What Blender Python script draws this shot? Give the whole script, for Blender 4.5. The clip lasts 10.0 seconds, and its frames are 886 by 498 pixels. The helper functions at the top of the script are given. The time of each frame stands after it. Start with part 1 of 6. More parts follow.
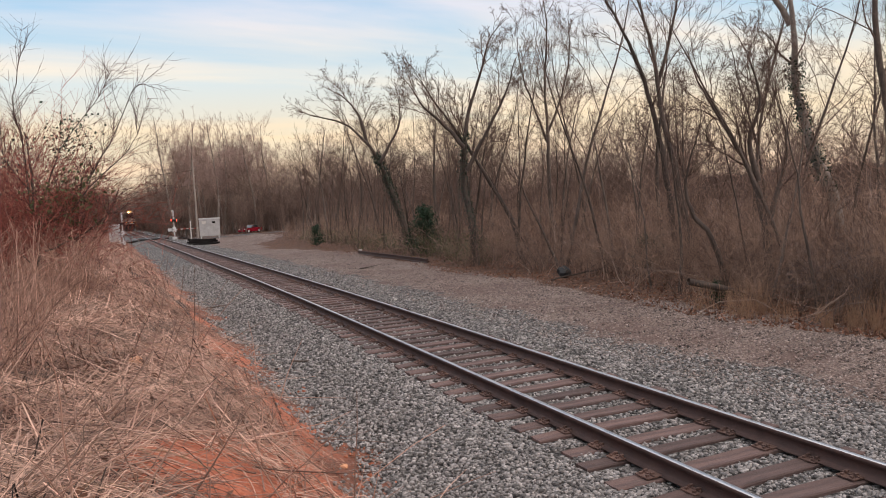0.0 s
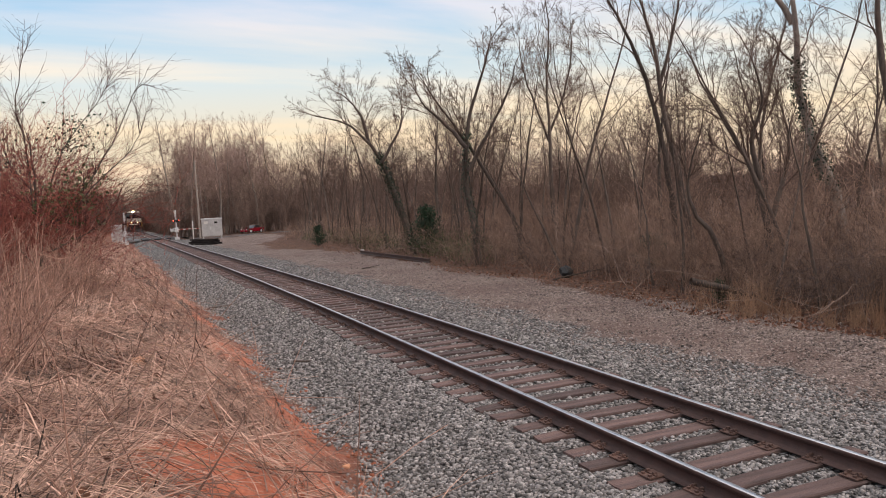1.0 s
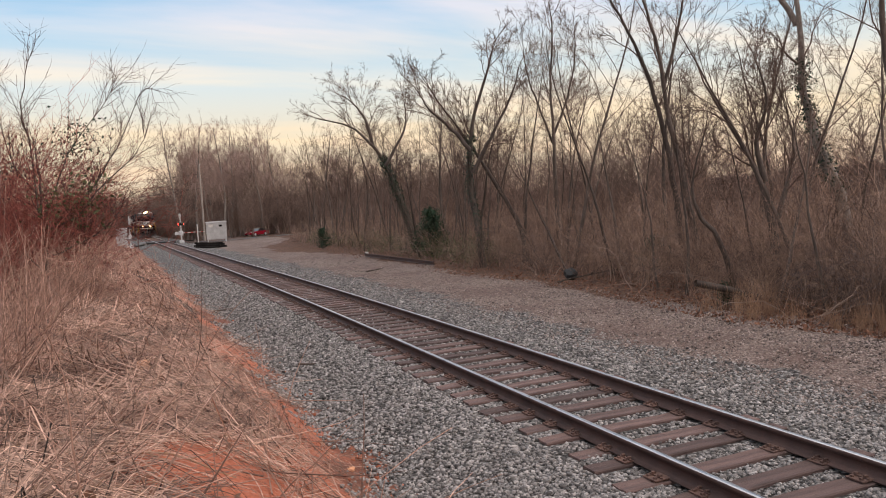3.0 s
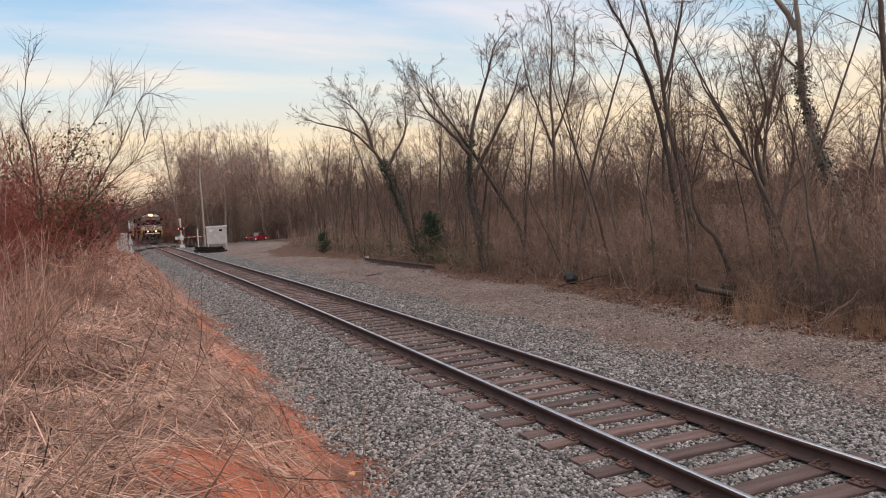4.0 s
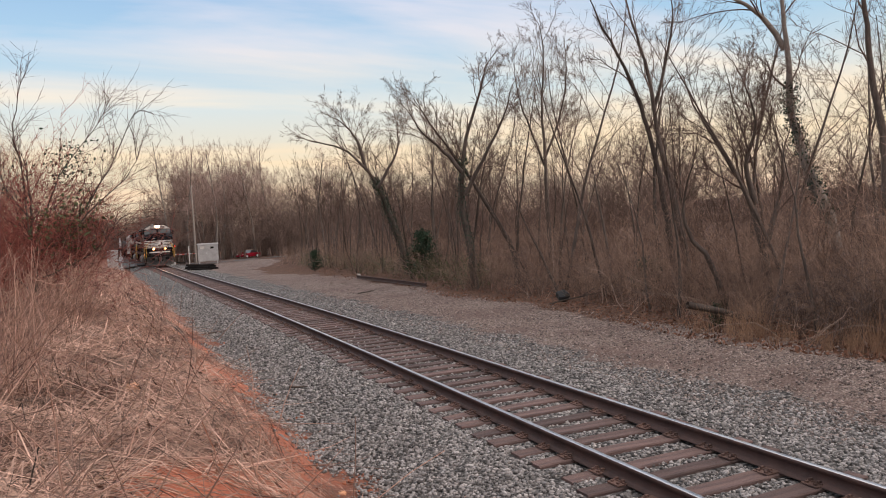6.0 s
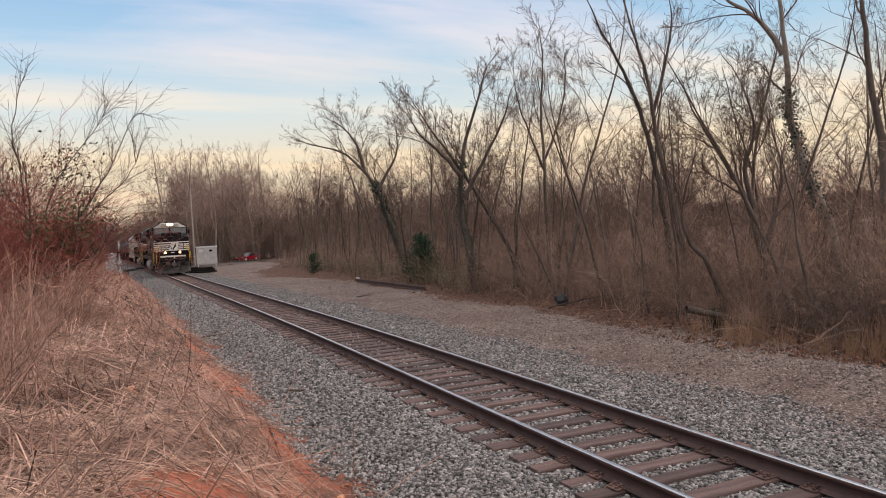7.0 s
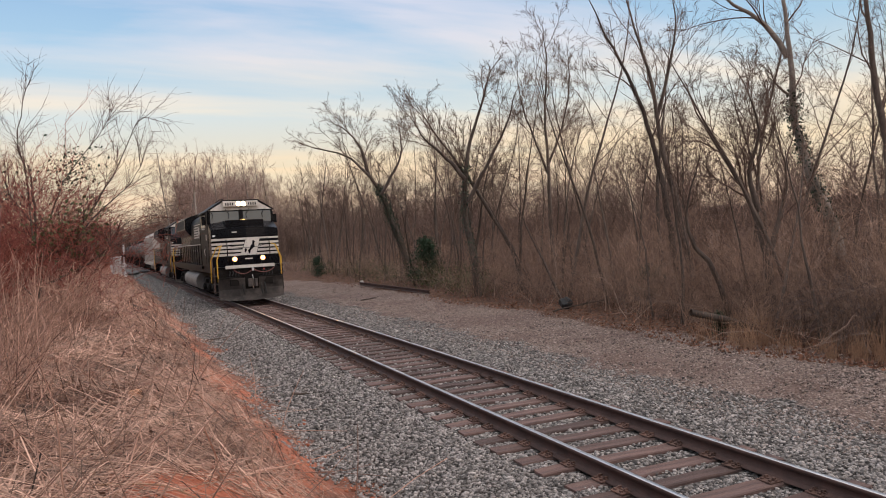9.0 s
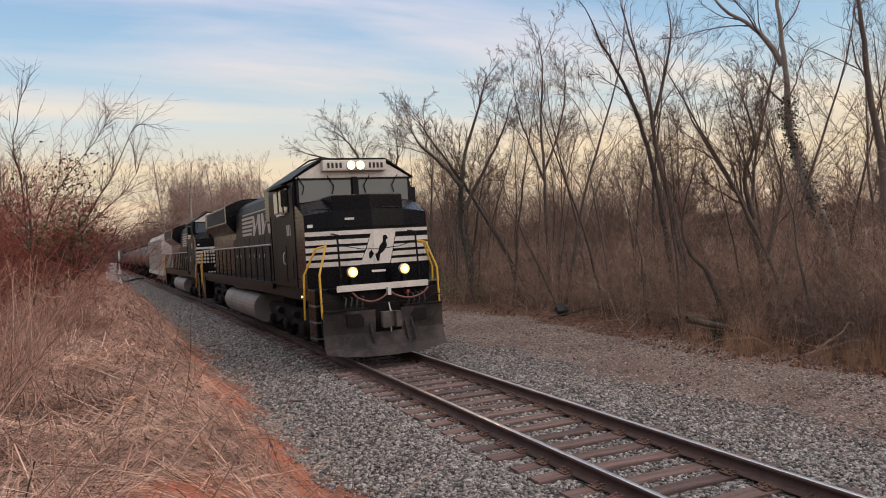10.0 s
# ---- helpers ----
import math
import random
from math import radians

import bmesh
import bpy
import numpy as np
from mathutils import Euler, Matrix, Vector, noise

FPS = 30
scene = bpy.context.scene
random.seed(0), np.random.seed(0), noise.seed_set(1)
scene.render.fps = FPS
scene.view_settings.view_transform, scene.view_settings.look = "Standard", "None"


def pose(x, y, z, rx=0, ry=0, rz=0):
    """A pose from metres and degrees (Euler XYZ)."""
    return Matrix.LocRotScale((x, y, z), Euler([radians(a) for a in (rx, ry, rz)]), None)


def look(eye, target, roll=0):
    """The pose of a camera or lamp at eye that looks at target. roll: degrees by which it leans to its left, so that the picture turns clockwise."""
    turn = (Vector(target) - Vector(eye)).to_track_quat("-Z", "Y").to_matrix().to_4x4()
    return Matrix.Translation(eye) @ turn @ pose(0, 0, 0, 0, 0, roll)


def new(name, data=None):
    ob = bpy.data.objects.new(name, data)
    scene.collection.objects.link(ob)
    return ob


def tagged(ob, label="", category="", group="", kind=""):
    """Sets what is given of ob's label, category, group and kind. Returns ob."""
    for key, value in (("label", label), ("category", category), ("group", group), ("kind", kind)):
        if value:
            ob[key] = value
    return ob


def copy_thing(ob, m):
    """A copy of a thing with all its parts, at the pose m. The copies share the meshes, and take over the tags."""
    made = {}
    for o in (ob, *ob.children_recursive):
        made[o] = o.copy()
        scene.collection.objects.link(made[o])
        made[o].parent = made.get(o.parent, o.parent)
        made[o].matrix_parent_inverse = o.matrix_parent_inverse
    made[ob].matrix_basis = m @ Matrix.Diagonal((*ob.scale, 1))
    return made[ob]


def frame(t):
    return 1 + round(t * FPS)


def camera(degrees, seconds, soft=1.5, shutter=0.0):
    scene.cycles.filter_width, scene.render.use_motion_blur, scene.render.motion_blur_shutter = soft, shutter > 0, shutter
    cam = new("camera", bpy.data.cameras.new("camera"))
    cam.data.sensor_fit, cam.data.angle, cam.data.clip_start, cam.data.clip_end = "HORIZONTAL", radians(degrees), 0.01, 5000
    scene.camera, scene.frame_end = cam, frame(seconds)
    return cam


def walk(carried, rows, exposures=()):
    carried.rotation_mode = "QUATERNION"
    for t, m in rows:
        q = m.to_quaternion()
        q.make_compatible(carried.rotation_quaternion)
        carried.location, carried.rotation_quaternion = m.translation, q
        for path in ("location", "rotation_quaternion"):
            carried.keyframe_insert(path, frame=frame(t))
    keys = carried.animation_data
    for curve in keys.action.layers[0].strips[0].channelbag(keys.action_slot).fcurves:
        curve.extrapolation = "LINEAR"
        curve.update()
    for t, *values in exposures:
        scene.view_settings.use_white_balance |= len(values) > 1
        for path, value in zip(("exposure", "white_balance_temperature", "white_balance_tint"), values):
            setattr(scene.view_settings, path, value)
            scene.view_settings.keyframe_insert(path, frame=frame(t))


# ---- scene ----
from itertools import product
EYE_Z = 2.765
cam = camera(60.98, 10.0, soft=1.0, shutter=0.0)


def aim(yaw, pitch, roll):
    """Hand-held turn: degrees to the right of the track's direction, up, and leaning."""
    a, b = radians(yaw), radians(pitch)
    eye = Vector((0.0, 0.0, EYE_Z))
    way = Vector((math.sin(a) * math.cos(b), math.cos(a) * math.cos(b), math.sin(b)))
    return look(eye, eye + way, roll)


PATH = [
    (0.0, aim(23.103, -3.741, -3.120)),
    (0.5, aim(23.099, -3.796, -3.153)),
    (1.0, aim(22.945, -3.742, -3.200)),
    (1.5, aim(22.784, -3.690, -3.322)),
    (2.0, aim(22.707, -3.646, -3.375)),
    (2.5, aim(22.644, -3.598, -3.356)),
    (4.0, aim(22.639, -3.199, -3.443)),
    (4.5, aim(22.792, -2.881, -3.453)),
    (5.0, aim(22.994, -2.496, -3.461)),
    (5.5, aim(23.198, -2.172, -3.428)),
    (7.0, aim(23.426, -1.631, -3.207)),
    (7.5, aim(23.413, -1.657, -3.143)),
    (8.0, aim(23.346, -1.567, -3.187)),
    (8.5, aim(23.262, -1.464, -3.284)),
    (9.0, aim(23.134, -1.356, -3.234)),
    (9.5, aim(23.163, -1.103, -3.200)),
    (10.0, aim(23.454, -0.855, -3.204)),
]
walk(cam, PATH, [(0.0, 0.70), (4.0, 0.69), (5.5, 0.66), (8.0, 0.62), (9.0, 0.60), (10.0, 0.52)])

# ---- light ----
SUN_EL, SUN_AZ = 30.0, 152.0          # degrees; azimuth clockwise from +y
world = bpy.data.worlds.new("evening_sky")
scene.world = world
world.use_nodes = True
wt = world.node_tree
wt.nodes.clear()


def wnode(kind, **values):
    n = wt.nodes.new(kind)
    for key, value in values.items():
        n.inputs[key].default_value = value
    return n


def build_sky():
    link = wt.links.new
    out = wnode("ShaderNodeOutputWorld")
    bg = wnode("ShaderNodeBackground")
    sky = wnode("ShaderNodeTexSky")
    sky.sky_type, sky.sun_disc = "NISHITA", False
    sky.sun_elevation, sky.sun_rotation = radians(SUN_EL), radians(SUN_AZ)
    sky.air_density, sky.dust_density, sky.ozone_density = 1.0, 1.2, 2.0
    co = wnode("ShaderNodeTexCoord")
    sep = wnode("ShaderNodeSeparateXYZ")
    link(co.outputs["Generated"], sep.inputs[0])
    # the cloud deck: a plane far above, seen in perspective
    zc = wnode("ShaderNodeMath"); zc.operation = "MAXIMUM"; zc.inputs[1].default_value = 0.015
    link(sep.outputs["Z"], zc.inputs[0])
    zz = wnode("ShaderNodeMath"); zz.operation = "ADD"; zz.inputs[1].default_value = 0.10
    link(zc.outputs[0], zz.inputs[0])
    dx = wnode("ShaderNodeMath"); dx.operation = "DIVIDE"
    dy = wnode("ShaderNodeMath"); dy.operation = "DIVIDE"
    link(sep.outputs["X"], dx.inputs[0]); link(zz.outputs[0], dx.inputs[1])
    link(sep.outputs["Y"], dy.inputs[0]); link(zz.outputs[0], dy.inputs[1])
    com = wnode("ShaderNodeCombineXYZ")
    link(dx.outputs[0], com.inputs["X"]); link(dy.outputs[0], com.inputs["Y"])
    mp = wnode("ShaderNodeMapping")
    mp.inputs["Rotation"].default_value = (0, 0, radians(38))
    mp.inputs["Scale"].default_value = (0.36, 1.30, 1.0)
    mp.inputs["Location"].default_value = (3.1, 1.2, 0.0)
    link(com.outputs[0], mp.inputs["Vector"])
    n1 = wnode("ShaderNodeTexNoise", Scale=1.0, Detail=7.0, Roughness=0.52, Distortion=0.35)
    link(mp.outputs[0], n1.inputs["Vector"])
    cr = wnode("ShaderNodeValToRGB")
    cr.color_ramp.elements[0].position, cr.color_ramp.elements[1].position = 0.42, 0.60
    cr.color_ramp.elements[0].color, cr.color_ramp.elements[1].color = (0, 0, 0, 1), (1, 1, 1, 1)
    link(n1.outputs["Fac"], cr.inputs[0])
    # colour of the clouds by height: peach low down, lilac white above
    cc = wnode("ShaderNodeValToRGB")
    el = cc.color_ramp.elements
    el[0].position, el[0].color = 0.0, (0.95, 0.67, 0.48, 1)
    el[1].position, el[1].color = 0.75, (2.12, 2.00, 1.96, 1)
    for at, c in ((0.10, (1.02, 0.800, 0.540)), (0.17, (1.010, 0.870, 0.700)), (0.24, (0.810, 0.785, 0.835)), (0.32, (0.700, 0.728, 0.880)), (0.46, (0.675, 0.710, 0.890))):
        e = el.new(at); e.color = (*c, 1)
    link(sep.outputs["Z"], cc.inputs[0])
    # the clear air between them
    ca = wnode("ShaderNodeValToRGB")
    el = ca.color_ramp.elements
    el[0].position, el[0].color = 0.0, (0.93, 0.68, 0.49, 1)
    el[1].position, el[1].color = 0.75, (1.42, 1.36, 1.38, 1)
    for at, c in ((0.09, (0.98, 0.800, 0.545)), (0.16, (0.772, 0.830, 0.814)), (0.23, (0.482, 0.700, 0.881)), (0.31, (0.347, 0.560, 0.836)), (0.46, (0.289, 0.470, 0.768))):
        e = el.new(at); e.color = (*c, 1)
    link(sep.outputs["Z"], ca.inputs[0])
    sk = wnode("ShaderNodeMix"); sk.data_type = "RGBA"; sk.blend_type = "MULTIPLY"
    sc = wnode("ShaderNodeMix"); sc.data_type = "RGBA"
    gain = wnode("ShaderNodeMix"); gain.data_type = "RGBA"; gain.blend_type = "MULTIPLY"
    gain.inputs[0].default_value = 1.0
    gain.inputs[7].default_value = (0.10, 0.10, 0.10, 1)
    link(sky.outputs[0], gain.inputs[6])
    sc.inputs[0].default_value = 0.85
    link(gain.outputs[2], sc.inputs[6]); link(ca.outputs[0], sc.inputs[7])
    mix = wnode("ShaderNodeMix"); mix.data_type = "RGBA"
    half = wnode("ShaderNodeMath"); half.operation = "MULTIPLY"; half.inputs[1].default_value = 0.85
    link(cr.outputs[0], half.inputs[0])
    link(half.outputs[0], mix.inputs[0])
    link(sc.outputs[2], mix.inputs[6]); link(cc.outputs[0], mix.inputs[7])
    link(mix.outputs[2], bg.inputs[0])
    bg.inputs[1].default_value = 0.66
    link(bg.outputs[0], out.inputs[0])


build_sky()
sun_data = bpy.data.lights.new("sun", "SUN")
sun_data.energy, sun_data.angle, sun_data.color = 0.95, radians(50), (1.0, 0.79, 0.68)
sun = new("sun", sun_data)
_a, _e = radians(SUN_AZ), radians(SUN_EL)
sun.matrix_world = look((0, 0, 60), (-math.sin(_a) * math.cos(_e), -math.cos(_a) * math.cos(_e), 60 - math.sin(_e)))

# ---- materials ----
def tree_of(name):
    m = bpy.data.materials.new(name)
    m.use_nodes = True
    nt = m.node_tree
    return m, nt, nt.nodes["Principled BSDF"]


def nd(nt, kind, **values):
    n = nt.nodes.new(kind)
    for key, value in values.items():
        n.inputs[key].default_value = value
    return n


def ramp(nt, src, stops):
    r = nt.nodes.new("ShaderNodeValToRGB")
    el = r.color_ramp.elements
    el[0].position, el[0].color = stops[0][0], (*stops[0][1], 1)
    el[1].position, el[1].color = stops[-1][0], (*stops[-1][1], 1)
    for p_, c_ in stops[1:-1]:
        e = el.new(p_)
        e.color = (*c_, 1)
    nt.links.new(src, r.inputs[0])
    return r.outputs[0]


def mixc(nt, fac, a, b, mode="MIX"):
    n = nt.nodes.new("ShaderNodeMix")
    n.data_type, n.blend_type = "RGBA", mode
    for i, v in ((0, fac), (6, a), (7, b)):
        if isinstance(v, (int, float)):
            n.inputs[i].default_value = v
        elif isinstance(v, tuple):
            n.inputs[i].default_value = (*v, 1)
        else:
            nt.links.new(v, n.inputs[i])
    return n.outputs[2]


def surface(name, c1, c2, scale=4.0, fine=40.0, rough=0.7, metal=0.0, bump=0.15, vary=0.0, island=0.0, dirt=None, dirt_at=(0.5, 0.7), stretch=(1, 1, 1), spec=0.5):
    """A worn surface: two colours by a coarse noise, grain and bump by a fine one, dirt in patches, and a shade for each piece."""
    m, nt, bs = tree_of(name)
    co = nd(nt, "ShaderNodeTexCoord")
    mp = nd(nt, "ShaderNodeMapping")
    mp.inputs["Scale"].default_value = stretch
    nt.links.new(co.outputs["Object"], mp.inputs["Vector"])
    n1 = nd(nt, "ShaderNodeTexNoise", Scale=scale, Detail=5.0, Roughness=0.6)
    n2 = nd(nt, "ShaderNodeTexNoise", Scale=fine, Detail=4.0, Roughness=0.65)
    for n in (n1, n2):
        nt.links.new(mp.outputs[0], n.inputs["Vector"])
    col = ramp(nt, n1.outputs["Fac"], [(0.3, c1), (0.7, c2)])
    grain = ramp(nt, n2.outputs["Fac"], [(0.3, (0.72, 0.72, 0.72)), (0.7, (1.18, 1.18, 1.18))])
    col = mixc(nt, 0.8, col, grain, "MULTIPLY")
    if dirt:
        n3 = nd(nt, "ShaderNodeTexNoise", Scale=scale * 0.6, Detail=8.0, Roughness=0.7)
        mp3 = nd(nt, "ShaderNodeMapping")
        mp3.inputs["Location"].default_value = (7.3, 2.1, 4.4)
        nt.links.new(mp.outputs[0], mp3.inputs["Vector"])
        nt.links.new(mp3.outputs[0], n3.inputs["Vector"])
        f = ramp(nt, n3.outputs["Fac"], [(dirt_at[0], (0, 0, 0)), (dirt_at[1], (1, 1, 1))])
        col = mixc(nt, f, col, dirt)
    for amount, kind, out in ((vary, "ShaderNodeObjectInfo", "Random"), (island, "ShaderNodeNewGeometry", "Random Per Island")):
        if amount:
            oi = nd(nt, kind)
            f = ramp(nt, oi.outputs[out], [(0.0, (1 - amount,) * 3), (1.0, (1 + amount,) * 3)])
            col = mixc(nt, 1.0, col, f, "MULTIPLY")
    nt.links.new(col, bs.inputs["Base Color"])
    rr = nd(nt, "ShaderNodeMapRange")
    rr.inputs["To Min"].default_value, rr.inputs["To Max"].default_value = max(0.05, rough - 0.12), min(1, rough + 0.12)
    nt.links.new(n2.outputs["Fac"], rr.inputs["Value"])
    nt.links.new(rr.outputs[0], bs.inputs["Roughness"])
    bs.inputs["Metallic"].default_value = metal
    bs.inputs["Specular IOR Level"].default_value = spec
    if bump:
        b = nd(nt, "ShaderNodeBump", Strength=bump, Distance=0.02)
        nt.links.new(n2.outputs["Fac"], b.inputs["Height"])
        nt.links.new(b.outputs[0], bs.inputs["Normal"])
    return m


def glow(name, colour, strength):
    m, nt, bs = tree_of(name)
    bs.inputs["Base Color"].default_value = (*colour, 1)
    bs.inputs["Emission Color"].default_value = (*colour, 1)
    bs.inputs["Emission Strength"].default_value = strength
    return m


def ground_material():
    """Soil in zones: ballast, gravel lot, red clay bank under straw, leaf litter; the zones are named on the sheet's points."""
    m, nt, bs = tree_of("ground_soil")
    geo = nd(nt, "ShaderNodeNewGeometry")

    def tex(scale, detail=6.0, rough=0.6, kind="ShaderNodeTexNoise"):
        n = nd(nt, kind, Scale=scale)
        if kind == "ShaderNodeTexNoise":
            n.inputs["Detail"].default_value, n.inputs["Roughness"].default_value = detail, rough
        nt.links.new(geo.outputs["Position"], n.inputs["Vector"])
        return n
    big, mid, fine = tex(0.35), tex(2.2), tex(28.0, 4)
    vor = tex(17.0, kind="ShaderNodeTexVoronoi")
    vor2 = tex(30.0, kind="ShaderNodeTexVoronoi")

    def zone(name, soft=0.5):
        at = nt.nodes.new("ShaderNodeAttribute")
        at.attribute_name = name
        ad = nd(nt, "ShaderNodeMath"); ad.operation = "ADD"
        sb = nd(nt, "ShaderNodeMath"); sb.operation = "MULTIPLY_ADD"
        sb.inputs[1].default_value, sb.inputs[2].default_value = soft, -soft / 2
        nt.links.new(mid.outputs["Fac"], sb.inputs[0])
        nt.links.new(at.outputs["Fac"], ad.inputs[0]); nt.links.new(sb.outputs[0], ad.inputs[1])
        return ramp(nt, ad.outputs[0], [(0.42, (0, 0, 0)), (0.58, (1, 1, 1))])
    leaf = ramp(nt, vor.outputs["Color"], [(0.2, (0.045, 0.025, 0.018)), (0.6, (0.105, 0.056, 0.036)), (0.9, (0.19, 0.105, 0.065))])
    leaf = mixc(nt, 0.7, leaf, ramp(nt, mid.outputs["Fac"], [(0.3, (0.55, 0.5, 0.45)), (0.7, (1.2, 1.1, 1.0))]), "MULTIPLY")
    stone = ramp(nt, vor.outputs["Color"], [(0.1, (0.085, 0.078, 0.073)), (0.5, (0.215, 0.198, 0.186)), (0.95, (0.46, 0.435, 0.41))])
    # Shade between the stones, painted in as dark cell edges.
    gap_shade = ramp(nt, vor.outputs["Distance"], [(0.25, (1, 1, 1)), (0.62, (0.16, 0.155, 0.15))])
    stone = mixc(nt, 1.0, stone, gap_shade, "MULTIPLY")
    lot = ramp(nt, vor2.outputs["Color"], [(0.1, (0.055, 0.038, 0.031)), (0.5, (0.140, 0.098, 0.081)), (0.95, (0.33, 0.27, 0.235))])
    lot = mixc(nt, ramp(nt, big.outputs["Fac"], [(0.42, (0, 0, 0)), (0.62, (0.6, 0.6, 0.6))]), lot, (0.100, 0.060, 0.048))
    clay = ramp(nt, fine.outputs["Fac"], [(0.25, (0.28, 0.075, 0.038)), (0.75, (0.50, 0.175, 0.100))])
    # Reddish soil under the straw, darkened to hold the shade in the mat's gaps.
    straw = ramp(nt, fine.outputs["Fac"], [(0.25, (0.075, 0.028, 0.018)), (0.75, (0.27, 0.110, 0.068))])
    col = mixc(nt, zone("lot"), leaf, lot)
    col = mixc(nt, zone("straw"), col, straw)
    col = mixc(nt, zone("clay"), col, clay)
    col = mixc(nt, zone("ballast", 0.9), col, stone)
    nt.links.new(col, bs.inputs["Base Color"])
    bs.inputs["Roughness"].default_value = 0.92
    bs.inputs["Specular IOR Level"].default_value = 0.25
    b = nd(nt, "ShaderNodeBump", Strength=0.8, Distance=0.03)
    hm = nd(nt, "ShaderNodeMath"); hm.operation = "SUBTRACT"
    nt.links.new(fine.outputs["Fac"], hm.inputs[0]); nt.links.new(vor.outputs["Distance"], hm.inputs[1])
    nt.links.new(hm.outputs[0], b.inputs["Height"])
    nt.links.new(b.outputs[0], bs.inputs["Normal"])
    return m


GROUND = ground_material()
STONE = surface("ballast_stone", (0.108, 0.097, 0.090), (0.300, 0.274, 0.256), 9, 60, 0.85, bump=0.3, island=0.8)
LOTSTONE = surface("lot_gravel", (0.110, 0.080, 0.068), (0.29, 0.232, 0.203), 9, 60, 0.85, bump=0.3, island=0.8)
TIE = surface("creosoted_tie_wood", (0.055, 0.033, 0.029), (0.150, 0.092, 0.078), 3, 30, 0.85, bump=0.5, vary=0.35, stretch=(0.35, 4, 4), dirt=(0.27, 0.21, 0.18), dirt_at=(0.58, 0.75))
RUST = surface("rusty_steel", (0.048, 0.028, 0.024), (0.085, 0.046, 0.037), 5, 60, 0.72, 0.25, 0.3, vary=0.15)
PLATE = surface("rusty_plate", (0.085, 0.046, 0.036), (0.165, 0.092, 0.068), 8, 60, 0.8, 0.1, 0.3, vary=0.25)
SHINE = surface("worn_railhead_steel", (0.46, 0.45, 0.45), (0.60, 0.59, 0.58), 3, 50, 0.30, 0.9, 0.03, stretch=(1, 0.05, 1))
BARK = surface("grey_brown_bark", (0.052, 0.040, 0.034), (0.125, 0.098, 0.082), 3, 24, 0.92, bump=0.6, vary=0.3, stretch=(1, 1, 0.3), spec=0.2)
BARK_PALE = surface("pale_bark", (0.15, 0.125, 0.108), (0.30, 0.255, 0.22), 2.5, 20, 0.9, bump=0.4, vary=0.2, stretch=(1, 1, 0.3), spec=0.2)
TWIG = surface("bare_twigs", (0.083, 0.056, 0.045), (0.168, 0.114, 0.091), 1.5, 14, 0.95, bump=0, vary=0.3, spec=0.15)
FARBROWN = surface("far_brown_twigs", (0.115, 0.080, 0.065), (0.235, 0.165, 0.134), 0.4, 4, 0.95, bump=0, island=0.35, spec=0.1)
BRUSH = surface("brown_brush", (0.095, 0.062, 0.048), (0.37, 0.245, 0.182), 0.6, 9, 0.95, bump=0, island=0.65, spec=0.15)
VINE = surface("pale_vine_stems", (0.12, 0.084, 0.066), (0.32, 0.230, 0.185), 0.8, 10, 0.9, bump=0, island=0.5, spec=0.2)
BUSHTWIG = surface("dark_red_brown_shoots", (0.055, 0.026, 0.024), (0.125, 0.058, 0.050), 1.2, 12, 0.9, bump=0, island=0.3, spec=0.2)
GREYTWIG = surface("grey_bramble_twigs", (0.095, 0.074, 0.070), (0.185, 0.146, 0.135), 0.8, 9, 0.95, bump=0, island=0.4, spec=0.15)
# Warm sunlight on the far treetops is put into this paler colour.
FARTWIG = surface("sunlit_far_twigs", (0.24, 0.168, 0.140), (0.40, 0.285, 0.24), 0.4, 4, 0.95, bump=0, vary=0.2, island=0.2, spec=0.1)
DRYSTEM = surface("dry_weed_stems", (0.150, 0.074, 0.055), (0.46, 0.285, 0.215), 0.8, 10, 0.9, bump=0, island=0.6, spec=0.2)
REDTWIG = surface("reddish_twigs", (0.145, 0.042, 0.034), (0.32, 0.108, 0.080), 1.2, 12, 0.9, bump=0, island=0.4, spec=0.2)
DRY = surface("dry_straw", (0.130, 0.068, 0.050), (0.50, 0.325, 0.244), 0.8, 10, 0.9, bump=0, island=0.95, spec=0.2)
GREYSTRAW = surface("weathered_grey_straw", (0.13, 0.085, 0.068), (0.36, 0.265, 0.215), 0.8, 10, 0.9, bump=0, island=0.5, spec=0.2)
SEDGE = surface("tan_sedge", (0.22, 0.125, 0.078), (0.38, 0.235, 0.150), 0.8, 10, 0.9, bump=0, island=0.3, spec=0.2)
LEAFLIT = surface("fallen_leaves", (0.11, 0.052, 0.034), (0.235, 0.120, 0.078), 2, 10, 0.85, bump=0, island=0.5, spec=0.2)
GREEN = surface("evergreen_leaves", (0.012, 0.030, 0.016), (0.032, 0.062, 0.030), 1.5, 12, 0.7, bump=0, island=0.4, spec=0.3)
IVY = surface("ivy_leaves", (0.008, 0.020, 0.010), (0.022, 0.042, 0.020), 1.5, 12, 0.55, bump=0, island=0.4, spec=0.3)
OLIVE = surface("olive_scrub_leaves", (0.060, 0.070, 0.030), (0.130, 0.130, 0.060), 1.5, 12, 0.75, bump=0, island=0.4, spec=0.3)
FARWOOD = surface("distant_bare_woods", (0.050, 0.035, 0.031), (0.095, 0.068, 0.058), 0.25, 1.5, 1.0, bump=0, stretch=(1, 1, 0.35), spec=0.05)
ASPHALT = surface("road_asphalt", (0.045, 0.044, 0.044), (0.085, 0.082, 0.08), 1.2, 60, 0.85, bump=0.2)
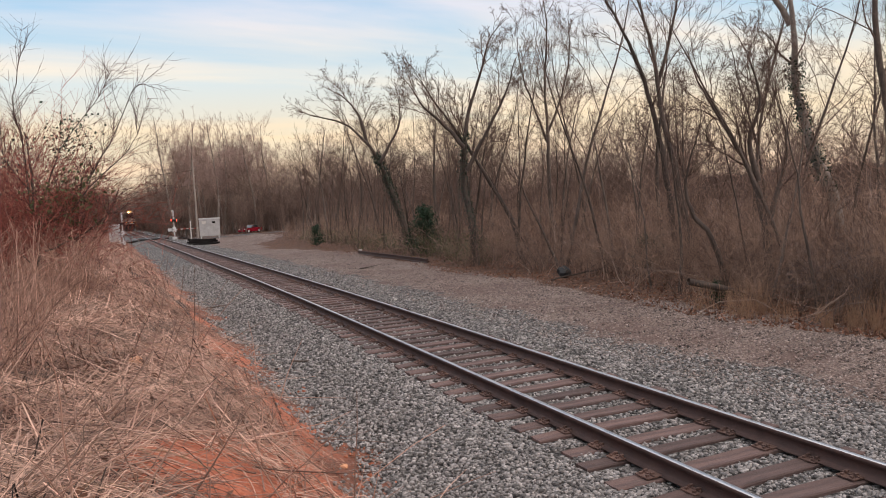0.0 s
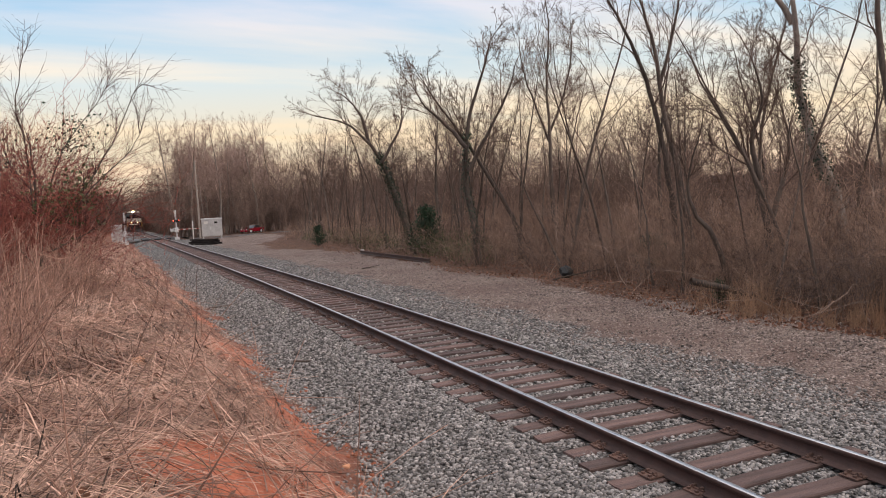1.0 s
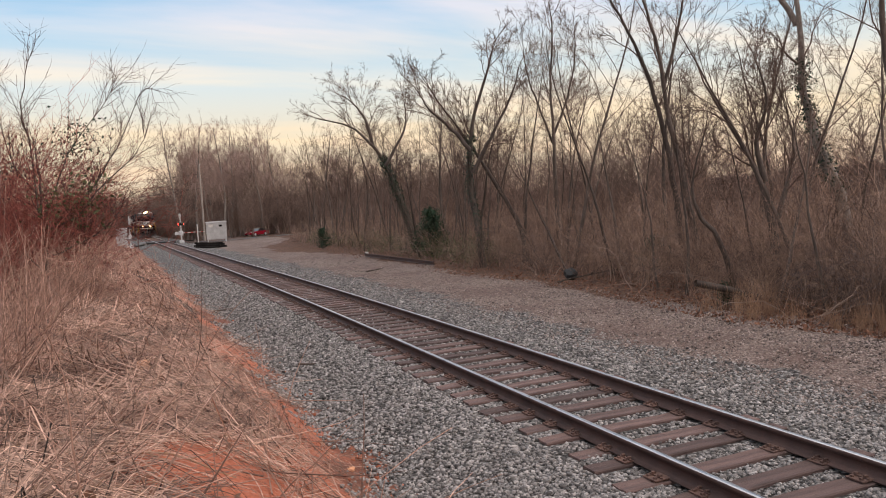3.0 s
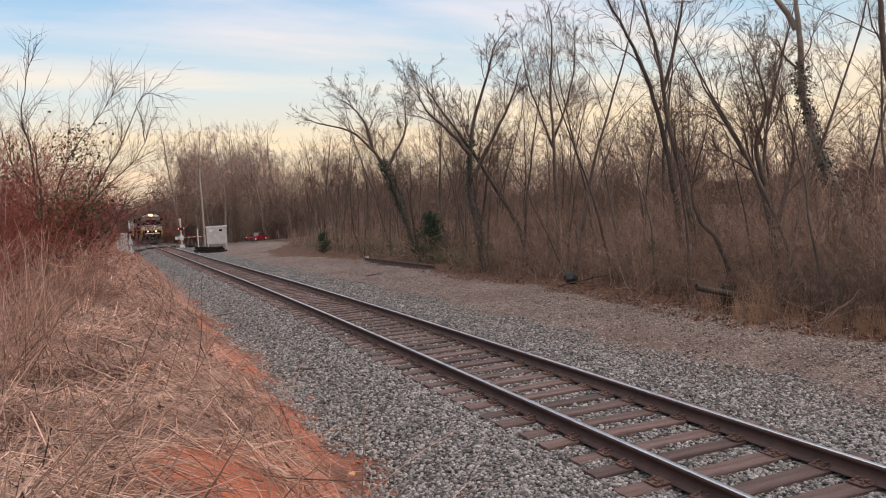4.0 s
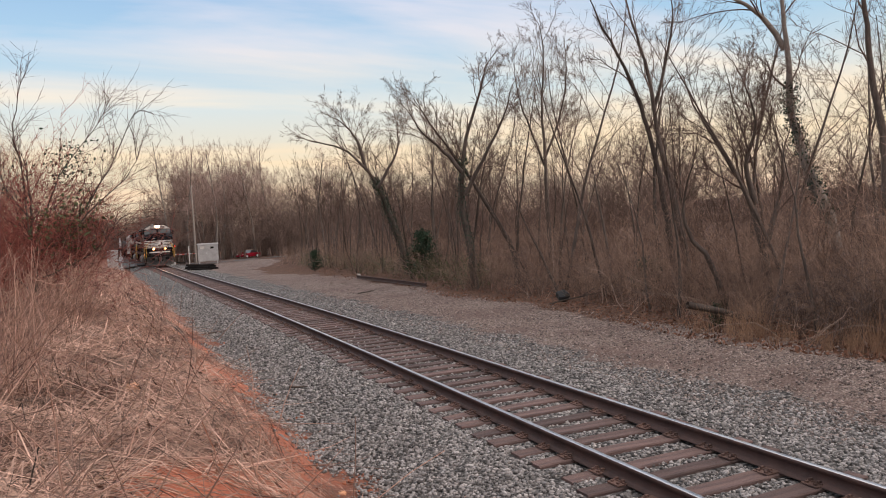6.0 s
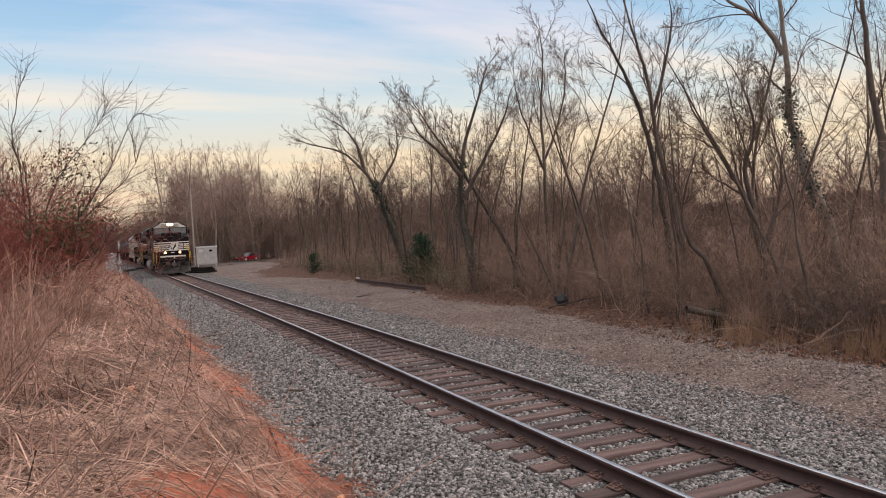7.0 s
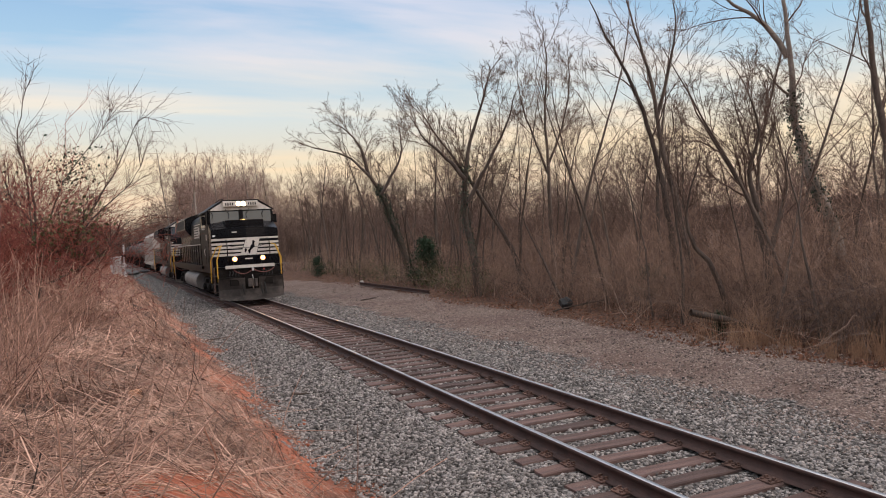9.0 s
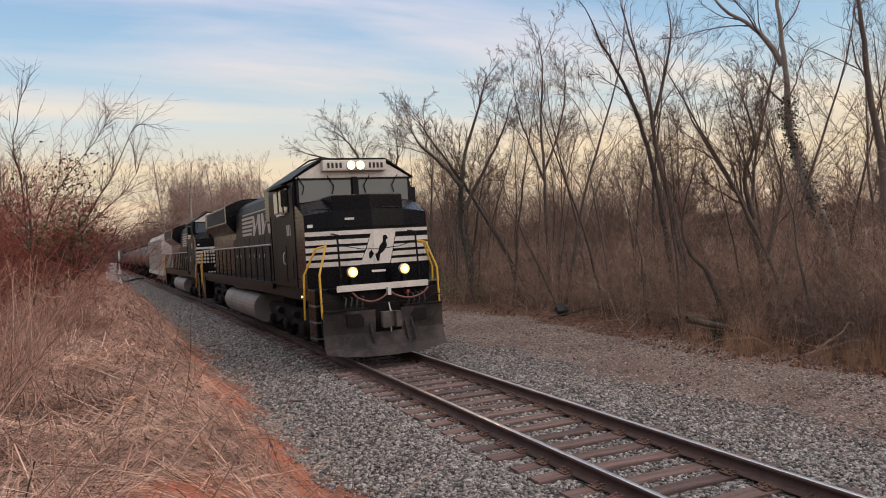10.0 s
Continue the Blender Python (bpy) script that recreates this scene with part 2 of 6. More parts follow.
BLACK = surface("black_loco_paint", (0.0016, 0.0019, 0.0036), (0.0034, 0.0038, 0.0060), 1.5, 18, 0.28, 0, 0.03, dirt=(0.0065, 0.0064, 0.0068), dirt_at=(0.55, 0.9), spec=0.13)
SIDEBLACK = surface("dusty_black_paint", (0.0032, 0.0034, 0.0044), (0.0075, 0.0076, 0.0084), 0.9, 16, 0.5, 0, 0.04, dirt=(0.020, 0.0185, 0.0175), dirt_at=(0.5, 0.9), spec=0.10)
UNDER = surface("grimy_underframe", (0.0040, 0.0036, 0.0035), (0.017, 0.014, 0.0125), 2.5, 25, 0.85, 0, 0.25, spec=0.15)
PLOWMAT = surface("dusty_plow_steel", (0.016, 0.014, 0.0135), (0.085, 0.070, 0.062), 1.3, 20, 0.7, 0, 0.12, dirt=(0.17, 0.140, 0.122), dirt_at=(0.48, 0.72))
WHITE = surface("dulled_white_paint", (0.42, 0.39, 0.355), (0.58, 0.55, 0.505), 1.8, 25, 0.55, 0, 0.03, dirt=(0.30, 0.26, 0.22), dirt_at=(0.58, 0.85))
GREYTANK = surface("silver_fuel_tank_paint", (0.12, 0.108, 0.100), (0.215, 0.195, 0.18), 1.6, 20, 0.6, 0.1, 0.06, dirt=(0.12, 0.095, 0.08), dirt_at=(0.5, 0.8))
YELLOW = surface("yellow_handrail_paint", (0.46, 0.25, 0.02), (0.60, 0.36, 0.04), 6, 40, 0.5, bump=0.05)
RAILGREY = surface("grey_handrail", (0.30, 0.28, 0.26), (0.42, 0.40, 0.38), 6, 40, 0.5, bump=0.05)
HOPPER = surface("pale_grey_hopper_paint", (0.30, 0.275, 0.25), (0.43, 0.40, 0.365), 0.9, 15, 0.65, bump=0.08, dirt=(0.24, 0.19, 0.15), dirt_at=(0.5, 0.85))
TANKER = surface("black_tank_car_paint", (0.030, 0.028, 0.028), (0.065, 0.058, 0.055), 0.8, 15, 0.5, bump=0.05, dirt=(0.15, 0.125, 0.11), dirt_at=(0.5, 0.85))
ALU = surface("dull_aluminium", (0.30, 0.295, 0.285), (0.42, 0.41, 0.40), 1.5, 30, 0.5, 0.25, 0.05)
GALV = surface("galvanised_steel", (0.42, 0.42, 0.42), (0.58, 0.58, 0.57), 4, 30, 0.5, 0.2, 0.05)
POLE = surface("weathered_pole_wood", (0.20, 0.165, 0.135), (0.33, 0.28, 0.24), 2, 25, 0.9, bump=0.4, stretch=(3, 3, 0.3))
REDPAINT = surface("red_car_paint", (0.22, 0.008, 0.020), (0.30, 0.011, 0.026), 1.0, 10, 0.25, 0, 0.0)
REDMAT = surface("faded_red_paint", (0.40, 0.05, 0.04), (0.52, 0.09, 0.07), 6, 40, 0.6, bump=0.05)
RUBBER = surface("black_rubber", (0.012, 0.012, 0.012), (0.025, 0.025, 0.025), 6, 40, 0.8, bump=0.1)
HOSE = surface("dull_red_air_hose", (0.10, 0.035, 0.03), (0.17, 0.06, 0.05), 6, 40, 0.6, bump=0.05)
ORANGE = surface("orange_sandstone", (0.50, 0.22, 0.11), (0.66, 0.34, 0.19), 8, 50, 0.85, bump=0.4)
ORANGECLAY = surface("red_clay_lumps", (0.26, 0.075, 0.040), (0.44, 0.165, 0.095), 6, 40, 0.95, bump=0.3, island=0.4, spec=0.1)
GLASS, _nt, _bs = tree_of("sky_toned_window_glass")
# The bluish base colour stands in for sky reflected in the panes.
_bs.inputs["Base Color"].default_value = (0.075, 0.092, 0.108, 1)
_bs.inputs["Roughness"].default_value = 0.06
_bs.inputs["Specular IOR Level"].default_value = 0.9
LAMP = glow("headlight_lens", (1.0, 0.52, 0.18), 400.0)
# Orange glare round the lit lenses, given to the reflector rings as emission.
HALO = glow("warm_lamp_glow", (1.0, 0.36, 0.09), 2.4)
DITCH = glow("ditch_light_lens", (1.0, 0.46, 0.13), 70.0)
REDLAMP = glow("red_crossing_lamp", (1.0, 0.06, 0.03), 4.0)
NUMLIT = surface("number_board_face", (0.45, 0.43, 0.39), (0.58, 0.55, 0.50), 6, 40, 0.5, bump=0)


# ---- mesh helpers ----
def mesh_of(name, verts, faces, material, smooth=False):
    """A mesh from arrays: verts (n, 3); faces an (m, k) array or a list of such arrays."""
    me = bpy.data.meshes.new(name)
    groups = [np.asarray(g, dtype=np.int32) for g in (faces if isinstance(faces, list) else [faces]) if len(g)]
    verts = np.asarray(verts, dtype=np.float32)
    me.vertices.add(len(verts))
    me.vertices.foreach_set("co", verts.ravel())
    loops = np.concatenate([g.ravel() for g in groups])
    totals = np.concatenate([np.full(len(g), g.shape[1], dtype=np.int32) for g in groups])
    me.loops.add(len(loops))
    me.loops.foreach_set("vertex_index", loops)
    me.polygons.add(len(totals))
    me.polygons.foreach_set("loop_start", np.concatenate([[0], np.cumsum(totals)[:-1]]).astype(np.int32))
    me.polygons.foreach_set("loop_total", totals)
    if smooth:
        me.polygons.foreach_set("use_smooth", np.ones(len(totals), dtype=bool))
    me.materials.append(material)
    me.update(calc_edges=True)
    return me


def part(name, bm, material, parent, label="", smooth=False):
    """Links a bmesh as one mesh object under a thing or a part."""
    me = bpy.data.meshes.new(name)
    bm.normal_update()
    bm.to_mesh(me)
    bm.free()
    if smooth:
        me.polygons.foreach_set("use_smooth", [True] * len(me.polygons))
    me.materials.append(material)
    ob = new(name, me)
    ob.parent = parent
    if label:
        ob["label"] = label
    return ob


def thing(name, label, category, at=(0, 0, 0), rz=0.0, group="", kind=""):
    ob = new(name)
    ob.empty_display_size = 0.2
    ob.matrix_world = pose(*at, 0, 0, rz)
    return tagged(ob, label, category, group, kind)


def box(bm, x0, x1, y0, y1, z0, z1, bevel=0.0):
    r = bmesh.ops.create_cube(bm, size=1.0)
    vs = r["verts"]
    for v in vs:
        v.co = Vector((x0 + (v.co.x + 0.5) * (x1 - x0), y0 + (v.co.y + 0.5) * (y1 - y0), z0 + (v.co.z + 0.5) * (z1 - z0)))
    if bevel:
        es = list({e for v in vs for e in v.link_edges})
        bmesh.ops.bevel(bm, geom=es, offset=bevel, segments=2, affect="EDGES", profile=0.6)
    return bm


def boxed(*dims, bevel=0.0):
    return box(bmesh.new(), *dims, bevel=bevel)


def prism(bm, outline, axis, a, b):
    """An outline of (u, v) pairs pushed along an axis from a to b. axis x: (y, z); y: (x, z); z: (x, y)."""
    def at(u, v, w):
        return {"x": (w, u, v), "y": (u, w, v), "z": (u, v, w)}[axis]
    lo = [bm.verts.new(at(u, v, a)) for u, v in outline]
    hi = [bm.verts.new(at(u, v, b)) for u, v in outline]
    n = len(outline)
    for i in range(n):
        bm.faces.new((lo[i], lo[(i + 1) % n], hi[(i + 1) % n], hi[i]))
    bm.faces.new(lo[::-1])
    bm.faces.new(hi)
    bmesh.ops.recalc_face_normals(bm, faces=bm.faces[:])
    return bm


def prismed(outline, axis, a, b, bevel=0.0):
    bm = prism(bmesh.new(), outline, axis, a, b)
    if bevel:
        bmesh.ops.bevel(bm, geom=bm.edges[:], offset=bevel, segments=2, affect="EDGES", profile=0.6)
    return bm


def rod(bm, points, r, n=6, taper=None):
    """A round bar along points; taper: the radius at each point."""
    pts = [Vector(p_) for p_ in points]
    rings = []
    for i, p_ in enumerate(pts):
        d = (pts[min(i + 1, len(pts) - 1)] - pts[max(i - 1, 0)]).normalized()
        u = d.orthogonal().normalized() if i == 0 else (u - d * u.dot(d)).normalized()
        w = d.cross(u)
        rad = taper[i] if taper else r
        rings.append([bm.verts.new(p_ + (u * math.cos(k * math.tau / n) + w * math.sin(k * math.tau / n)) * rad) for k in range(n)])
    for a, b in zip(rings, rings[1:]):
        for k in range(n):
            bm.faces.new((a[k], a[(k + 1) % n], b[(k + 1) % n], b[k]))
    bm.faces.new(rings[0][::-1])
    bm.faces.new(rings[-1])
    return bm


def rodded(points, r, n=6, taper=None):
    return rod(bmesh.new(), points, r, n, taper)


def lathe(bm, profile, axis, at, n=16):
    """A turned body: profile of (along, radius) round an axis through at."""
    at = Vector(at)
    rings = []
    for s_, r_ in profile:
        ring = []
        for k in range(n):
            c_, d_ = math.cos(k * math.tau / n) * r_, math.sin(k * math.tau / n) * r_
            ring.append(bm.verts.new(at + Vector({"x": (s_, c_, d_), "y": (c_, s_, d_), "z": (c_, d_, s_)}[axis])))
        rings.append(ring)
    for a, b in zip(rings, rings[1:]):
        for k in range(n):
            bm.faces.new((a[k], a[(k + 1) % n], b[(k + 1) % n], b[k]))
    bm.faces.new(rings[0][::-1])
    bm.faces.new(rings[-1])
    bmesh.ops.recalc_face_normals(bm, faces=bm.faces[:])
    return bm


def lathed(profile, axis, at, n=16):
    return lathe(bmesh.new(), profile, axis, at, n)


# ---- the lie of the land ----
CX, RAILTOP = 5.41, 0.18             # track's centre line abreast of the camera, top of rail
GAUGE_HALF = 0.7525


def ramped(s, a, b):
    """The run of a slope that sets in between a and b."""
    s = np.asarray(s, dtype=float)
    return np.where(s < a, 0.0, np.where(s < b, (s - a) ** 2 / (2 * (b - a)), s - (a + b) / 2))


def bend(s):
    return -0.0185 * ramped(s, 16, 36)


def fall(s):
    return -0.0038 * ramped(s, 10, 22)


def smooth01(v, a, b):
    t = np.clip((np.asarray(v, dtype=float) - a) / (b - a), 0, 1)
    return t * t * (3 - 2 * t)


PROFILE_X = [-400, -60, -20, -8, -3, -1, 0.2, 0.8, 1.4, 1.9, 2.25, 2.6, 3.0, 3.5, 3.9, 7.0, 7.5, 8.3, 13, 15, 20, 60, 500]
PROFILE_Z = [2.5, 2.2, 2.0, 1.55, 1.28, 1.15, 0.98, 0.74, 0.33, -0.03, -0.23, -0.24, -0.17, -0.08, -0.045, -0.045, -0.09, -0.15, -0.17, -0.12, 0.0, 0.2, 0.2]


def ground_z(x, s):
    """Height of the ground at world x, y."""
    x, s = np.asarray(x, dtype=float), np.asarray(s, dtype=float)
    xp = x - bend(s)
    z = np.interp(xp, PROFILE_X, PROFILE_Z)
    z = np.where(xp < 2.3, -0.2 + (z + 0.2) * (1 - 0.85 * smooth01(s, 62, 96)), z)
    z = z - smooth01(xp, 8, 13) * np.clip((s - 95) * 0.017, 0, 1.2)
    wob = 0.10 * np.sin(s * 0.71 + 1.3) * np.sin(xp * 1.3) + 0.06 * np.sin(s * 1.9) * np.cos(xp * 2.1 + s * 0.4)
    z = z + wob * smooth01(xp, 1.9, 0.6) * 0.7 + wob * 0.5 * smooth01(xp, 13, 16)
    return z + fall(s)


def on_track(lat, s, z=0.0):
    return Vector((CX + lat + float(bend(s)), s, z + float(fall(s))))


# ---- ground, road ----
def steps(*spans):
    out = []
    for a, b, d in spans:
        out.extend(np.arange(a, b, d))
    out.append(spans[-1][1])
    return np.array(out)


def build_ground():
    rng = np.random.default_rng(3)
    xs = steps((-500, -60, 40), (-60, -12, 3), (-12, -4, 0.5), (-4, 9, 0.11), (9, 20, 0.3), (20, 60, 3), (60, 600, 45))
    ys = steps((-300, -20, 35), (-20, 3, 1.5), (3, 32, 0.14), (32, 70, 0.5), (70, 150, 1.6), (150, 260, 8), (260, 1200, 90))
    gx, gy = np.meshgrid(xs, ys, indexing="ij")
    gxb = gx + bend(np.minimum(gy, 300))
    gz = ground_z(gxb, gy)
    near = (gy > 2) & (gy < 40)
    gz = gz + np.where(near, rng.normal(0, 0.012, gz.shape), rng.normal(0, 0.02, gz.shape)) * ((gx < 4.0) | (gx > 6.9))
    verts = np.stack([gxb, gy, gz], -1).reshape(-1, 3)
    nx, ny = gx.shape
    i = np.arange(nx * ny).reshape(nx, ny)
    faces = np.stack([i[:-1, :-1], i[1:, :-1], i[1:, 1:], i[:-1, 1:]], -1).reshape(-1, 4)
    me = mesh_of("ground", verts, faces, GROUND, smooth=True)
    x, y = gx.ravel(), gy.ravel()
    wav = 0.18 * np.sin(y * 0.9) + 0.14 * np.sin(y * 2.3 + 1) + 0.10 * np.sin(y * 5.1 + 2)
    edge_r = 12.7 + 0.35 * np.sin(y * 0.6) + 0.25 * np.sin(y * 1.7) + 0.05 * np.clip(y - 25, 0, 60) - 3.0 * smooth01(y, 48, 60) + 6 * smooth01(y, 66, 90)
    zones = {
        "ballast": np.clip(0.5 + np.minimum(x - 2.25 - wav * 1.1, (8.9 + wav - x) * 0.45) * 1.2, 0, 1),
        "lot": np.clip(0.5 + np.minimum(x - 2, edge_r - x) * 0.8, 0, 1),
        "straw": np.clip(0.5 + (2.5 + wav - x) * 1.2, 0, 1),
        "clay": np.clip(0.86 - np.abs(x - 1.50 - wav * 0.9 - 0.10 * np.sin(y * 0.45)) * 0.75 + 0.22 * np.sin(y * 1.35 + 0.6) - 0.02 * np.clip(y - 9, 0, 30), 0, 1) * smooth01(y, 45, 25)
        + 0.9 * np.exp(-(((x - 0.45) / 0.75) ** 2 + ((y - 5.4) / 1.3) ** 2)),
    }
    for name, values in zones.items():
        at = me.attributes.new(name, "FLOAT", "POINT")
        at.data.foreach_set("value", np.clip(values, 0, 1).astype(np.float32))
    tagged(new("ground", me), "red clay bank, grey ballast and gravel lot", "ground", kind="structure")


def build_road():
    xs = np.linspace(-60, 60, 90)
    verts, faces = [], []
    for x in xs:
        b = 106.0 + 0.10 * (x - CX) * (x > 0)
        for s in (b - 3.2, b + 3.2):
            z = float(ground_z(x, s)) + 0.05
            if abs(x - float(bend(s)) - CX) < 3.5:
                z = float(fall(s)) + RAILTOP - 0.012
            verts.append((x, s, z))
        if x < 60:
            k = len(verts) - 2
            if not abs(x + 0.67 - float(bend(106)) - CX) < 1.6:
                faces.append((k, k + 1, k + 3, k + 2))
    bm_faces = np.array([f for f in faces if max(f) < len(verts)])
    me = mesh_of("road", np.array(verts), bm_faces, ASPHALT)
    tagged(new("road", me), "worn asphalt road over the level crossing", "road", kind="structure")


# ---- the railway track ----
def rail_section():
    """Half outlines of a flat-bottomed rail, mirrored: x, z from the foot's underside."""
    half = [(0.076, 0.0), (0.076, 0.010), (0.030, 0.026), (0.010, 0.040), (0.009, 0.120), (0.030, 0.138), (0.0375, 0.142), (0.0375, 0.168), (0.031, 0.180), (0.018, 0.1845)]
    return [(-x, z) for x, z in half] + [(x, z) for x, z in half[::-1]]


def build_track():
    track = thing("railway_track", "single railway track with rust-brown rails on old wooden ties", "railway track")
    sec = rail_section()
    n = len(sec)
    ss = steps((-30, 40, 2.0), (40, 120, 4), (120, 420, 12))
    for side in (-1, 1):
        verts, faces, caps = [], [], []
        for s in ss:
            for x, z in sec:
                p_ = on_track(side * GAUGE_HALF, s, RAILTOP - 0.185)
                verts.append((p_.x + x, s, p_.z + z))
        for i in range(len(ss) - 1):
            for k in range(n - 1):
                a, b = i * n + k, i * n + k + 1
                faces.append((a, b, b + n, a + n))
            faces.append((i * n + n - 1, i * n, i * n + n, i * n + 2 * n - 1))
        me = mesh_of("rail", np.array(verts), np.array(faces), RUST)
        me.materials.append(SHINE)
        head = [k for k in range(n) if k < n - 1 and sec[k][1] > 0.1795 and sec[k + 1][1] > 0.1795]
        idx = np.zeros(len(faces), dtype=np.int32)
        for i in range(len(ss) - 1):
            for k in head:
                idx[i * n + k] = 1
        me.polygons.foreach_set("material_index", idx)
        rail = new("rail", me)
        rail.parent = track
        rail["label"] = "rust-brown rail with a polished head"
    return track


def tie_meshes(rng, count):
    out = []
    for _ in range(count):
        bm = bmesh.new()
        L, W = 1.30 + rng.uniform(-0.04, 0.04), 0.115 + rng.uniform(-0.008, 0.01)
        nx = 9
        rows_ = []
        for i in range(nx + 1):
            x = -L + 2 * L * i / nx
            w0, w1 = W + rng.normal(0, 0.004), W + rng.normal(0, 0.004)
            t = rng.normal(-0.004, 0.004)
            rows_.append([bm.verts.new(v) for v in ((x, -w0, -0.17), (x, -w0, t - 0.012), (x, -w0 + 0.012, t), (x, -0.02, t - abs(rng.normal(0, 0.006))), (x, w1 - 0.012, t), (x, w1, t - 0.012), (x, w1, -0.17))])
        for a, b in zip(rows_, rows_[1:]):
            for k in range(6):
                bm.faces.new((a[k], a[k + 1], b[k + 1], b[k]))
        for a in (rows_[0], rows_[-1]):
            bm.faces.new(a)
        bmesh.ops.recalc_face_normals(bm, faces=bm.faces[:])
        me = bpy.data.meshes.new("tie")
        bm.to_mesh(me)
        bm.free()
        me.materials.append(TIE)
        out.append(me)
    return out


def plate_mesh():
    """A tie plate with its shoulders and four spike heads."""
    bm = boxed(-0.18, 0.18, -0.095, 0.095, 0.0, 0.016, bevel=0.004)
    for sx in (-1, 1):
        box(bm, sx * 0.095 - 0.01, sx * 0.095 + 0.01, -0.09, 0.09, 0.014, 0.030)
        for sy in (-0.05, 0.05):
            box(bm, sx * 0.088 - 0.020, sx * 0.088 + 0.020, sy - 0.014, sy + 0.014, 0.026, 0.050, bevel=0.004)
            box(bm, sx * 0.145 - 0.016, sx * 0.145 + 0.016, -sy - 0.014, -sy + 0.014, 0.014, 0.036, bevel=0.004)
    me = bpy.data.meshes.new("tie_plate")
    bm.to_mesh(me)
    bm.free()
    me.materials.append(PLATE)
    return me


TIE_STEP, TIE_PHASE = 0.5085, 4.808


def build_ties(track):
    rng = np.random.default_rng(11)
    kinds = tie_meshes(rng, 10)
    plate = plate_mesh()
    s = TIE_PHASE - 6 * TIE_STEP
    count = 0
    far = []
    while s < 300:
        if 102.6 < s < 109.4:
            s += TIE_STEP
            continue
        jit, yaw = rng.normal(0, 0.02), rng.normal(0, 0.9)
        m = Matrix.Translation(on_track(rng.normal(0, 0.03), s + jit, -0.004 + rng.normal(0, 0.004))) @ pose(0, 0, 0, 0, 0, yaw)
        if count < 150:
            tie = new("tie", kinds[int(rng.integers(10))])
            tie.parent = track
            tie.matrix_basis = m
            if s < 45:
                for side in (-1, 1):
                    pl = new("tie_plate", plate)
                    pl.parent = tie
                    pl.matrix_basis = pose(side * GAUGE_HALF, 0, 0.001)
        else:
            far.append(m)
        count += 1
        s += TIE_STEP
    bm = bmesh.new()
    for m in far:
        vs = bmesh.ops.create_cube(bm, size=1.0, matrix=m @ Matrix.Diagonal((2.6, 0.23, 0.17, 1)) @ Matrix.Translation((0, 0, -0.5)))
    tagged(part("far_tie_run", bm, TIE, track, "weathered wooden ties far along the line"), kind="stuff")
    # timber panels between and beside the rails at the crossing
    for a, b in ((-0.66, 0.66), (-1.75, -0.86), (0.86, 1.75)):
        c = on_track(0, 106, 0)
        part("crossing_panel", boxed(c.x + a, c.x + b, 102.9, 109.1, c.z - 0.05, c.z + RAILTOP - 0.006, bevel=0.01), RUBBER, track, "dark timber crossing panel")


# ---- stones ----
def stone_kinds(rng, count):
    base = np.array(list(product((-1, 1), repeat=3)), dtype=float)
    quads = np.array([(0, 1, 3, 2), (4, 6, 7, 5), (0, 4, 5, 1), (2, 3, 7, 6), (0, 2, 6, 4), (1, 5, 7, 3)])
    out = []
    for _ in range(count):
        v = base * rng.uniform(0.55, 1.0, (8, 3)) * rng.uniform(0.7, 1.15, 3)
        ax = rng.normal(size=3)
        q = Vector(ax).normalized()
        R_ = np.array(Matrix.Rotation(rng.uniform(0, 6.28), 3, q))
        out.append(v @ R_.T)
    return np.array(out), quads


def scatter_stones(name, label, material, spots, sizes, seed):
    rng = np.random.default_rng(seed)
    kinds, quads = stone_kinds(rng, 60)
    n = len(spots)
    pick = rng.integers(0, 60, n)
    ang = rng.uniform(0, math.tau, n)
    c, s = np.cos(ang), np.sin(ang)
    v = kinds[pick] * sizes[:, None, None]
    x = v[..., 0] * c[:, None] - v[..., 1] * s[:, None]
    y = v[..., 0] * s[:, None] + v[..., 1] * c[:, None]
    verts = np.stack([x, y, v[..., 2] * 0.8], -1) + spots[:, None, :]
    faces = (np.arange(n) * 8)[:, None, None] + quads[None]
    me = mesh_of(name, verts.reshape(-1, 3), faces.reshape(-1, 4), material)
    return tagged(new(name, me), label, "gravel", kind="stuff")


def spread(rng, n, x0, x1, s0, s1, power=1.6):
    """Spots over a strip beside the track, thinning with distance."""
    u = rng.uniform(0, 1, n)
    k = 1 - power
    s = (s0 ** k + u * (s1 ** k - s0 ** k)) ** (1 / k)
    x = rng.uniform(x0, x1, n)
    return x, s


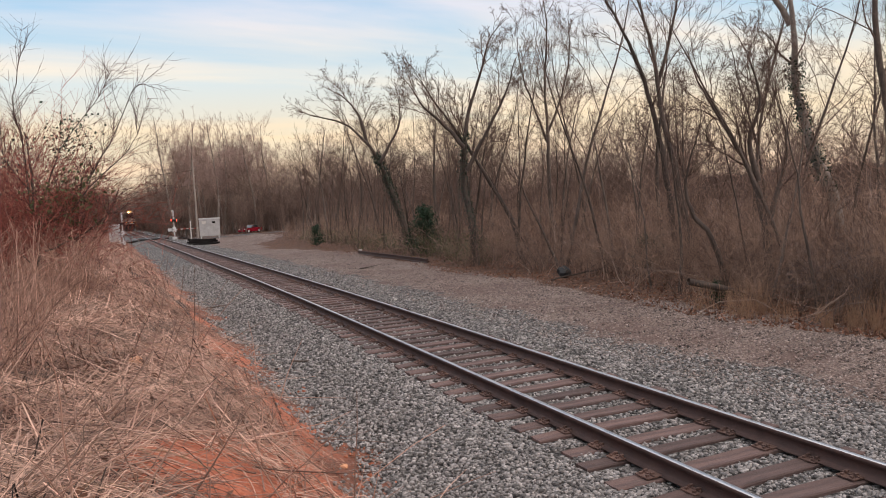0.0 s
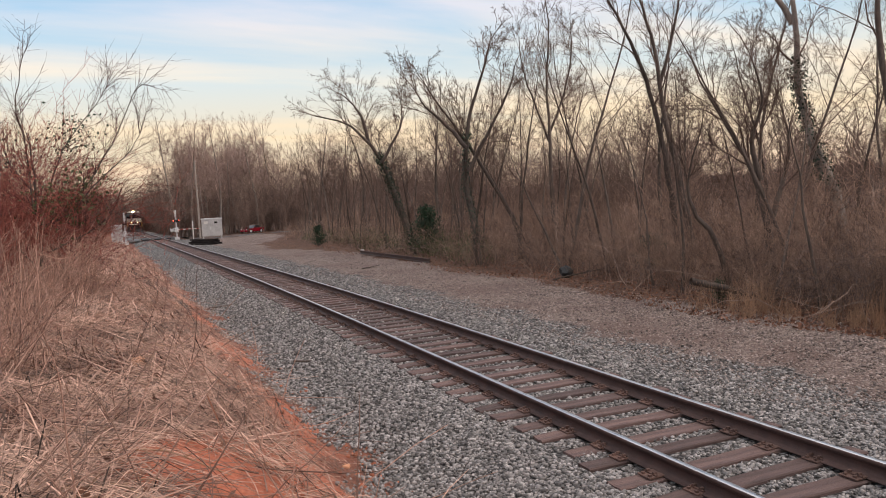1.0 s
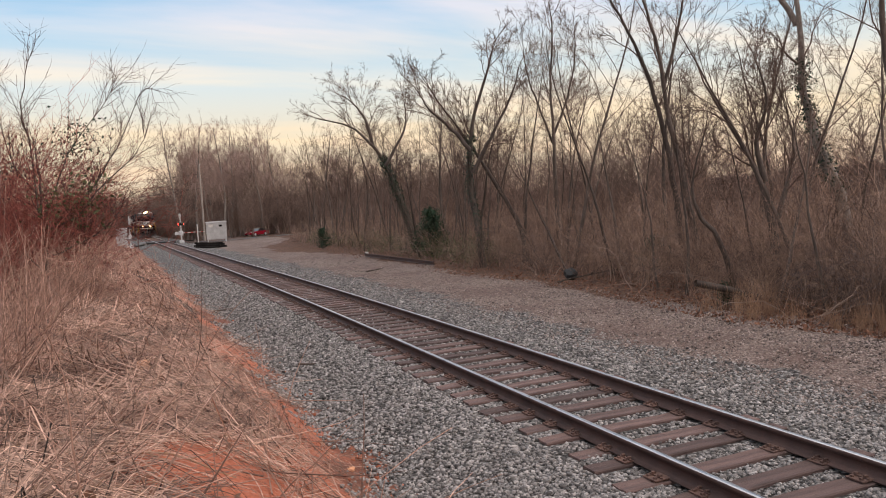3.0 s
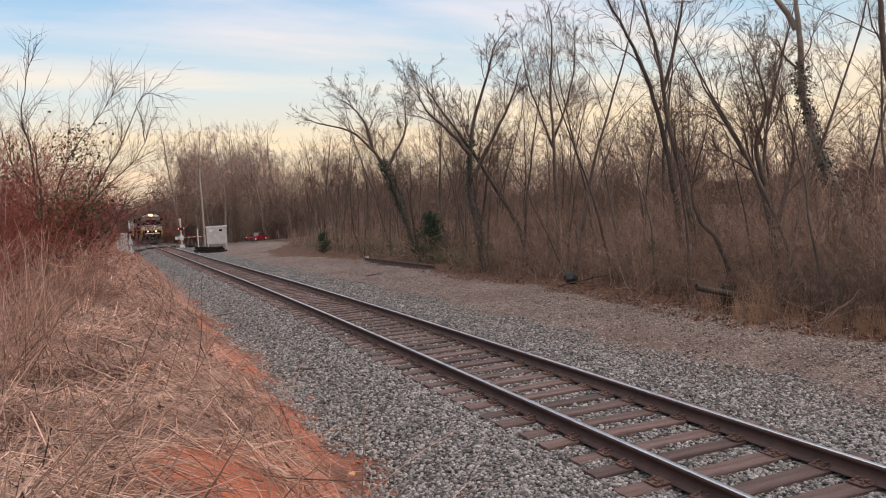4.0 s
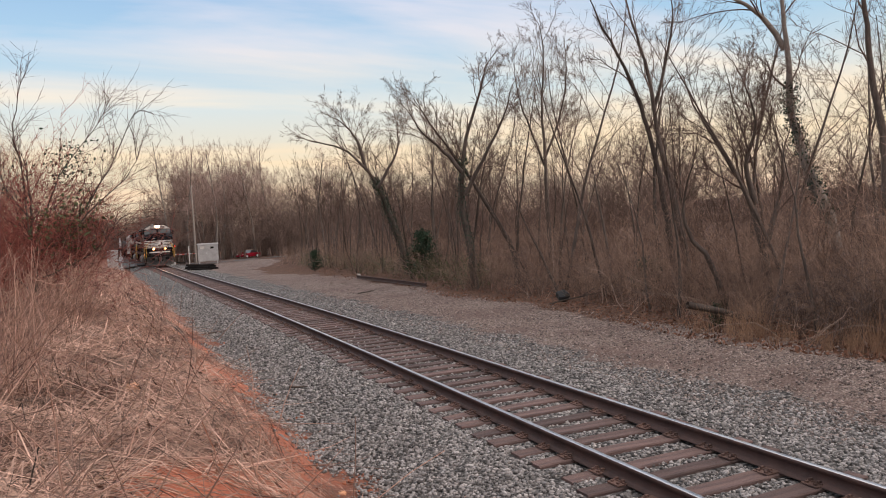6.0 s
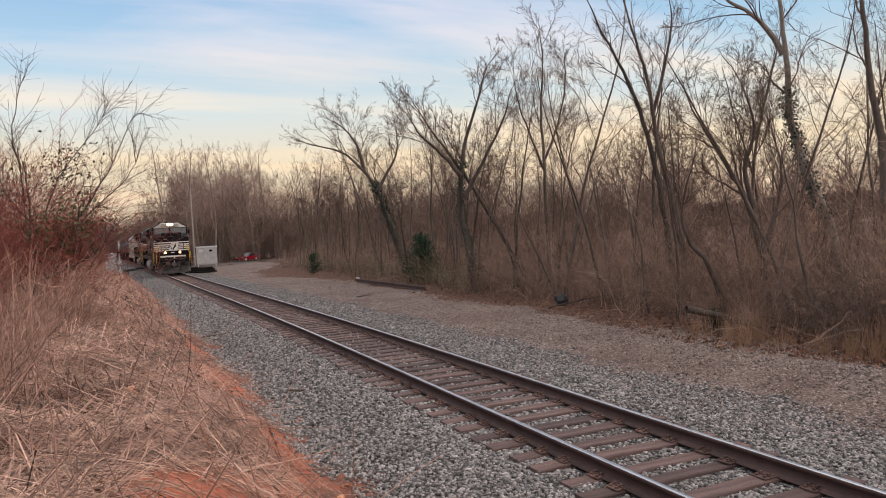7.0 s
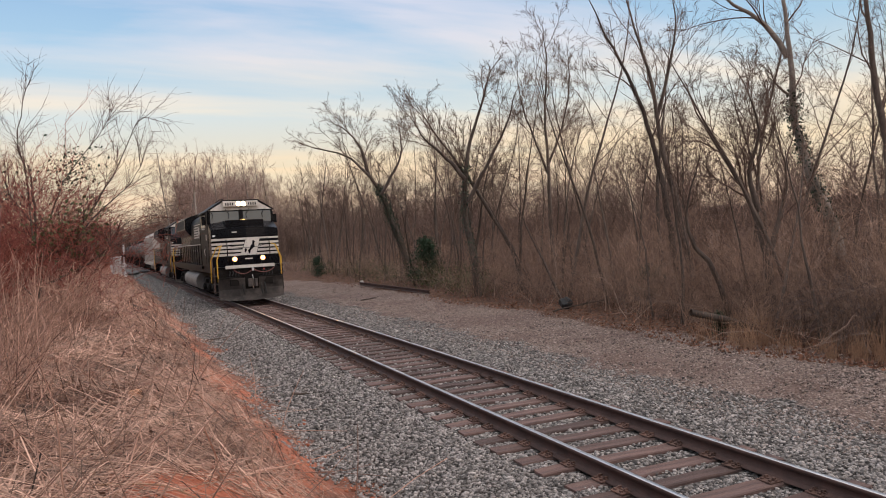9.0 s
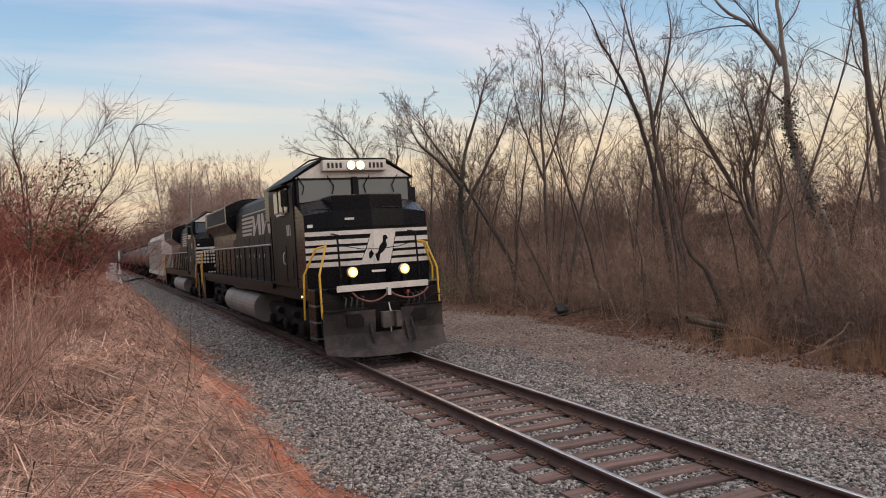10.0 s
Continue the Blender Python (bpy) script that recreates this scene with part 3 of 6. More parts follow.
def build_stones():
    rng = np.random.default_rng(21)
    spots, sizes = [], []
    for n, x0, x1, s0, s1 in ((68000, 1.5, 4.6, 4.5, 45), (30000, 4.2, 6.7, 3.5, 40), (30000, 6.6, 10.4, 4.5, 40)):
        x, s = spread(rng, n, x0, x1, s0, s1)
        if x0 < 3:
            w_ = 0.18 * np.sin(s * 0.9) + 0.14 * np.sin(s * 2.3 + 1) + 0.10 * np.sin(s * 5.1 + 2)
            stay = rng.uniform(0, 1, len(x)) < smooth01(x - w_, 1.75, 2.45) ** 1.5
            x, s = x[stay], s[stay]
        if x0 > 6:
            stay = rng.uniform(0, 1, len(x)) > smooth01(x, 7.2, 9.6)
            x, s = x[stay], s[stay]
        tie = np.abs((s - TIE_PHASE + TIE_STEP / 2) % TIE_STEP - TIE_STEP / 2)
        keep = ~((np.abs(x - CX) < 1.32) & (tie < 0.14)) & (np.abs(np.abs(x - CX) - GAUGE_HALF) > 0.11)
        x, s = x[keep], s[keep]
        xb = x + bend(s)
        spots.append(np.stack([xb, s, ground_z(xb, s) + rng.uniform(-0.012, 0.018, len(s))], -1))
        sizes.append((0.010 + 0.016 * rng.uniform(0, 1, len(s)) ** 1.8) * (1 + 0.014 * s))
    scatter_stones("track_ballast", "loose grey crushed-stone ballast", STONE, np.concatenate(spots), np.concatenate(sizes), 5)
    x, s = spread(rng, 30000, 7.6, 13.2, 6, 50, 1.8)
    # a drift of paler stones along the lot's outer side
    x2, s2 = spread(rng, 6000, 10.6, 12.4, 6, 20, 1.5)
    x, s = np.concatenate([x, x2]), np.concatenate([s, s2])
    xb = x + bend(s)
    spots = np.stack([xb, s, ground_z(xb, s) + rng.uniform(-0.004, 0.008, len(s))], -1)
    scatter_stones("lot_gravel", "scattered brown-grey gravel on the lot", LOTSTONE, spots, (0.006 + 0.014 * rng.uniform(0, 1, len(s)) ** 2) * (1 + 0.012 * s), 6)


build_ground()
build_road()
TRACK = build_track()
build_ties(TRACK)
build_stones()


def build_clods():
    rng = np.random.default_rng(88)
    x, s = spread(rng, 420, 1.1, 2.6, 4.6, 24, 1.4)
    xb = x + bend(s)
    spots = np.stack([xb, s, ground_z(xb, s) + 0.01], -1)
    scatter_stones("clay_clods", "crumbled red clay clods at the foot of the bank", ORANGECLAY, spots, 0.008 + 0.028 * rng.uniform(0, 1, len(s)) ** 3, 12)


build_clods()


# ---- plants ----
class Wood:
    """Gathers tapering branches as tubes."""

    def __init__(self):
        self.v, self.f, self.n = [], [], 0

    def tube(self, pts, r0, r1, sides):
        pts = np.asarray(pts, dtype=float)
        m = len(pts)
        d = np.gradient(pts, axis=0)
        d /= np.linalg.norm(d, axis=1)[:, None] + 1e-9
        ref = np.array([0.31, 0.87, 0.12]) if abs(d[0][2]) > 0.6 else np.array([0.1, 0.2, 1.0])
        u = np.cross(d, ref)
        u /= np.linalg.norm(u, axis=1)[:, None] + 1e-9
        w = np.cross(d, u)
        rad = np.linspace(r0, r1, m)
        a = np.arange(sides) * math.tau / sides
        ring = pts[:, None] + (u[:, None] * np.cos(a)[None, :, None] + w[:, None] * np.sin(a)[None, :, None]) * rad[:, None, None]
        self.v.append(ring.reshape(-1, 3))
        i = np.arange(m - 1)[:, None] * sides + self.n
        k = np.arange(sides)[None]
        k2 = (k + 1) % sides
        self.f.append(np.stack([i + k, i + k2, i + sides + k2, i + sides + k], -1).reshape(-1, 4))
        self.n += m * sides

    def mesh(self, name, material, smooth=False):
        return mesh_of(name, np.concatenate(self.v), np.concatenate(self.f), material, smooth)


def run(rng, start, way, length, segs, wander, up):
    """A wandering line from start; up lifts it as it goes."""
    pts = [np.asarray(start, dtype=float)]
    d = np.asarray(way, dtype=float)
    d = d / np.linalg.norm(d)
    for _ in range(segs):
        d = d + rng.normal(0, wander, 3) + np.array([0, 0, up])
        d /= np.linalg.norm(d)
        pts.append(pts[-1] + d * length / segs)
    return np.array(pts)


def sideways(rng, d, spread_):
    """A way that forks off d by about spread_ radians."""
    a = rng.normal(size=3)
    a -= d * a.dot(d)
    a /= np.linalg.norm(a) + 1e-9
    return d * math.cos(spread_) + a * math.sin(spread_)


def eased(pts, per, rng, shake):
    """A smooth line through the points, per steps to each stretch, slightly shaken."""
    pts = np.asarray(pts, dtype=float)
    ext = np.vstack([2 * pts[0] - pts[1], pts, 2 * pts[-1] - pts[-2]])
    out = []
    for i in range(1, len(ext) - 2):
        p0, p1, p2, p3 = ext[i - 1:i + 3]
        for k in range(per):
            t = k / per
            q = 0.5 * (2 * p1 + (p2 - p0) * t + (2 * p0 - 5 * p1 + 4 * p2 - p3) * t * t + (3 * p1 - p0 - 3 * p2 + p3) * t ** 3)
            out.append(q + (rng.normal(0, shake, 3) if out else 0))
    out.append(pts[-1])
    return np.array(out)


def bare_tree(rng, height, r0, lean=(0, 0), limbs=13, first=0.3, fork=0.75, twig=0.011, reach=0.42, dense=1.0):
    """Trunk and crown of a leafless tree, foot at the origin."""
    trunk, crown = Wood(), Wood()
    tp = run(rng, (0, 0, -0.15), (lean[0], lean[1], 1), height, 11, 0.055, 0.02)
    trunk.tube(tp, r0, twig * 1.6, 7)

    def limb(start, d, length, rad, level):
        segs = {1: 6, 2: 4, 3: 3, 4: 2}[level]
        pts = run(rng, start, d, length, segs, 0.16 if level < 3 else 0.22, 0.05)
        crown.tube(pts, rad, max(twig * 0.55, rad * 0.35) if level < 4 else twig * 0.4, 5 if level == 1 else 3)
        if level == 4:
            return
        n = int({1: 8, 2: 6, 3: 4}[level] * dense * rng.uniform(0.7, 1.2))
        for _ in range(n):
            k = rng.uniform(0.25, 1.0) * (len(pts) - 1)
            i = min(int(k), len(pts) - 2)
            at = pts[i] + (pts[i + 1] - pts[i]) * (k - i)
            dd = pts[i + 1] - pts[i]
            dd = dd / np.linalg.norm(dd)
            limb(at, sideways(rng, dd, rng.uniform(0.4, 0.95)), length * rng.uniform(0.28, 0.55), max(rad * 0.42, twig * 0.5), level + 1)
    for i in range(limbs):
        k = (first + (0.97 - first) * (i + rng.uniform(0, 1)) / limbs) * (len(tp) - 1)
        j = min(int(k), len(tp) - 2)
        at = tp[j] + (tp[j + 1] - tp[j]) * (k - j)
        frac = k / (len(tp) - 1)
        ang = rng.uniform(0, math.tau)
        out = np.array([math.cos(ang), math.sin(ang), 0.0])
        d = out * math.sin(fork) + np.array([0, 0, math.cos(fork)]) * rng.uniform(0.8, 1.3)
        limb(at, d, height * reach * (1.15 - frac * 0.75) * rng.uniform(0.7, 1.2), max(r0 * (1.05 - frac) * 0.42, twig), 1 if frac < 0.75 else 2)
    return trunk, crown


def tree_thing(name, label, category, made, bark, twigs, at, rz=0, group="", scale=1.0):
    t_ = thing(name, label, category, at, rz, group)
    t_.scale = (scale,) * 3
    for nm, w, m in (("trunk", made[0], bark), ("crown", made[1], twigs)):
        ob = new(nm, w.mesh(nm, m, smooth=True))
        ob.parent = t_
    return t_


def at_ground(x, s, down=0.02):
    return (x, s, float(ground_z(x, s)) - down)


def leaves_on(rng, centres, n, size, spread_):
    """Small pointed leaves about centres: arrays for one mesh."""
    c = centres[rng.integers(0, len(centres), n)] + rng.normal(0, spread_, (n, 3))
    u = rng.normal(size=(n, 3)); u /= np.linalg.norm(u, axis=1)[:, None]
    w = np.cross(u, rng.normal(size=(n, 3))); w /= np.linalg.norm(w, axis=1)[:, None]
    L = size * rng.uniform(0.6, 1.3, n)[:, None]
    v = np.stack([c, c + u * L * 0.5 + w * L * 0.28, c + u * L, c + u * L * 0.5 - w * L * 0.28], 1)
    return v.reshape(-1, 3), np.arange(n * 4).reshape(-1, 4)


def replicate(protos, spots, yaws, scales, tilt=0.0, rng=None):
    """Many copies of small woods as arrays."""
    vs, fs, n = [], [], 0
    for (v, f), p_, a, k in zip(protos, spots, yaws, scales):
        c, s = math.cos(a), math.sin(a)
        x = (v[:, 0] * c - v[:, 1] * s) * k
        y = (v[:, 0] * s + v[:, 1] * c) * k
        z = v[:, 2] * k
        if tilt:
            tx, ty = rng.normal(0, tilt, 2)
            x, y = x + z * tx, y + z * ty
        vs.append(np.stack([x + p_[0], y + p_[1], z + p_[2]], -1))
        fs.append(f + n)
        n += len(v)
    return np.concatenate(vs), np.concatenate(fs)


def shrub_arrays(rng, height, stems, twigs, r=0.010, splay=0.35, sub=0):
    w = Wood()
    for _ in range(stems):
        a = rng.uniform(0, math.tau)
        d = (math.cos(a) * splay * rng.uniform(0.2, 1.6), math.sin(a) * splay * rng.uniform(0.2, 1.6), 1)
        h = height * rng.uniform(0.55, 1.1)
        pts = run(rng, (rng.normal(0, 0.12), rng.normal(0, 0.12), -0.05), d, h, 5, 0.16, -0.01)
        w.tube(pts, r, r * 0.35, 3)
        for _ in range(twigs):
            k = rng.uniform(0.2, 1) * 5
            i = min(int(k), 4)
            at = pts[i] + (pts[i + 1] - pts[i]) * (k - i)
            dd = pts[i + 1] - pts[i]
            dd /= np.linalg.norm(dd)
            p2 = run(rng, at, sideways(rng, dd, rng.uniform(0.4, 1.1)), h * rng.uniform(0.15, 0.4), 3, 0.22, 0.03)
            w.tube(p2, r * 0.55, r * 0.25, 3)
            for _ in range(sub):
                j = int(rng.integers(0, 3))
                d3 = p2[j + 1] - p2[j]
                d3 /= np.linalg.norm(d3)
                w.tube(run(rng, p2[j + 1], sideways(rng, d3, rng.uniform(0.4, 1.1)), h * rng.uniform(0.06, 0.16), 2, 0.2, 0.02), r * 0.4, r * 0.2, 3)
    return np.concatenate(w.v), np.concatenate(w.f)


def wood_edge(s):
    """Where the woods begin beside the lot, unbent."""
    s = np.asarray(s, dtype=float)
    return 13.3 + 0.4 * np.sin(s * 0.37) + 0.025 * np.clip(s - 12, 0, 50) + 9.0 * smooth01(s, 76, 96) - bend(s)


ACROSS = Vector((0.92, -0.392, 0.0))      # level, square to the general view


def shaped_tree(rng, label, base, stems, r0, bark=None, twigs=None, twig=0.010, ivy=0, reach=1.0, dense=1.0, name="bare_tree", limbs=10):
    """A tree with drawn stems. stems: lists of (across, height) from the base; the first is the trunk."""
    bark, twigs = bark or BARK, twigs or TWIG
    x, y = base
    foot = np.array([x, y, 0.0])
    t_ = thing(name, label, "tree", (x, y, float(ground_z(x, y)) - 0.05))
    origin = np.array(t_.matrix_world.translation)
    trunk, crown = Wood(), Wood()
    ac = np.array(ACROSS)
    fw = np.array((0.392, 0.92, 0.0))
    vine = []

    def limb(start, d, length, rad, level):
        segs = {1: 7, 2: 5, 3: 3, 4: 2}[level]
        pts = run(rng, start, d, length, segs, 0.15 if level < 3 else 0.21, 0.045 if level < 3 else 0.01)
        crown.tube(pts, rad, max(twig * 0.42, rad * 0.28) if level < 4 else twig * 0.3, 5 if level == 1 else 3)
        if level == 4:
            return
        for _ in range(int({1: 10, 2: 7, 3: 4}[level] * dense * rng.uniform(0.75, 1.3))):
            k = rng.uniform(0.2, 1.0) * (len(pts) - 1)
            i = min(int(k), len(pts) - 2)
            dd = pts[i + 1] - pts[i]
            at = pts[i] + dd * (k - i)
            limb(at, sideways(rng, dd / np.linalg.norm(dd), rng.uniform(0.35, 0.85)), length * rng.uniform(0.28, 0.52), max(rad * 0.42, twig * 0.5), level + 1)
    for j, stem in enumerate(stems):
        drift = np.cumsum(rng.normal(0, 0.12, len(stem)))
        pts = np.array([foot + ac * u + fw * (dr if j or k else 0) + np.array([0, 0, z]) for k, ((u, z), dr) in enumerate(zip(stem, drift))]) - origin
        if j == 0:
            pts[0][2] = min(pts[0][2], -0.1)
        fine = eased(pts, 4, rng, 0.014)
        ra = r0 if j == 0 else r0 * 0.6
        trunk.tube(fine, ra, ra * 0.16, 8 if j == 0 else 6)
        top = len(fine) - 1
        for i in range(limbs):
            k = int((0.4 if j == 0 else 0.25) * top + rng.uniform(0, 1) * (0.6 if j == 0 else 0.75) * top)
            k = min(k, top - 1)
            dd = fine[k + 1] - fine[k]
            d = sideways(rng, dd / np.linalg.norm(dd), rng.uniform(0.4, 0.95)) + np.array([0, 0, 0.25])
            limb(fine[k], d, reach * rng.uniform(1.3, 2.7), ra * (1 - 0.6 * k / top) * rng.uniform(0.22, 0.36), 1 if rng.uniform() < 0.6 else 2)
        limb(fine[-1], fine[-1] - fine[-2], reach * 1.4, ra * 0.18, 2)
        if ivy and j == 0:
            lo, hi = int(top * 0.12), int(top * 0.62)
            for k in range(lo, hi):
                vine.append(fine[k])
                vine.append((fine[k] + fine[k + 1]) / 2)
    for nm, w, m in (("trunk", trunk, bark), ("crown", crown, twigs)):
        ob = new(nm, w.mesh(nm, m, smooth=True))
        ob.parent = t_
    if ivy:
        v, f = leaves_on(rng, np.array(vine), int(ivy * 1.5), 0.10, r0 * 0.72)
        ob = new("ivy", mesh_of("ivy", v, f, IVY))
        ob.parent = t_
        ob["label"] = "dark green ivy climbing the trunk"
    return t_


def build_drawn_trees():
    rng = np.random.default_rng(77)
    shaped_tree(rng, "leafless tree with vine-wrapped trunk at the lot's edge", (14.27, 29.8), [[(0, 0), (-0.09, 1.55), (-0.35, 3.3), (-0.26, 5.0), (0.0, 6.5), (0.6, 8.1), (0.94, 9.2)], [(-0.30, 4.97), (-1.0, 5.9), (-1.95, 6.8), (-2.4, 7.6)], [(-0.2, 4.0), (0.65, 5.45), (1.6, 7.1), (2.15, 8.65)]], 0.17, ivy=900, reach=0.92, dense=0.9)
    shaped_tree(rng, "leafless tree leaning over the lot's edge", (16.66, 29.9), [[(0, 0), (-0.44, 1.8), (-1.45, 3.7), (-2.6, 5.7), (-3.6, 7.2), (-4.2, 8.2)]], 0.12, reach=0.75, dense=0.85)
    shaped_tree(rng, "leafless crooked tree with dark ivy on its leaning trunk", (16.3, 43.1), [[(0, 0), (-0.39, 1.5), (-1.06, 3.6), (-1.65, 5.2), (-2.4, 6.5), (-3.7, 7.7), (-5.45, 8.2)], [(-1.65, 5.2), (-0.97, 6.3), (-0.27, 7.6), (-0.29, 9.0)], [(-2.4, 6.5), (-2.6, 7.8), (-3.15, 8.8), (-3.86, 9.5)]], 0.20, ivy=2200, twig=0.012, reach=0.95, dense=0.85)
    shaped_tree(rng, "tall pale forked tree with ivy on its lower trunk", (21.32, 17.0), [[(0, 0), (-0.51, 2.34), (-1.02, 3.54), (-1.28, 4.7), (-1.47, 5.8), (-1.53, 7.0), (-1.57, 8.4), (-1.69, 10.0), (-1.6, 12.0)], [(-1.55, 7.7), (-1.9, 8.35), (-2.5, 9.0), (-3.4, 9.7), (-4.2, 10.9)]], 0.20, BARK_PALE, ivy=1300, dense=0.65, limbs=6)
    shaped_tree(rng, "tall grey leafless tree among the brush", (20.7, 15.1), [[(0, 0), (-0.11, 2.95), (-0.13, 4.6), (-0.35, 6.4), (-0.53, 8.15), (-0.67, 9.4), (-0.6, 11)]], 0.15, dense=0.75, limbs=10)
    shaped_tree(rng, "tall leafless tree with long upswept limbs", (19.05, 22.3), [[(0, 0), (-0.37, 3.2), (-0.82, 5.75), (-1.38, 7.6), (-2.27, 9.6), (-2.74, 10.75)]], 0.13, dense=0.72, limbs=7)
    shaped_tree(rng, "tall leafless tree with long upswept limbs", (19.53, 22.1), [[(0, 0), (-0.48, 3.2), (-1.02, 5.7), (-1.28, 7.8), (-1.77, 9.66), (-2.03, 10.9)], [(-1.1, 6.5), (-0.6, 8.2), (-0.3, 9.6), (-0.4, 11)]], 0.13, dense=0.72, limbs=7)
    shaped_tree(rng, "slim straight leafless tree with a fine crown", (18.97, 31.0), [[(0, 0), (-0.09, 3.1), (-0.03, 5.8), (-0.09, 7.9), (0.1, 10.3), (0.03, 11.7)], [(-0.05, 5.2), (-0.7, 7.0), (-1.2, 8.6), (-1.3, 10.2)], [(-0.05, 5.6), (0.7, 7.4), (1.1, 9.2), (1.1, 10.6)]], 0.11, dense=0.95, reach=0.9)
    shaped_tree(rng, "dark gnarled leafless tree standing in brush", (15.89, 15.0), [[(0, 0), (-0.02, 1.75), (-0.29, 2.97), (-0.85, 4.1), (-1.66, 5.56)], [(0, 1.6), (0.39, 2.78), (0.6, 3.8), (0.4, 4.86)], [(-0.29, 2.81), (-0.49, 3.87), (-0.2, 5.0), (-0.5, 6.23)]], 0.15, reach=0.75, twig=0.007)
    shaped_tree(rng, "slanting dead trunk leaning in the brush", (14.12, 14.6), [[(0, 0), (-0.41, 1.38), (-0.95, 2.17), (-1.07, 2.98), (-0.78, 4.0)]], 0.085, reach=0.6, twig=0.006, limbs=5)
    log = Wood()
    log.tube(run(rng, (0.3, 0.3, 0.66), (0.9, -0.35, -0.28), 3.2, 7, 0.05, 0.0), 0.085, 0.06, 8)
    t_ = thing("fallen_log", "dark fallen log propped in the brush", "log", (12.1, 13.9, float(ground_z(12.1, 13.9))))
    ob = new("stem", log.mesh("stem", BARK))
    ob.parent = t_


def build_woods():
    rng = np.random.default_rng(42)
    kinds = []
    for i in range(12):
        h = rng.uniform(7.5, 11)
        kinds.append(bare_tree(rng, h, rng.uniform(0.07, 0.12), rng.normal(0, 0.08, 2), limbs=int(rng.integers(9, 13)), first=rng.uniform(0.25, 0.45), fork=rng.uniform(0.4, 0.7), reach=rng.uniform(0.28, 0.38), twig=0.008, dense=0.95))
    protos = []
    for i, made in enumerate(kinds):
        s = 14 + 6.5 * i
        protos.append(tree_thing("bare_tree", "leafless grey-brown tree in the winter woods", "tree", made, BARK, TWIG, at_ground(float(wood_edge(s) + bend(s)) + 9 + 3 * (i % 3), s), rng.uniform(0, 360), "bare trees of the woods"))
    for i in range(84):
        s = 9 + 86 * ((i + rng.uniform(0, 1)) / 84) ** 0.82
        x = float(wood_edge(s)) + 1.5 + abs(rng.normal(0, 6)) + (max(0, 16 - s) * 0.6)
        k = rng.uniform(0.7, 1.1)
        t_ = copy_thing(protos[int(rng.integers(12))], pose(*at_ground(x + float(bend(s)), s), 0, 0, rng.uniform(0, 360)))
        t_.scale = (k, k, k)
    # tall pale trees beyond the crossing, with sunlight toned into their twigs
    tall = []
    for i in range(5):
        h = rng.uniform(17, 20.5)
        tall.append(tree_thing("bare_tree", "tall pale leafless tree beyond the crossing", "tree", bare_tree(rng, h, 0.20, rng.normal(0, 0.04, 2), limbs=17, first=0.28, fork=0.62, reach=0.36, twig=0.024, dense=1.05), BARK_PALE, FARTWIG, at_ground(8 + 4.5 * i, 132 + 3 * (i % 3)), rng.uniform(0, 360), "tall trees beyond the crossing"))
    for i in range(34):
        s = rng.uniform(120, 160)
        x = rng.uniform(5 + 0.02 * s, 34)
        if 15.0 < x * 126 / s < 22.5 and s < 140:
            s += 24
        k = rng.uniform(0.75, 1.08)
        t_ = copy_thing(tall[int(rng.integers(5))], pose(*at_ground(x, s), 0, 0, rng.uniform(0, 360)))
        t_.scale = (k, k, k)


def mass(name, label, protos, xs, ss, material, rng, sc=(0.7, 1.2), tilt=0.1, category="brush"):
    n = len(xs)
    spots = np.stack([xs, ss, ground_z(xs, ss) - 0.03], -1)
    v, f = replicate([protos[i] for i in rng.integers(0, len(protos), n)], spots, rng.uniform(0, 6.28, n), rng.uniform(*sc, n), tilt, rng)
    return tagged(new(name, mesh_of(name, v, f, material)), label, category, kind="stuff")


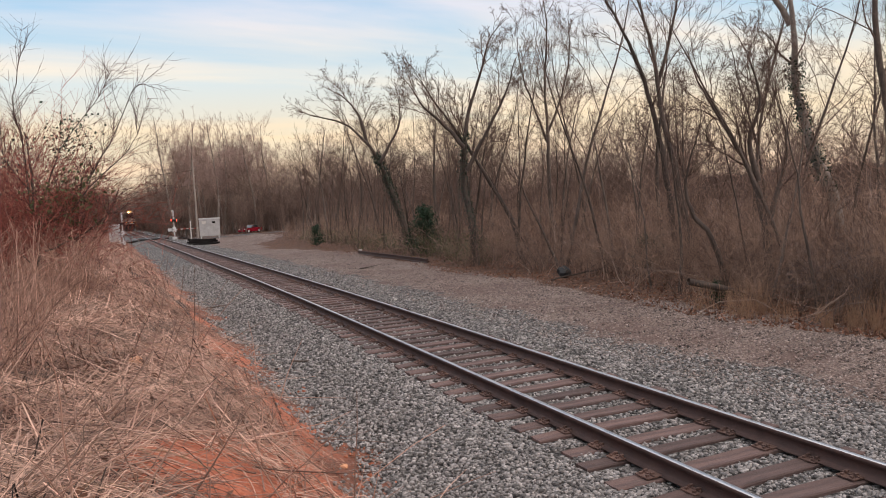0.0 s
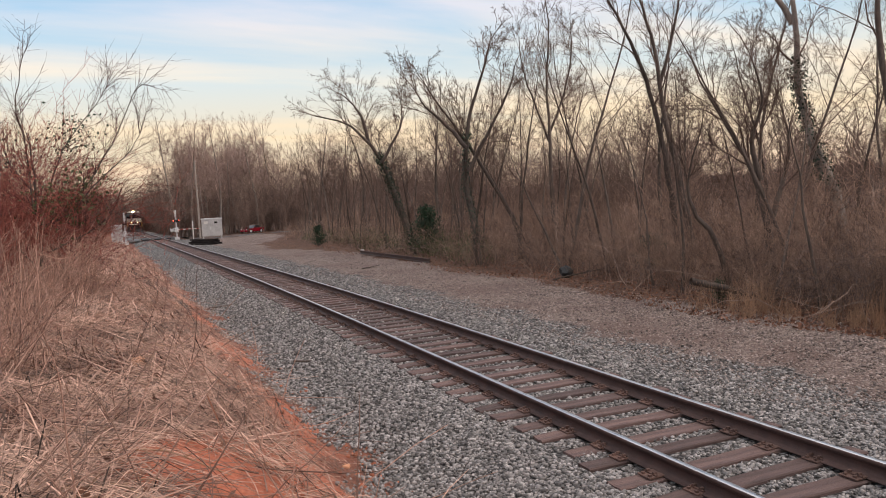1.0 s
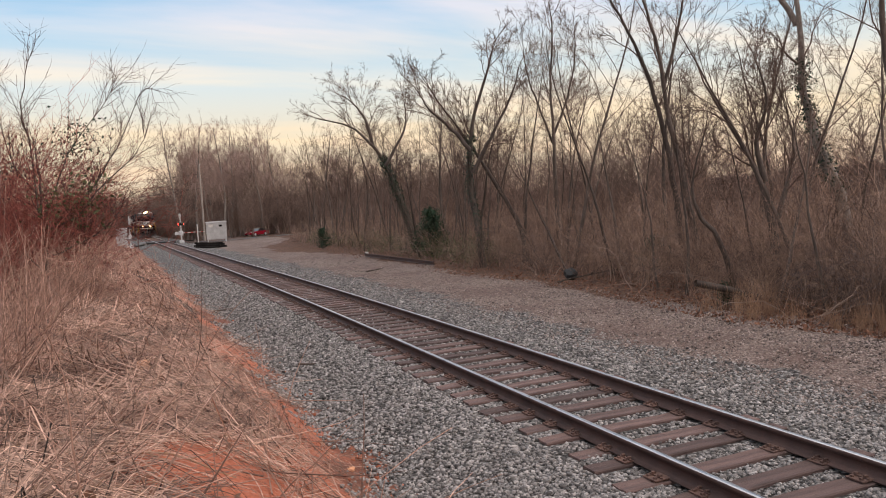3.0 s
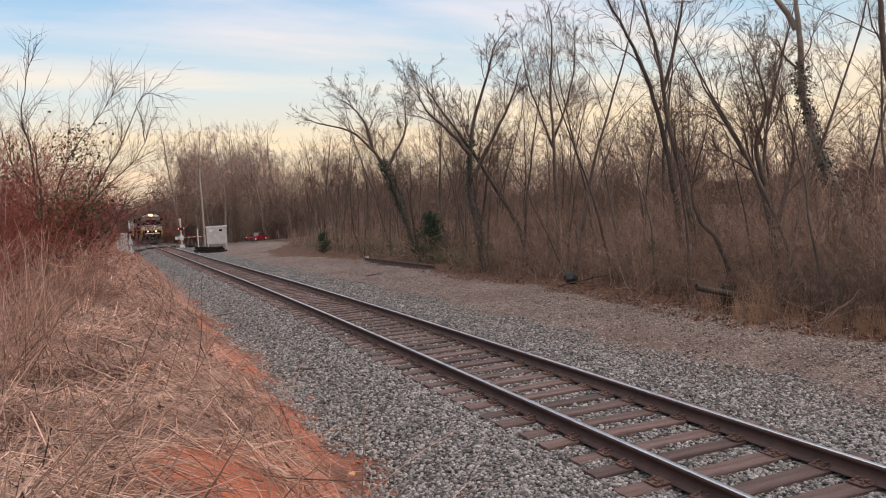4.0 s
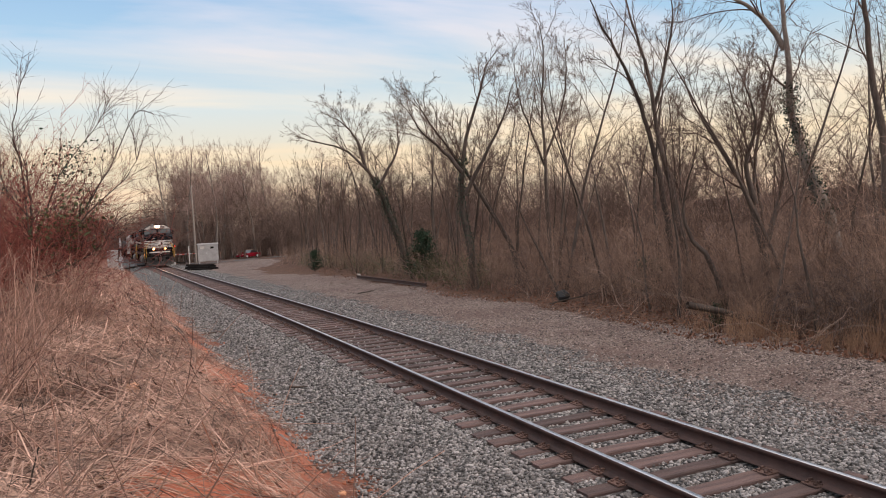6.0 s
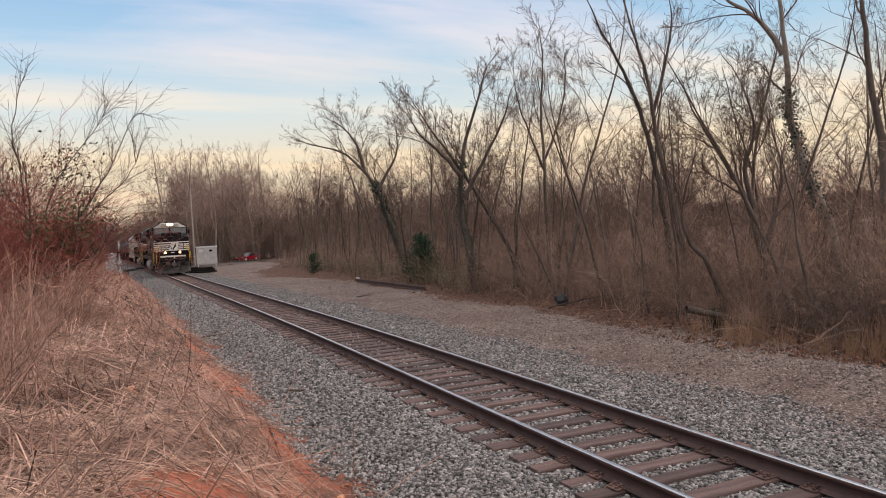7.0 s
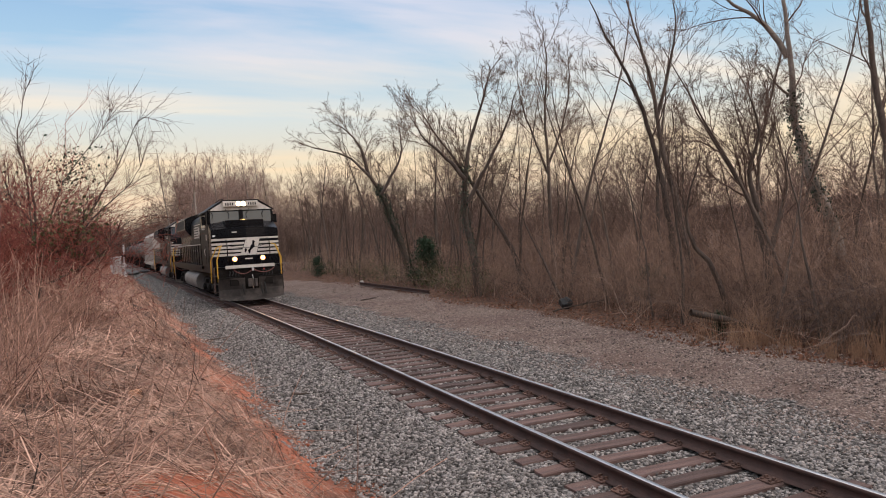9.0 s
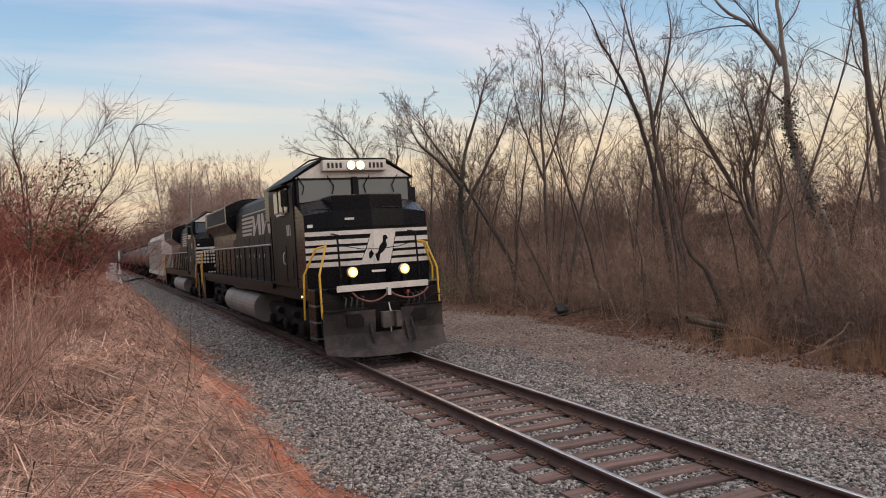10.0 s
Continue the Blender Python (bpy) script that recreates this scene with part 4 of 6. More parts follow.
def build_thicket():
    """The tangle of bare brush along and inside the woods' edge."""
    rng = np.random.default_rng(7)
    small = [shrub_arrays(rng, rng.uniform(1.4, 2.4), 6, 9, 0.006, 0.45, 1) for _ in range(10)]
    tall = [shrub_arrays(rng, rng.uniform(3.0, 4.6), 5, 10, 0.010, 0.28, 1) for _ in range(10)]

    def edge(n, d0, d1, s0, s1, power):
        x, s = spread(rng, n, 0, 1, s0, s1, power)
        d = d0 + (d1 - d0) * rng.uniform(0, 1, n) ** 1.3
        return wood_edge(s) + d + np.maximum(0, 12 - s) * 0.15 + bend(s), s
    x, s = edge(620, 0.45, 5, 6, 90, 1.3)
    mass("thicket", "bare brown brush along the woods' edge", small, x, s, BRUSH, rng)
    x, s = edge(430, 2.0, 18, 6, 95, 1.2)
    mass("saplings", "thin bare saplings inside the woods", tall, x, s, BRUSH, rng, (0.6, 1.15))
    x, s = edge(160, 0.6, 3.0, 30, 70, 1.2)
    v, f = leaves_on(rng, np.stack([x, s, ground_z(x, s) + 0.5], -1), 9000, 0.10, 0.38)
    tagged(new("olive_scrub", mesh_of("olive_scrub", v, f, OLIVE)), "low olive-green scrub before the woods", "scrub", kind="stuff")
    # greyish drooping mass near the camera's end of the woods
    s = rng.uniform(10.8, 14.2, 62)
    x = s * np.tan(np.radians(rng.uniform(50, 57, 62))) + rng.uniform(0.5, 2.0, 62)
    dro = []
    for _ in range(6):
        w = Wood()
        for _ in range(9):
            a = rng.uniform(0, math.tau)
            pts = run(rng, (0, 0, 0), (math.cos(a) * 0.7, math.sin(a) * 0.7, 1.3), rng.uniform(2.5, 4.2), 8, 0.10, -0.22)
            w.tube(pts, 0.008, 0.003, 3)
            for _ in range(9):
                k = int(rng.integers(2, 8))
                w.tube(run(rng, pts[k], sideways(rng, (pts[k] - pts[k - 1]) / np.linalg.norm(pts[k] - pts[k - 1]), 0.6), rng.uniform(0.4, 1.1), 3, 0.15, -0.15), 0.004, 0.002, 3)
        dro.append((np.concatenate(w.v), np.concatenate(w.f)))
    mass("drooping_thicket", "dense greyish drooping bramble thicket", dro, x, s, GREYTWIG, rng, (0.65, 0.95))
    # pale vine and sapling stems arching through the edge
    w = Wood()
    for _ in range(260):
        s_ = float(7 + 70 * rng.uniform() ** 1.5)
        xx_ = float(wood_edge(s_)) + abs(rng.normal(0.6, 1.4)) + float(bend(s_))
        a = rng.uniform(0, math.tau)
        r_ = rng.uniform(0.005, 0.011) * (1 + 0.012 * s_)
        pts = run(rng, (xx_, s_, float(ground_z(xx_, s_)) - 0.05), (math.cos(a) * 0.6, math.sin(a) * 0.6, 1.0), rng.uniform(1.6, 4.5), 9, 0.26, rng.uniform(-0.14, 0.03))
        w.tube(pts, r_, r_ * 0.35, 4)
        for _ in range(4):
            k = int(rng.integers(3, 9))
            dd = pts[k] - pts[k - 1]
            w.tube(run(rng, pts[k], sideways(rng, dd / np.linalg.norm(dd), rng.uniform(0.4, 1.0)), rng.uniform(0.5, 1.4), 4, 0.18, 0.0), r_ * 0.5, r_ * 0.2, 3)
    tagged(new("vine_tangle", w.mesh("vine_tangle", VINE)), "pale arching vines and stems in the brush", "brush", kind="stuff")
    # slim dark trunks leaning every way along the edge
    slim = []
    for i in range(36):
        s_ = float(9 + 62 * (i + rng.uniform()) / 36)
        spot = at_ground(float(wood_edge(s_)) + rng.uniform(0.5, 3.5) + float(bend(s_)), s_)
        if i < 9:
            made = bare_tree(rng, rng.uniform(4.0, 7.0), rng.uniform(0.035, 0.065), rng.normal(0, 0.22, 2), limbs=6, first=0.35, fork=0.5, reach=0.32, twig=0.006, dense=0.75)
            slim.append(tree_thing("bare_sapling", "slim dark leafless sapling leaning at the woods' edge", "tree", made, BARK, TWIG, spot, 0, "saplings of the woods' edge"))
        else:
            copy_thing(slim[i % 9], pose(*spot, 0, 0, rng.uniform(0, 360)))
    # leaf litter
    x, s = edge(9000, -1.2, 2.5, 7, 60, 1.6)
    c = np.stack([x, s, ground_z(x, s) + 0.012], -1)
    v, f = leaves_on(rng, c, 9000, 0.085, 0.02)
    tagged(new("leaf_litter", mesh_of("leaf_litter", v, f, LEAFLIT)), "fallen brown leaves along the woods' edge", "leaves", kind="stuff")
    # tan sedge tufts
    sed = []
    for _ in range(6):
        w = Wood()
        for _ in range(34):
            a = rng.uniform(0, math.tau)
            w.tube(run(rng, (rng.normal(0, 0.10), rng.normal(0, 0.10), 0), (math.cos(a) * 0.22, math.sin(a) * 0.22, 1), rng.uniform(0.35, 1.0), 4, 0.08, -0.02), 0.0045, 0.001, 3)
        sed.append((np.concatenate(w.v), np.concatenate(w.f)))
    x, s = edge(46, -0.7, 0.4, 7.5, 14, 1.3)
    mass("sedge", "tufts of tan dry sedge at the lot's edge", sed, x, s, SEDGE, rng, (0.5, 1.05))
    # far woods behind, in standing rows of stems with uneven tops
    far = [shrub_arrays(rng, rng.uniform(7, 10), 6, 15, 0.034, 0.16, 1) for _ in range(8)]
    s = np.concatenate([rng.uniform(2, 112, 300), rng.uniform(114, 175, 300), rng.uniform(185, 250, 230)])
    x = np.concatenate([rng.uniform(30, 56, 300), rng.uniform(6, 62, 300), rng.uniform(-12, 24, 230)])
    x = np.where((s > 112) & (s < 190), np.maximum(x, 4.5 + 0.02 * (s - 112)), x)
    near = s < 113
    mass("deep_woods", "brown-grey leafless woods behind the thicket", far, x[near], s[near], TWIG, rng, (0.7, 1.12), 0.05, "woods")
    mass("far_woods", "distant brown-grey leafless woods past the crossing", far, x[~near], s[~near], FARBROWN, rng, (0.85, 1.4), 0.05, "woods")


def build_far_left():
    """The dark woods into which the line bends."""
    rng = np.random.default_rng(61)
    far = [shrub_arrays(rng, rng.uniform(9, 12), 5, 14, 0.06, 0.14, 1) for _ in range(5)]
    s = rng.uniform(212, 262, 90)
    x = rng.uniform(-16, 16, 90)
    x = np.where(np.abs(x - CX - bend(s)) < 4.5, x + 11, x)
    mass("dark_far_woods", "dark brown woods where the line bends away", far, x, s, TWIG, rng, (0.95, 1.3), 0.05, "woods")


def cedar(rng, at, height, spread_, label):
    x, y = at
    t_ = thing("cedar_shrub", label, "tree", at_ground(x, y))
    w = Wood()
    w.tube(run(rng, (0, 0, 0), (0, 0, 1), height * 0.95, 6, 0.03, 0.02), 0.05, 0.01, 6)
    tips = []
    for i in range(70):
        z = height * rng.uniform(0.04, 0.95)
        a = rng.uniform(0, math.tau)
        L = spread_ * (1 - z / height) ** 0.7 * rng.uniform(0.5, 1.15) + 0.12
        pts = run(rng, (0, 0, z), (math.cos(a), math.sin(a), 0.55), L, 4, 0.12, 0.05)
        w.tube(pts, 0.012, 0.004, 3)
        tips.extend(pts[1:])
    ob = new("trunk", w.mesh("trunk", BARK)); ob.parent = t_
    v, f = leaves_on(rng, np.array(tips), int(5200 * min(1.0, (height / 2.7) ** 1.5)), 0.05 + 0.026 * height, 0.025 + 0.02 * height)
    ob = new("foliage", mesh_of("foliage", v, f, GREEN)); ob.parent = t_


def build_left_bank():
    """The bush by the bank, the brush behind it, and the straw."""
    rng = np.random.default_rng(15)
    ac, fw = np.array(ACROSS), np.array((0.392, 0.92, 0.0))
    x0, y0 = -1.80, 19.2
    t_ = thing("tall_bush", "tall leafless bush with red-brown twigs and arching shoots", "bush", at_ground(x0, y0))
    bark, red = Wood(), Wood()
    k_ = 0.84
    stems = [[(0, 0.6), (0.08, 1.55), (0.07, 2.67), (0.11, 3.77), (0.0, 4.9)], [(0.07, 2.25), (1.16, 3.16), (1.85, 3.95), (2.35, 5.02), (2.85, 6.0), (3.31, 6.0)], [(0.08, 2.66), (0.67, 4.0), (0.94, 4.68), (1.64, 5.6), (2.2, 6.5)], [(0.05, 2.94), (-0.14, 4.61), (-0.19, 5.56), (0.12, 6.77), (0.28, 7.27)], [(0.07, 2.39), (0.99, 2.61), (1.9, 3.53), (2.66, 4.32), (3.03, 5.1)], [(0.05, 3.22), (-0.56, 4.08), (-0.75, 5.05), (-0.85, 6.8)], [(0.08, 1.6), (0.9, 1.9), (1.9, 2.4), (2.8, 3.4)], [(0.0, 1.2), (-0.7, 2.2), (-1.2, 3.6), (-1.3, 5.2)]]
    for j, stem in enumerate(stems):
        dr = np.cumsum(rng.normal(0, 0.15, len(stem))) * (j > 0)
        pts = np.array([ac * u * k_ + fw * d + np.array([0, 0, (z - 0.6) * k_ - (0.1 if i == 0 and j == 0 else 0)]) for i, ((u, z), d) in enumerate(zip(stem, dr))])
        fine = eased(pts, 4, rng, 0.012)
        bark.tube(fine, 0.050 if j == 0 else 0.022, 0.012 if j == 0 else 0.004, 6)
        for _ in range(26):
            k = int(rng.integers(2, len(fine) - 1))
            dd = fine[k + 1] - fine[k]
            d = sideways(rng, dd / np.linalg.norm(dd), rng.uniform(0.3, 0.9)) + np.array([0, 0, 0.2])
            p2 = run(rng, fine[k], d, rng.uniform(0.4, 1.3), 5, 0.17, 0.03)
            red.tube(p2, 0.007, 0.0025, 3)
            for _ in range(5):
                q = int(rng.integers(1, 5))
                d3 = p2[q + 1] - p2[q]
                red.tube(run(rng, p2[q], sideways(rng, d3 / np.linalg.norm(d3), rng.uniform(0.4, 0.9)), rng.uniform(0.2, 0.7), 3, 0.15, 0.0), 0.004, 0.0015, 3)
    low = Wood()
    for _ in range(620):
        u, d_, z = rng.normal(0.55, 0.85), rng.normal(0.2, 0.7), rng.normal(2.3, 0.75)
        if z < 0.6 or (u > 1.3 and z > 2.6):
            continue
        way = ac * rng.normal(0.35 * (u - 0.2), 0.6) + fw * rng.normal(0, 0.6) + np.array([0, 0, rng.uniform(0.1, 1.0)])
        p2 = run(rng, ac * u + fw * d_ + np.array([0, 0, z - 0.5]), way, rng.uniform(0.6, 1.4), 5, 0.18, 0.0)
        low.tube(p2, 0.0065, 0.0025, 3)
        for _ in range(4):
            q = int(rng.integers(1, 5))
            d3 = p2[q + 1] - p2[q]
            low.tube(run(rng, p2[q], sideways(rng, d3 / np.linalg.norm(d3), rng.uniform(0.4, 1.0)), rng.uniform(0.2, 0.55), 3, 0.18, 0.0), 0.004, 0.002, 3)
    ob = new("undergrowth", low.mesh("undergrowth", REDTWIG))
    ob.parent = t_
    ob["label"] = "dense red twigs about the bush's middle"
    for nm, w, m in (("trunk", bark, BARK), ("crown", red, BUSHTWIG)):
        ob = new(nm, w.mesh(nm, m)); ob.parent = t_
    v, f = leaves_on(rng, np.array([ac * u + np.array([0, 0, z]) + fw * 0.2 for u, z in ((0.65, 3.55), (0.95, 3.65), (1.15, 3.7), (0.8, 3.3), (-0.4, 3.1), (-0.6, 2.9))]), 300, 0.085, 0.24)
    ob = new("foliage", mesh_of("foliage", v, f, IVY)); ob.parent = t_
    v, f = leaves_on(rng, np.array([ac * u + np.array([0, 0, z]) for u, z in ((0.5, 2.0), (0.9, 2.1), (1.2, 2.25), (0.7, 1.8))]), 700, 0.11, 0.30)
    ob = new("vine_foliage", mesh_of("vine_foliage", v, f, OLIVE)); ob.parent = t_
    # red-brown brush massed along the bank
    redp = [shrub_arrays(rng, rng.uniform(2.6, 4.2), 7, 11, 0.009, 0.38, 2) for _ in range(8)]
    n = 95
    s = 16 + 70 * rng.uniform(0, 1, n) ** 1.5
    x = -2.4 - np.abs(rng.normal(0, 2.2, n)) + bend(s) * 0.9
    mass("bank_brush", "red-brown leafless brush massed on the bank", redp, x, s, REDTWIG, rng, (0.6, 1.05), 0.12)
    n = 54
    s = rng.uniform(18.5, 30, n)
    x = -1.9 - rng.uniform(0, 4.4, n) - 0.12 * (s - 17)
    mass("red_thicket", "dense red-brown leafless thicket behind the bush", redp, x, s, REDTWIG, rng, (0.85, 1.25), 0.08)
    tanp = [shrub_arrays(rng, rng.uniform(0.9, 1.9), 6, 5, 0.0062, 0.40, 1) for _ in range(10)]
    n = 250
    s = 8 + 75 * rng.uniform(0, 1, n) ** 1.7
    x = -0.35 - np.abs(rng.normal(0, 1.5, n)) + bend(s) - 0.7 * smooth01(s, 14, 28)
    x = np.where(s < 14, x - 0.8, x)
    mass("bank_weeds", "dry tan weeds and thin stems on the bank", tanp, x, s, DRYSTEM, rng, (0.5, 1.05), 0.15)


def build_straw():
    """A mat of fallen dry grass over the bank, and thicker broken stalks on it."""
    rng = np.random.default_rng(31)
    n = 46000
    x, s = spread(rng, n, -4.5, 2.2, 3.6, 62, 1.75)
    wav = 0.18 * np.sin(s * 0.9) + 0.14 * np.sin(s * 2.3 + 1) + 0.10 * np.sin(s * 5.1 + 2)
    bare = 1.3 * np.exp(-(((x - 0.45) / 0.75) ** 2 + ((s - 5.4) / 1.3) ** 2)) + 0.9 * np.exp(-((x - 1.65 - wav) / 0.32) ** 2) * (0.5 + 0.5 * np.sin(s * 1.35 + 0.6)) * smooth01(s, 26, 12)
    keep = (rng.uniform(0, 1, n) > bare * 0.97) & (rng.uniform(0, 1, n) > smooth01(x - wav, 0.7, 1.9) * 0.95)
    x, s = x[keep], s[keep]
    n = len(x)
    patch = np.sin(x * 1.7 + s * 0.6) + np.sin(s * 1.1 - x * 0.9)
    ang = patch * 0.9 + rng.normal(0, 1.15, n) + 0.3
    L = rng.uniform(0.2, 0.8, n) * (1 + 0.012 * s)
    wd = (0.0009 + 0.0036 * rng.uniform(0, 1, n) ** 3) * (1 + 0.05 * s)
    rise = np.abs(rng.normal(0, 0.10, n)) + 0.01
    xb = x + bend(s)
    d = np.stack([np.cos(ang), np.sin(ang)], -1)
    nrm = np.stack([-np.sin(ang), np.cos(ang)], -1)
    quad = []
    for k, (a, hh, ww) in enumerate(((0.0, 0.0, 1.0), (0.5, 1.0, 1.0), (1.0, 0.55, 0.35))):
        px, py = xb + d[:, 0] * L * a, s + d[:, 1] * L * a
        pz = ground_z(px, py) + 0.012 + rise * hh * np.where(a == 0, 0.2, 1) * L * 2.0
        for sg in (-1, 1):
            quad.append(np.stack([px + sg * nrm[:, 0] * wd * ww, py + sg * nrm[:, 1] * wd * ww, pz + (0.002 if sg > 0 else 0)], -1))
    v = np.stack(quad, 1).reshape(-1, 3)
    b = np.arange(n) * 6
    f = np.concatenate([np.stack([b, b + 1, b + 3, b + 2], -1), np.stack([b + 2, b + 3, b + 5, b + 4], -1)])
    tagged(new("straw_mat", mesh_of("straw_mat", v, f, DRY)), "mat of flattened dry tan grass on the bank", "grass", kind="stuff")
    stalks = Wood()
    for _ in range(900):
        s = 4.0 + 20 * rng.uniform() ** 1.8
        x = rng.uniform(-3.8, 1.5)
        a = rng.uniform(0, math.tau)
        xw = x + float(bend(s))
        L = rng.uniform(0.4, 1.5)
        up = rng.uniform(0.0, 0.16) if rng.uniform() < 0.8 else rng.uniform(0.4, 2.5)
        pts = run(rng, (xw, s, float(ground_z(xw, s)) + 0.03), (math.cos(a), math.sin(a), up), L, 5, 0.08, -0.01)
        pts[:, 2] = np.maximum(pts[:, 2], ground_z(pts[:, 0], pts[:, 1]) + 0.02)
        stalks.tube(pts, rng.uniform(0.003, 0.008), 0.002, 4)
    # stems still standing
    for _ in range(200):
        s = rng.uniform(8.2, 21)
        x = -0.55 - abs(rng.normal(0, 1.5)) - 0.03 * s
        xw = x + float(bend(s))
        pts = run(rng, (xw, s, float(ground_z(xw, s)) - 0.03), (*rng.normal(0, 0.16, 2), 1), rng.uniform(0.6, 1.9), 6, 0.07, 0.0)
        stalks.tube(pts, rng.uniform(0.003, 0.0065), 0.0018, 4)
        for _ in range(3):
            k = int(rng.integers(2, 6))
            stalks.tube(run(rng, pts[k], (*rng.normal(0, 0.6, 2), 0.7), rng.uniform(0.12, 0.4), 3, 0.15, 0.0), 0.0022, 0.001, 3)
    # collapsed tussocks
    tuft = Wood()
    for _ in range(64):
        s = 4.8 + 15 * rng.uniform() ** 1.4
        x = rng.uniform(-2.8, 1.1)
        xw = x + float(bend(s))
        z0 = float(ground_z(xw, s))
        lean = rng.uniform(0, math.tau)
        for _ in range(46):
            a = lean + rng.normal(0, 1.0)
            pts = run(rng, (xw + rng.normal(0, 0.09), s + rng.normal(0, 0.09), z0), (math.cos(a), math.sin(a), rng.uniform(0.5, 1.5)), rng.uniform(0.35, 0.8), 5, 0.10, -0.34)
            pts[:, 2] = np.maximum(pts[:, 2], ground_z(pts[:, 0], pts[:, 1]) + 0.015)
            tuft.tube(pts, 0.0028, 0.0012, 3)
    tagged(new("collapsed_tussocks", tuft.mesh("collapsed_tussocks", GREYSTRAW)), "collapsed greyish tussocks of dead grass on the bank", "grass", kind="stuff")
    tagged(new("dry_stalks", stalks.mesh("dry_stalks", DRYSTEM)), "broken dry weed stalks lying on the straw", "weeds", kind="stuff")
    v, f = leaves_on(rng, np.array([(xx + float(bend(ss)), ss, float(ground_z(xx + bend(ss), ss)) + 0.05) for xx, ss in zip(rng.uniform(-3, 1.6, 160), 4 + 14 * rng.uniform(0, 1, 160) ** 1.5)]), 190, 0.11, 0.03)
    tagged(new("oak_leaves", mesh_of("oak_leaves", v, f, LEAFLIT)), "scattered brown oak leaves on the straw", "leaves", kind="stuff")


build_drawn_trees()
build_woods()
build_thicket()
_rng = np.random.default_rng(8)
cedar(_rng, (15.5, 38.6), 2.7, 1.25, "dark green young cedar at the woods' edge")
cedar(_rng, (13.9, 57.5), 1.6, 0.8, "small dark green cedar at the woods' edge")
cedar(_rng, (13.35, 14.3), 0.55, 0.10, "knee-high green cedar seedling in the sedge")
cedar(_rng, (16.6, 21.0), 1.2, 0.9, "dim green evergreen shrub inside the woods")
build_far_left()
build_left_bank()
build_straw()


def build_backdrop():
    """A low wooded rise closing the view all round."""
    rng = np.random.default_rng(9)
    for name, radius, h0, n in (("backdrop_woods", 210, 6.2, 1400), ("backdrop_ridge", 420, 9.0, 900)):
        a = np.linspace(0, math.tau, n, endpoint=False)
        top = h0 * (1 + 0.15 * np.sin(a * 7) + 0.08 * np.sin(a * 23 + 1)) + rng.normal(0, 0.8, n) * h0 / 7
        cx, cy = 10.0, 60.0
        lo = np.stack([cx + radius * np.sin(a), cy + radius * np.cos(a), np.full(n, -12.0)], -1)
        hi = np.stack([cx + radius * np.sin(a), cy + radius * np.cos(a), top - 1.0], -1)
        hi2 = hi + np.stack([4 * np.sin(a), 4 * np.cos(a), np.full(n, 0.6)], -1)
        v = np.concatenate([lo, hi, hi2])
        i = np.arange(n)
        j = (i + 1) % n
        f = np.concatenate([np.stack([i, j, j + n, i + n], -1), np.stack([i + n, j + n, j + 2 * n, i + 2 * n], -1)])
        tagged(new(name, mesh_of(name, v, f, FARWOOD)), "hazy brown wooded rise in the distance", "woods", kind="structure")


build_backdrop()


# ---- at the crossing ----
def bungalow():
    x, s = 10.6, 101.0
    b = thing("signal_bungalow", "grey metal signal equipment bungalow with a flat cap", "equipment cabinet", (x, s, float(ground_z(x, s))), -5)
    for px_ in (-1.1, 1.1):
        for py in (-0.75, 0.75):
            part("leg", boxed(px_ - 0.07, px_ + 0.07, py - 0.07, py + 0.07, -0.1, 0.40), GALV, b)
    part("body", boxed(-1.25, 1.25, -0.95, 0.95, 0.34, 2.50, bevel=0.02), ALU, b)
    part("cap", boxed(-1.32, 1.32, -1.02, 1.02, 2.50, 2.64, bevel=0.02), GALV, b, "paler flat cap")
    d = part("door", boxed(-0.35, 1.0, -0.975, -0.952, 0.44, 2.38, bevel=0.008), ALU, b)
    part("handle", boxed(-0.25, -0.18, -1.0, -0.976, 1.25, 1.55), GALV, d)
    part("notice", boxed(-0.95, -0.42, -0.99, -0.953, 1.95, 2.28), WHITE, b, "small white notice")
    part("vent", boxed(0.3, 0.7, -0.99, -0.976, 1.95, 2.2), UNDER, b)


def tie_pile():
    rng = np.random.default_rng(4)
    c = on_track(3.01, 78.0, 0)
    for i in range(11):
        row = (i > 4) + (i > 8)
        m = pose(c.x + rng.normal(0, 0.16), 77.4 + 0.30 * (i % 5) + 0.2 * row + rng.normal(0, 0.03), float(ground_z(c.x, 78)) + 0.09 + 0.18 * row, rng.normal(0, 2), rng.normal(0, 2.0), rng.normal(0, 7))
        bm = boxed(-1.28, 1.28, -0.115, 0.115, -0.09, 0.09, bevel=0.012)
        me = bpy.data.meshes.new("loose_tie")
        bm.to_mesh(me)
        bm.free()
        me.materials.append(UNDER)
        ob = new("loose_tie", me)
        ob.matrix_world = m
        tagged(ob, "old dark wooden tie lying in a pile", "railway tie", "pile of old ties")


def marker_post():
    x, s = 6.55, 80.0
    p_ = thing("marker_post", "thin white marker post beside the tie pile", "post", (x, s, float(ground_z(x, s))))
    part("post", boxed(-0.05, 0.05, -0.05, 0.05, -0.1, 2.35, bevel=0.01), WHITE, p_)
    part("tip", boxed(-0.055, 0.055, -0.055, 0.055, 2.2, 2.36), GALV, p_)


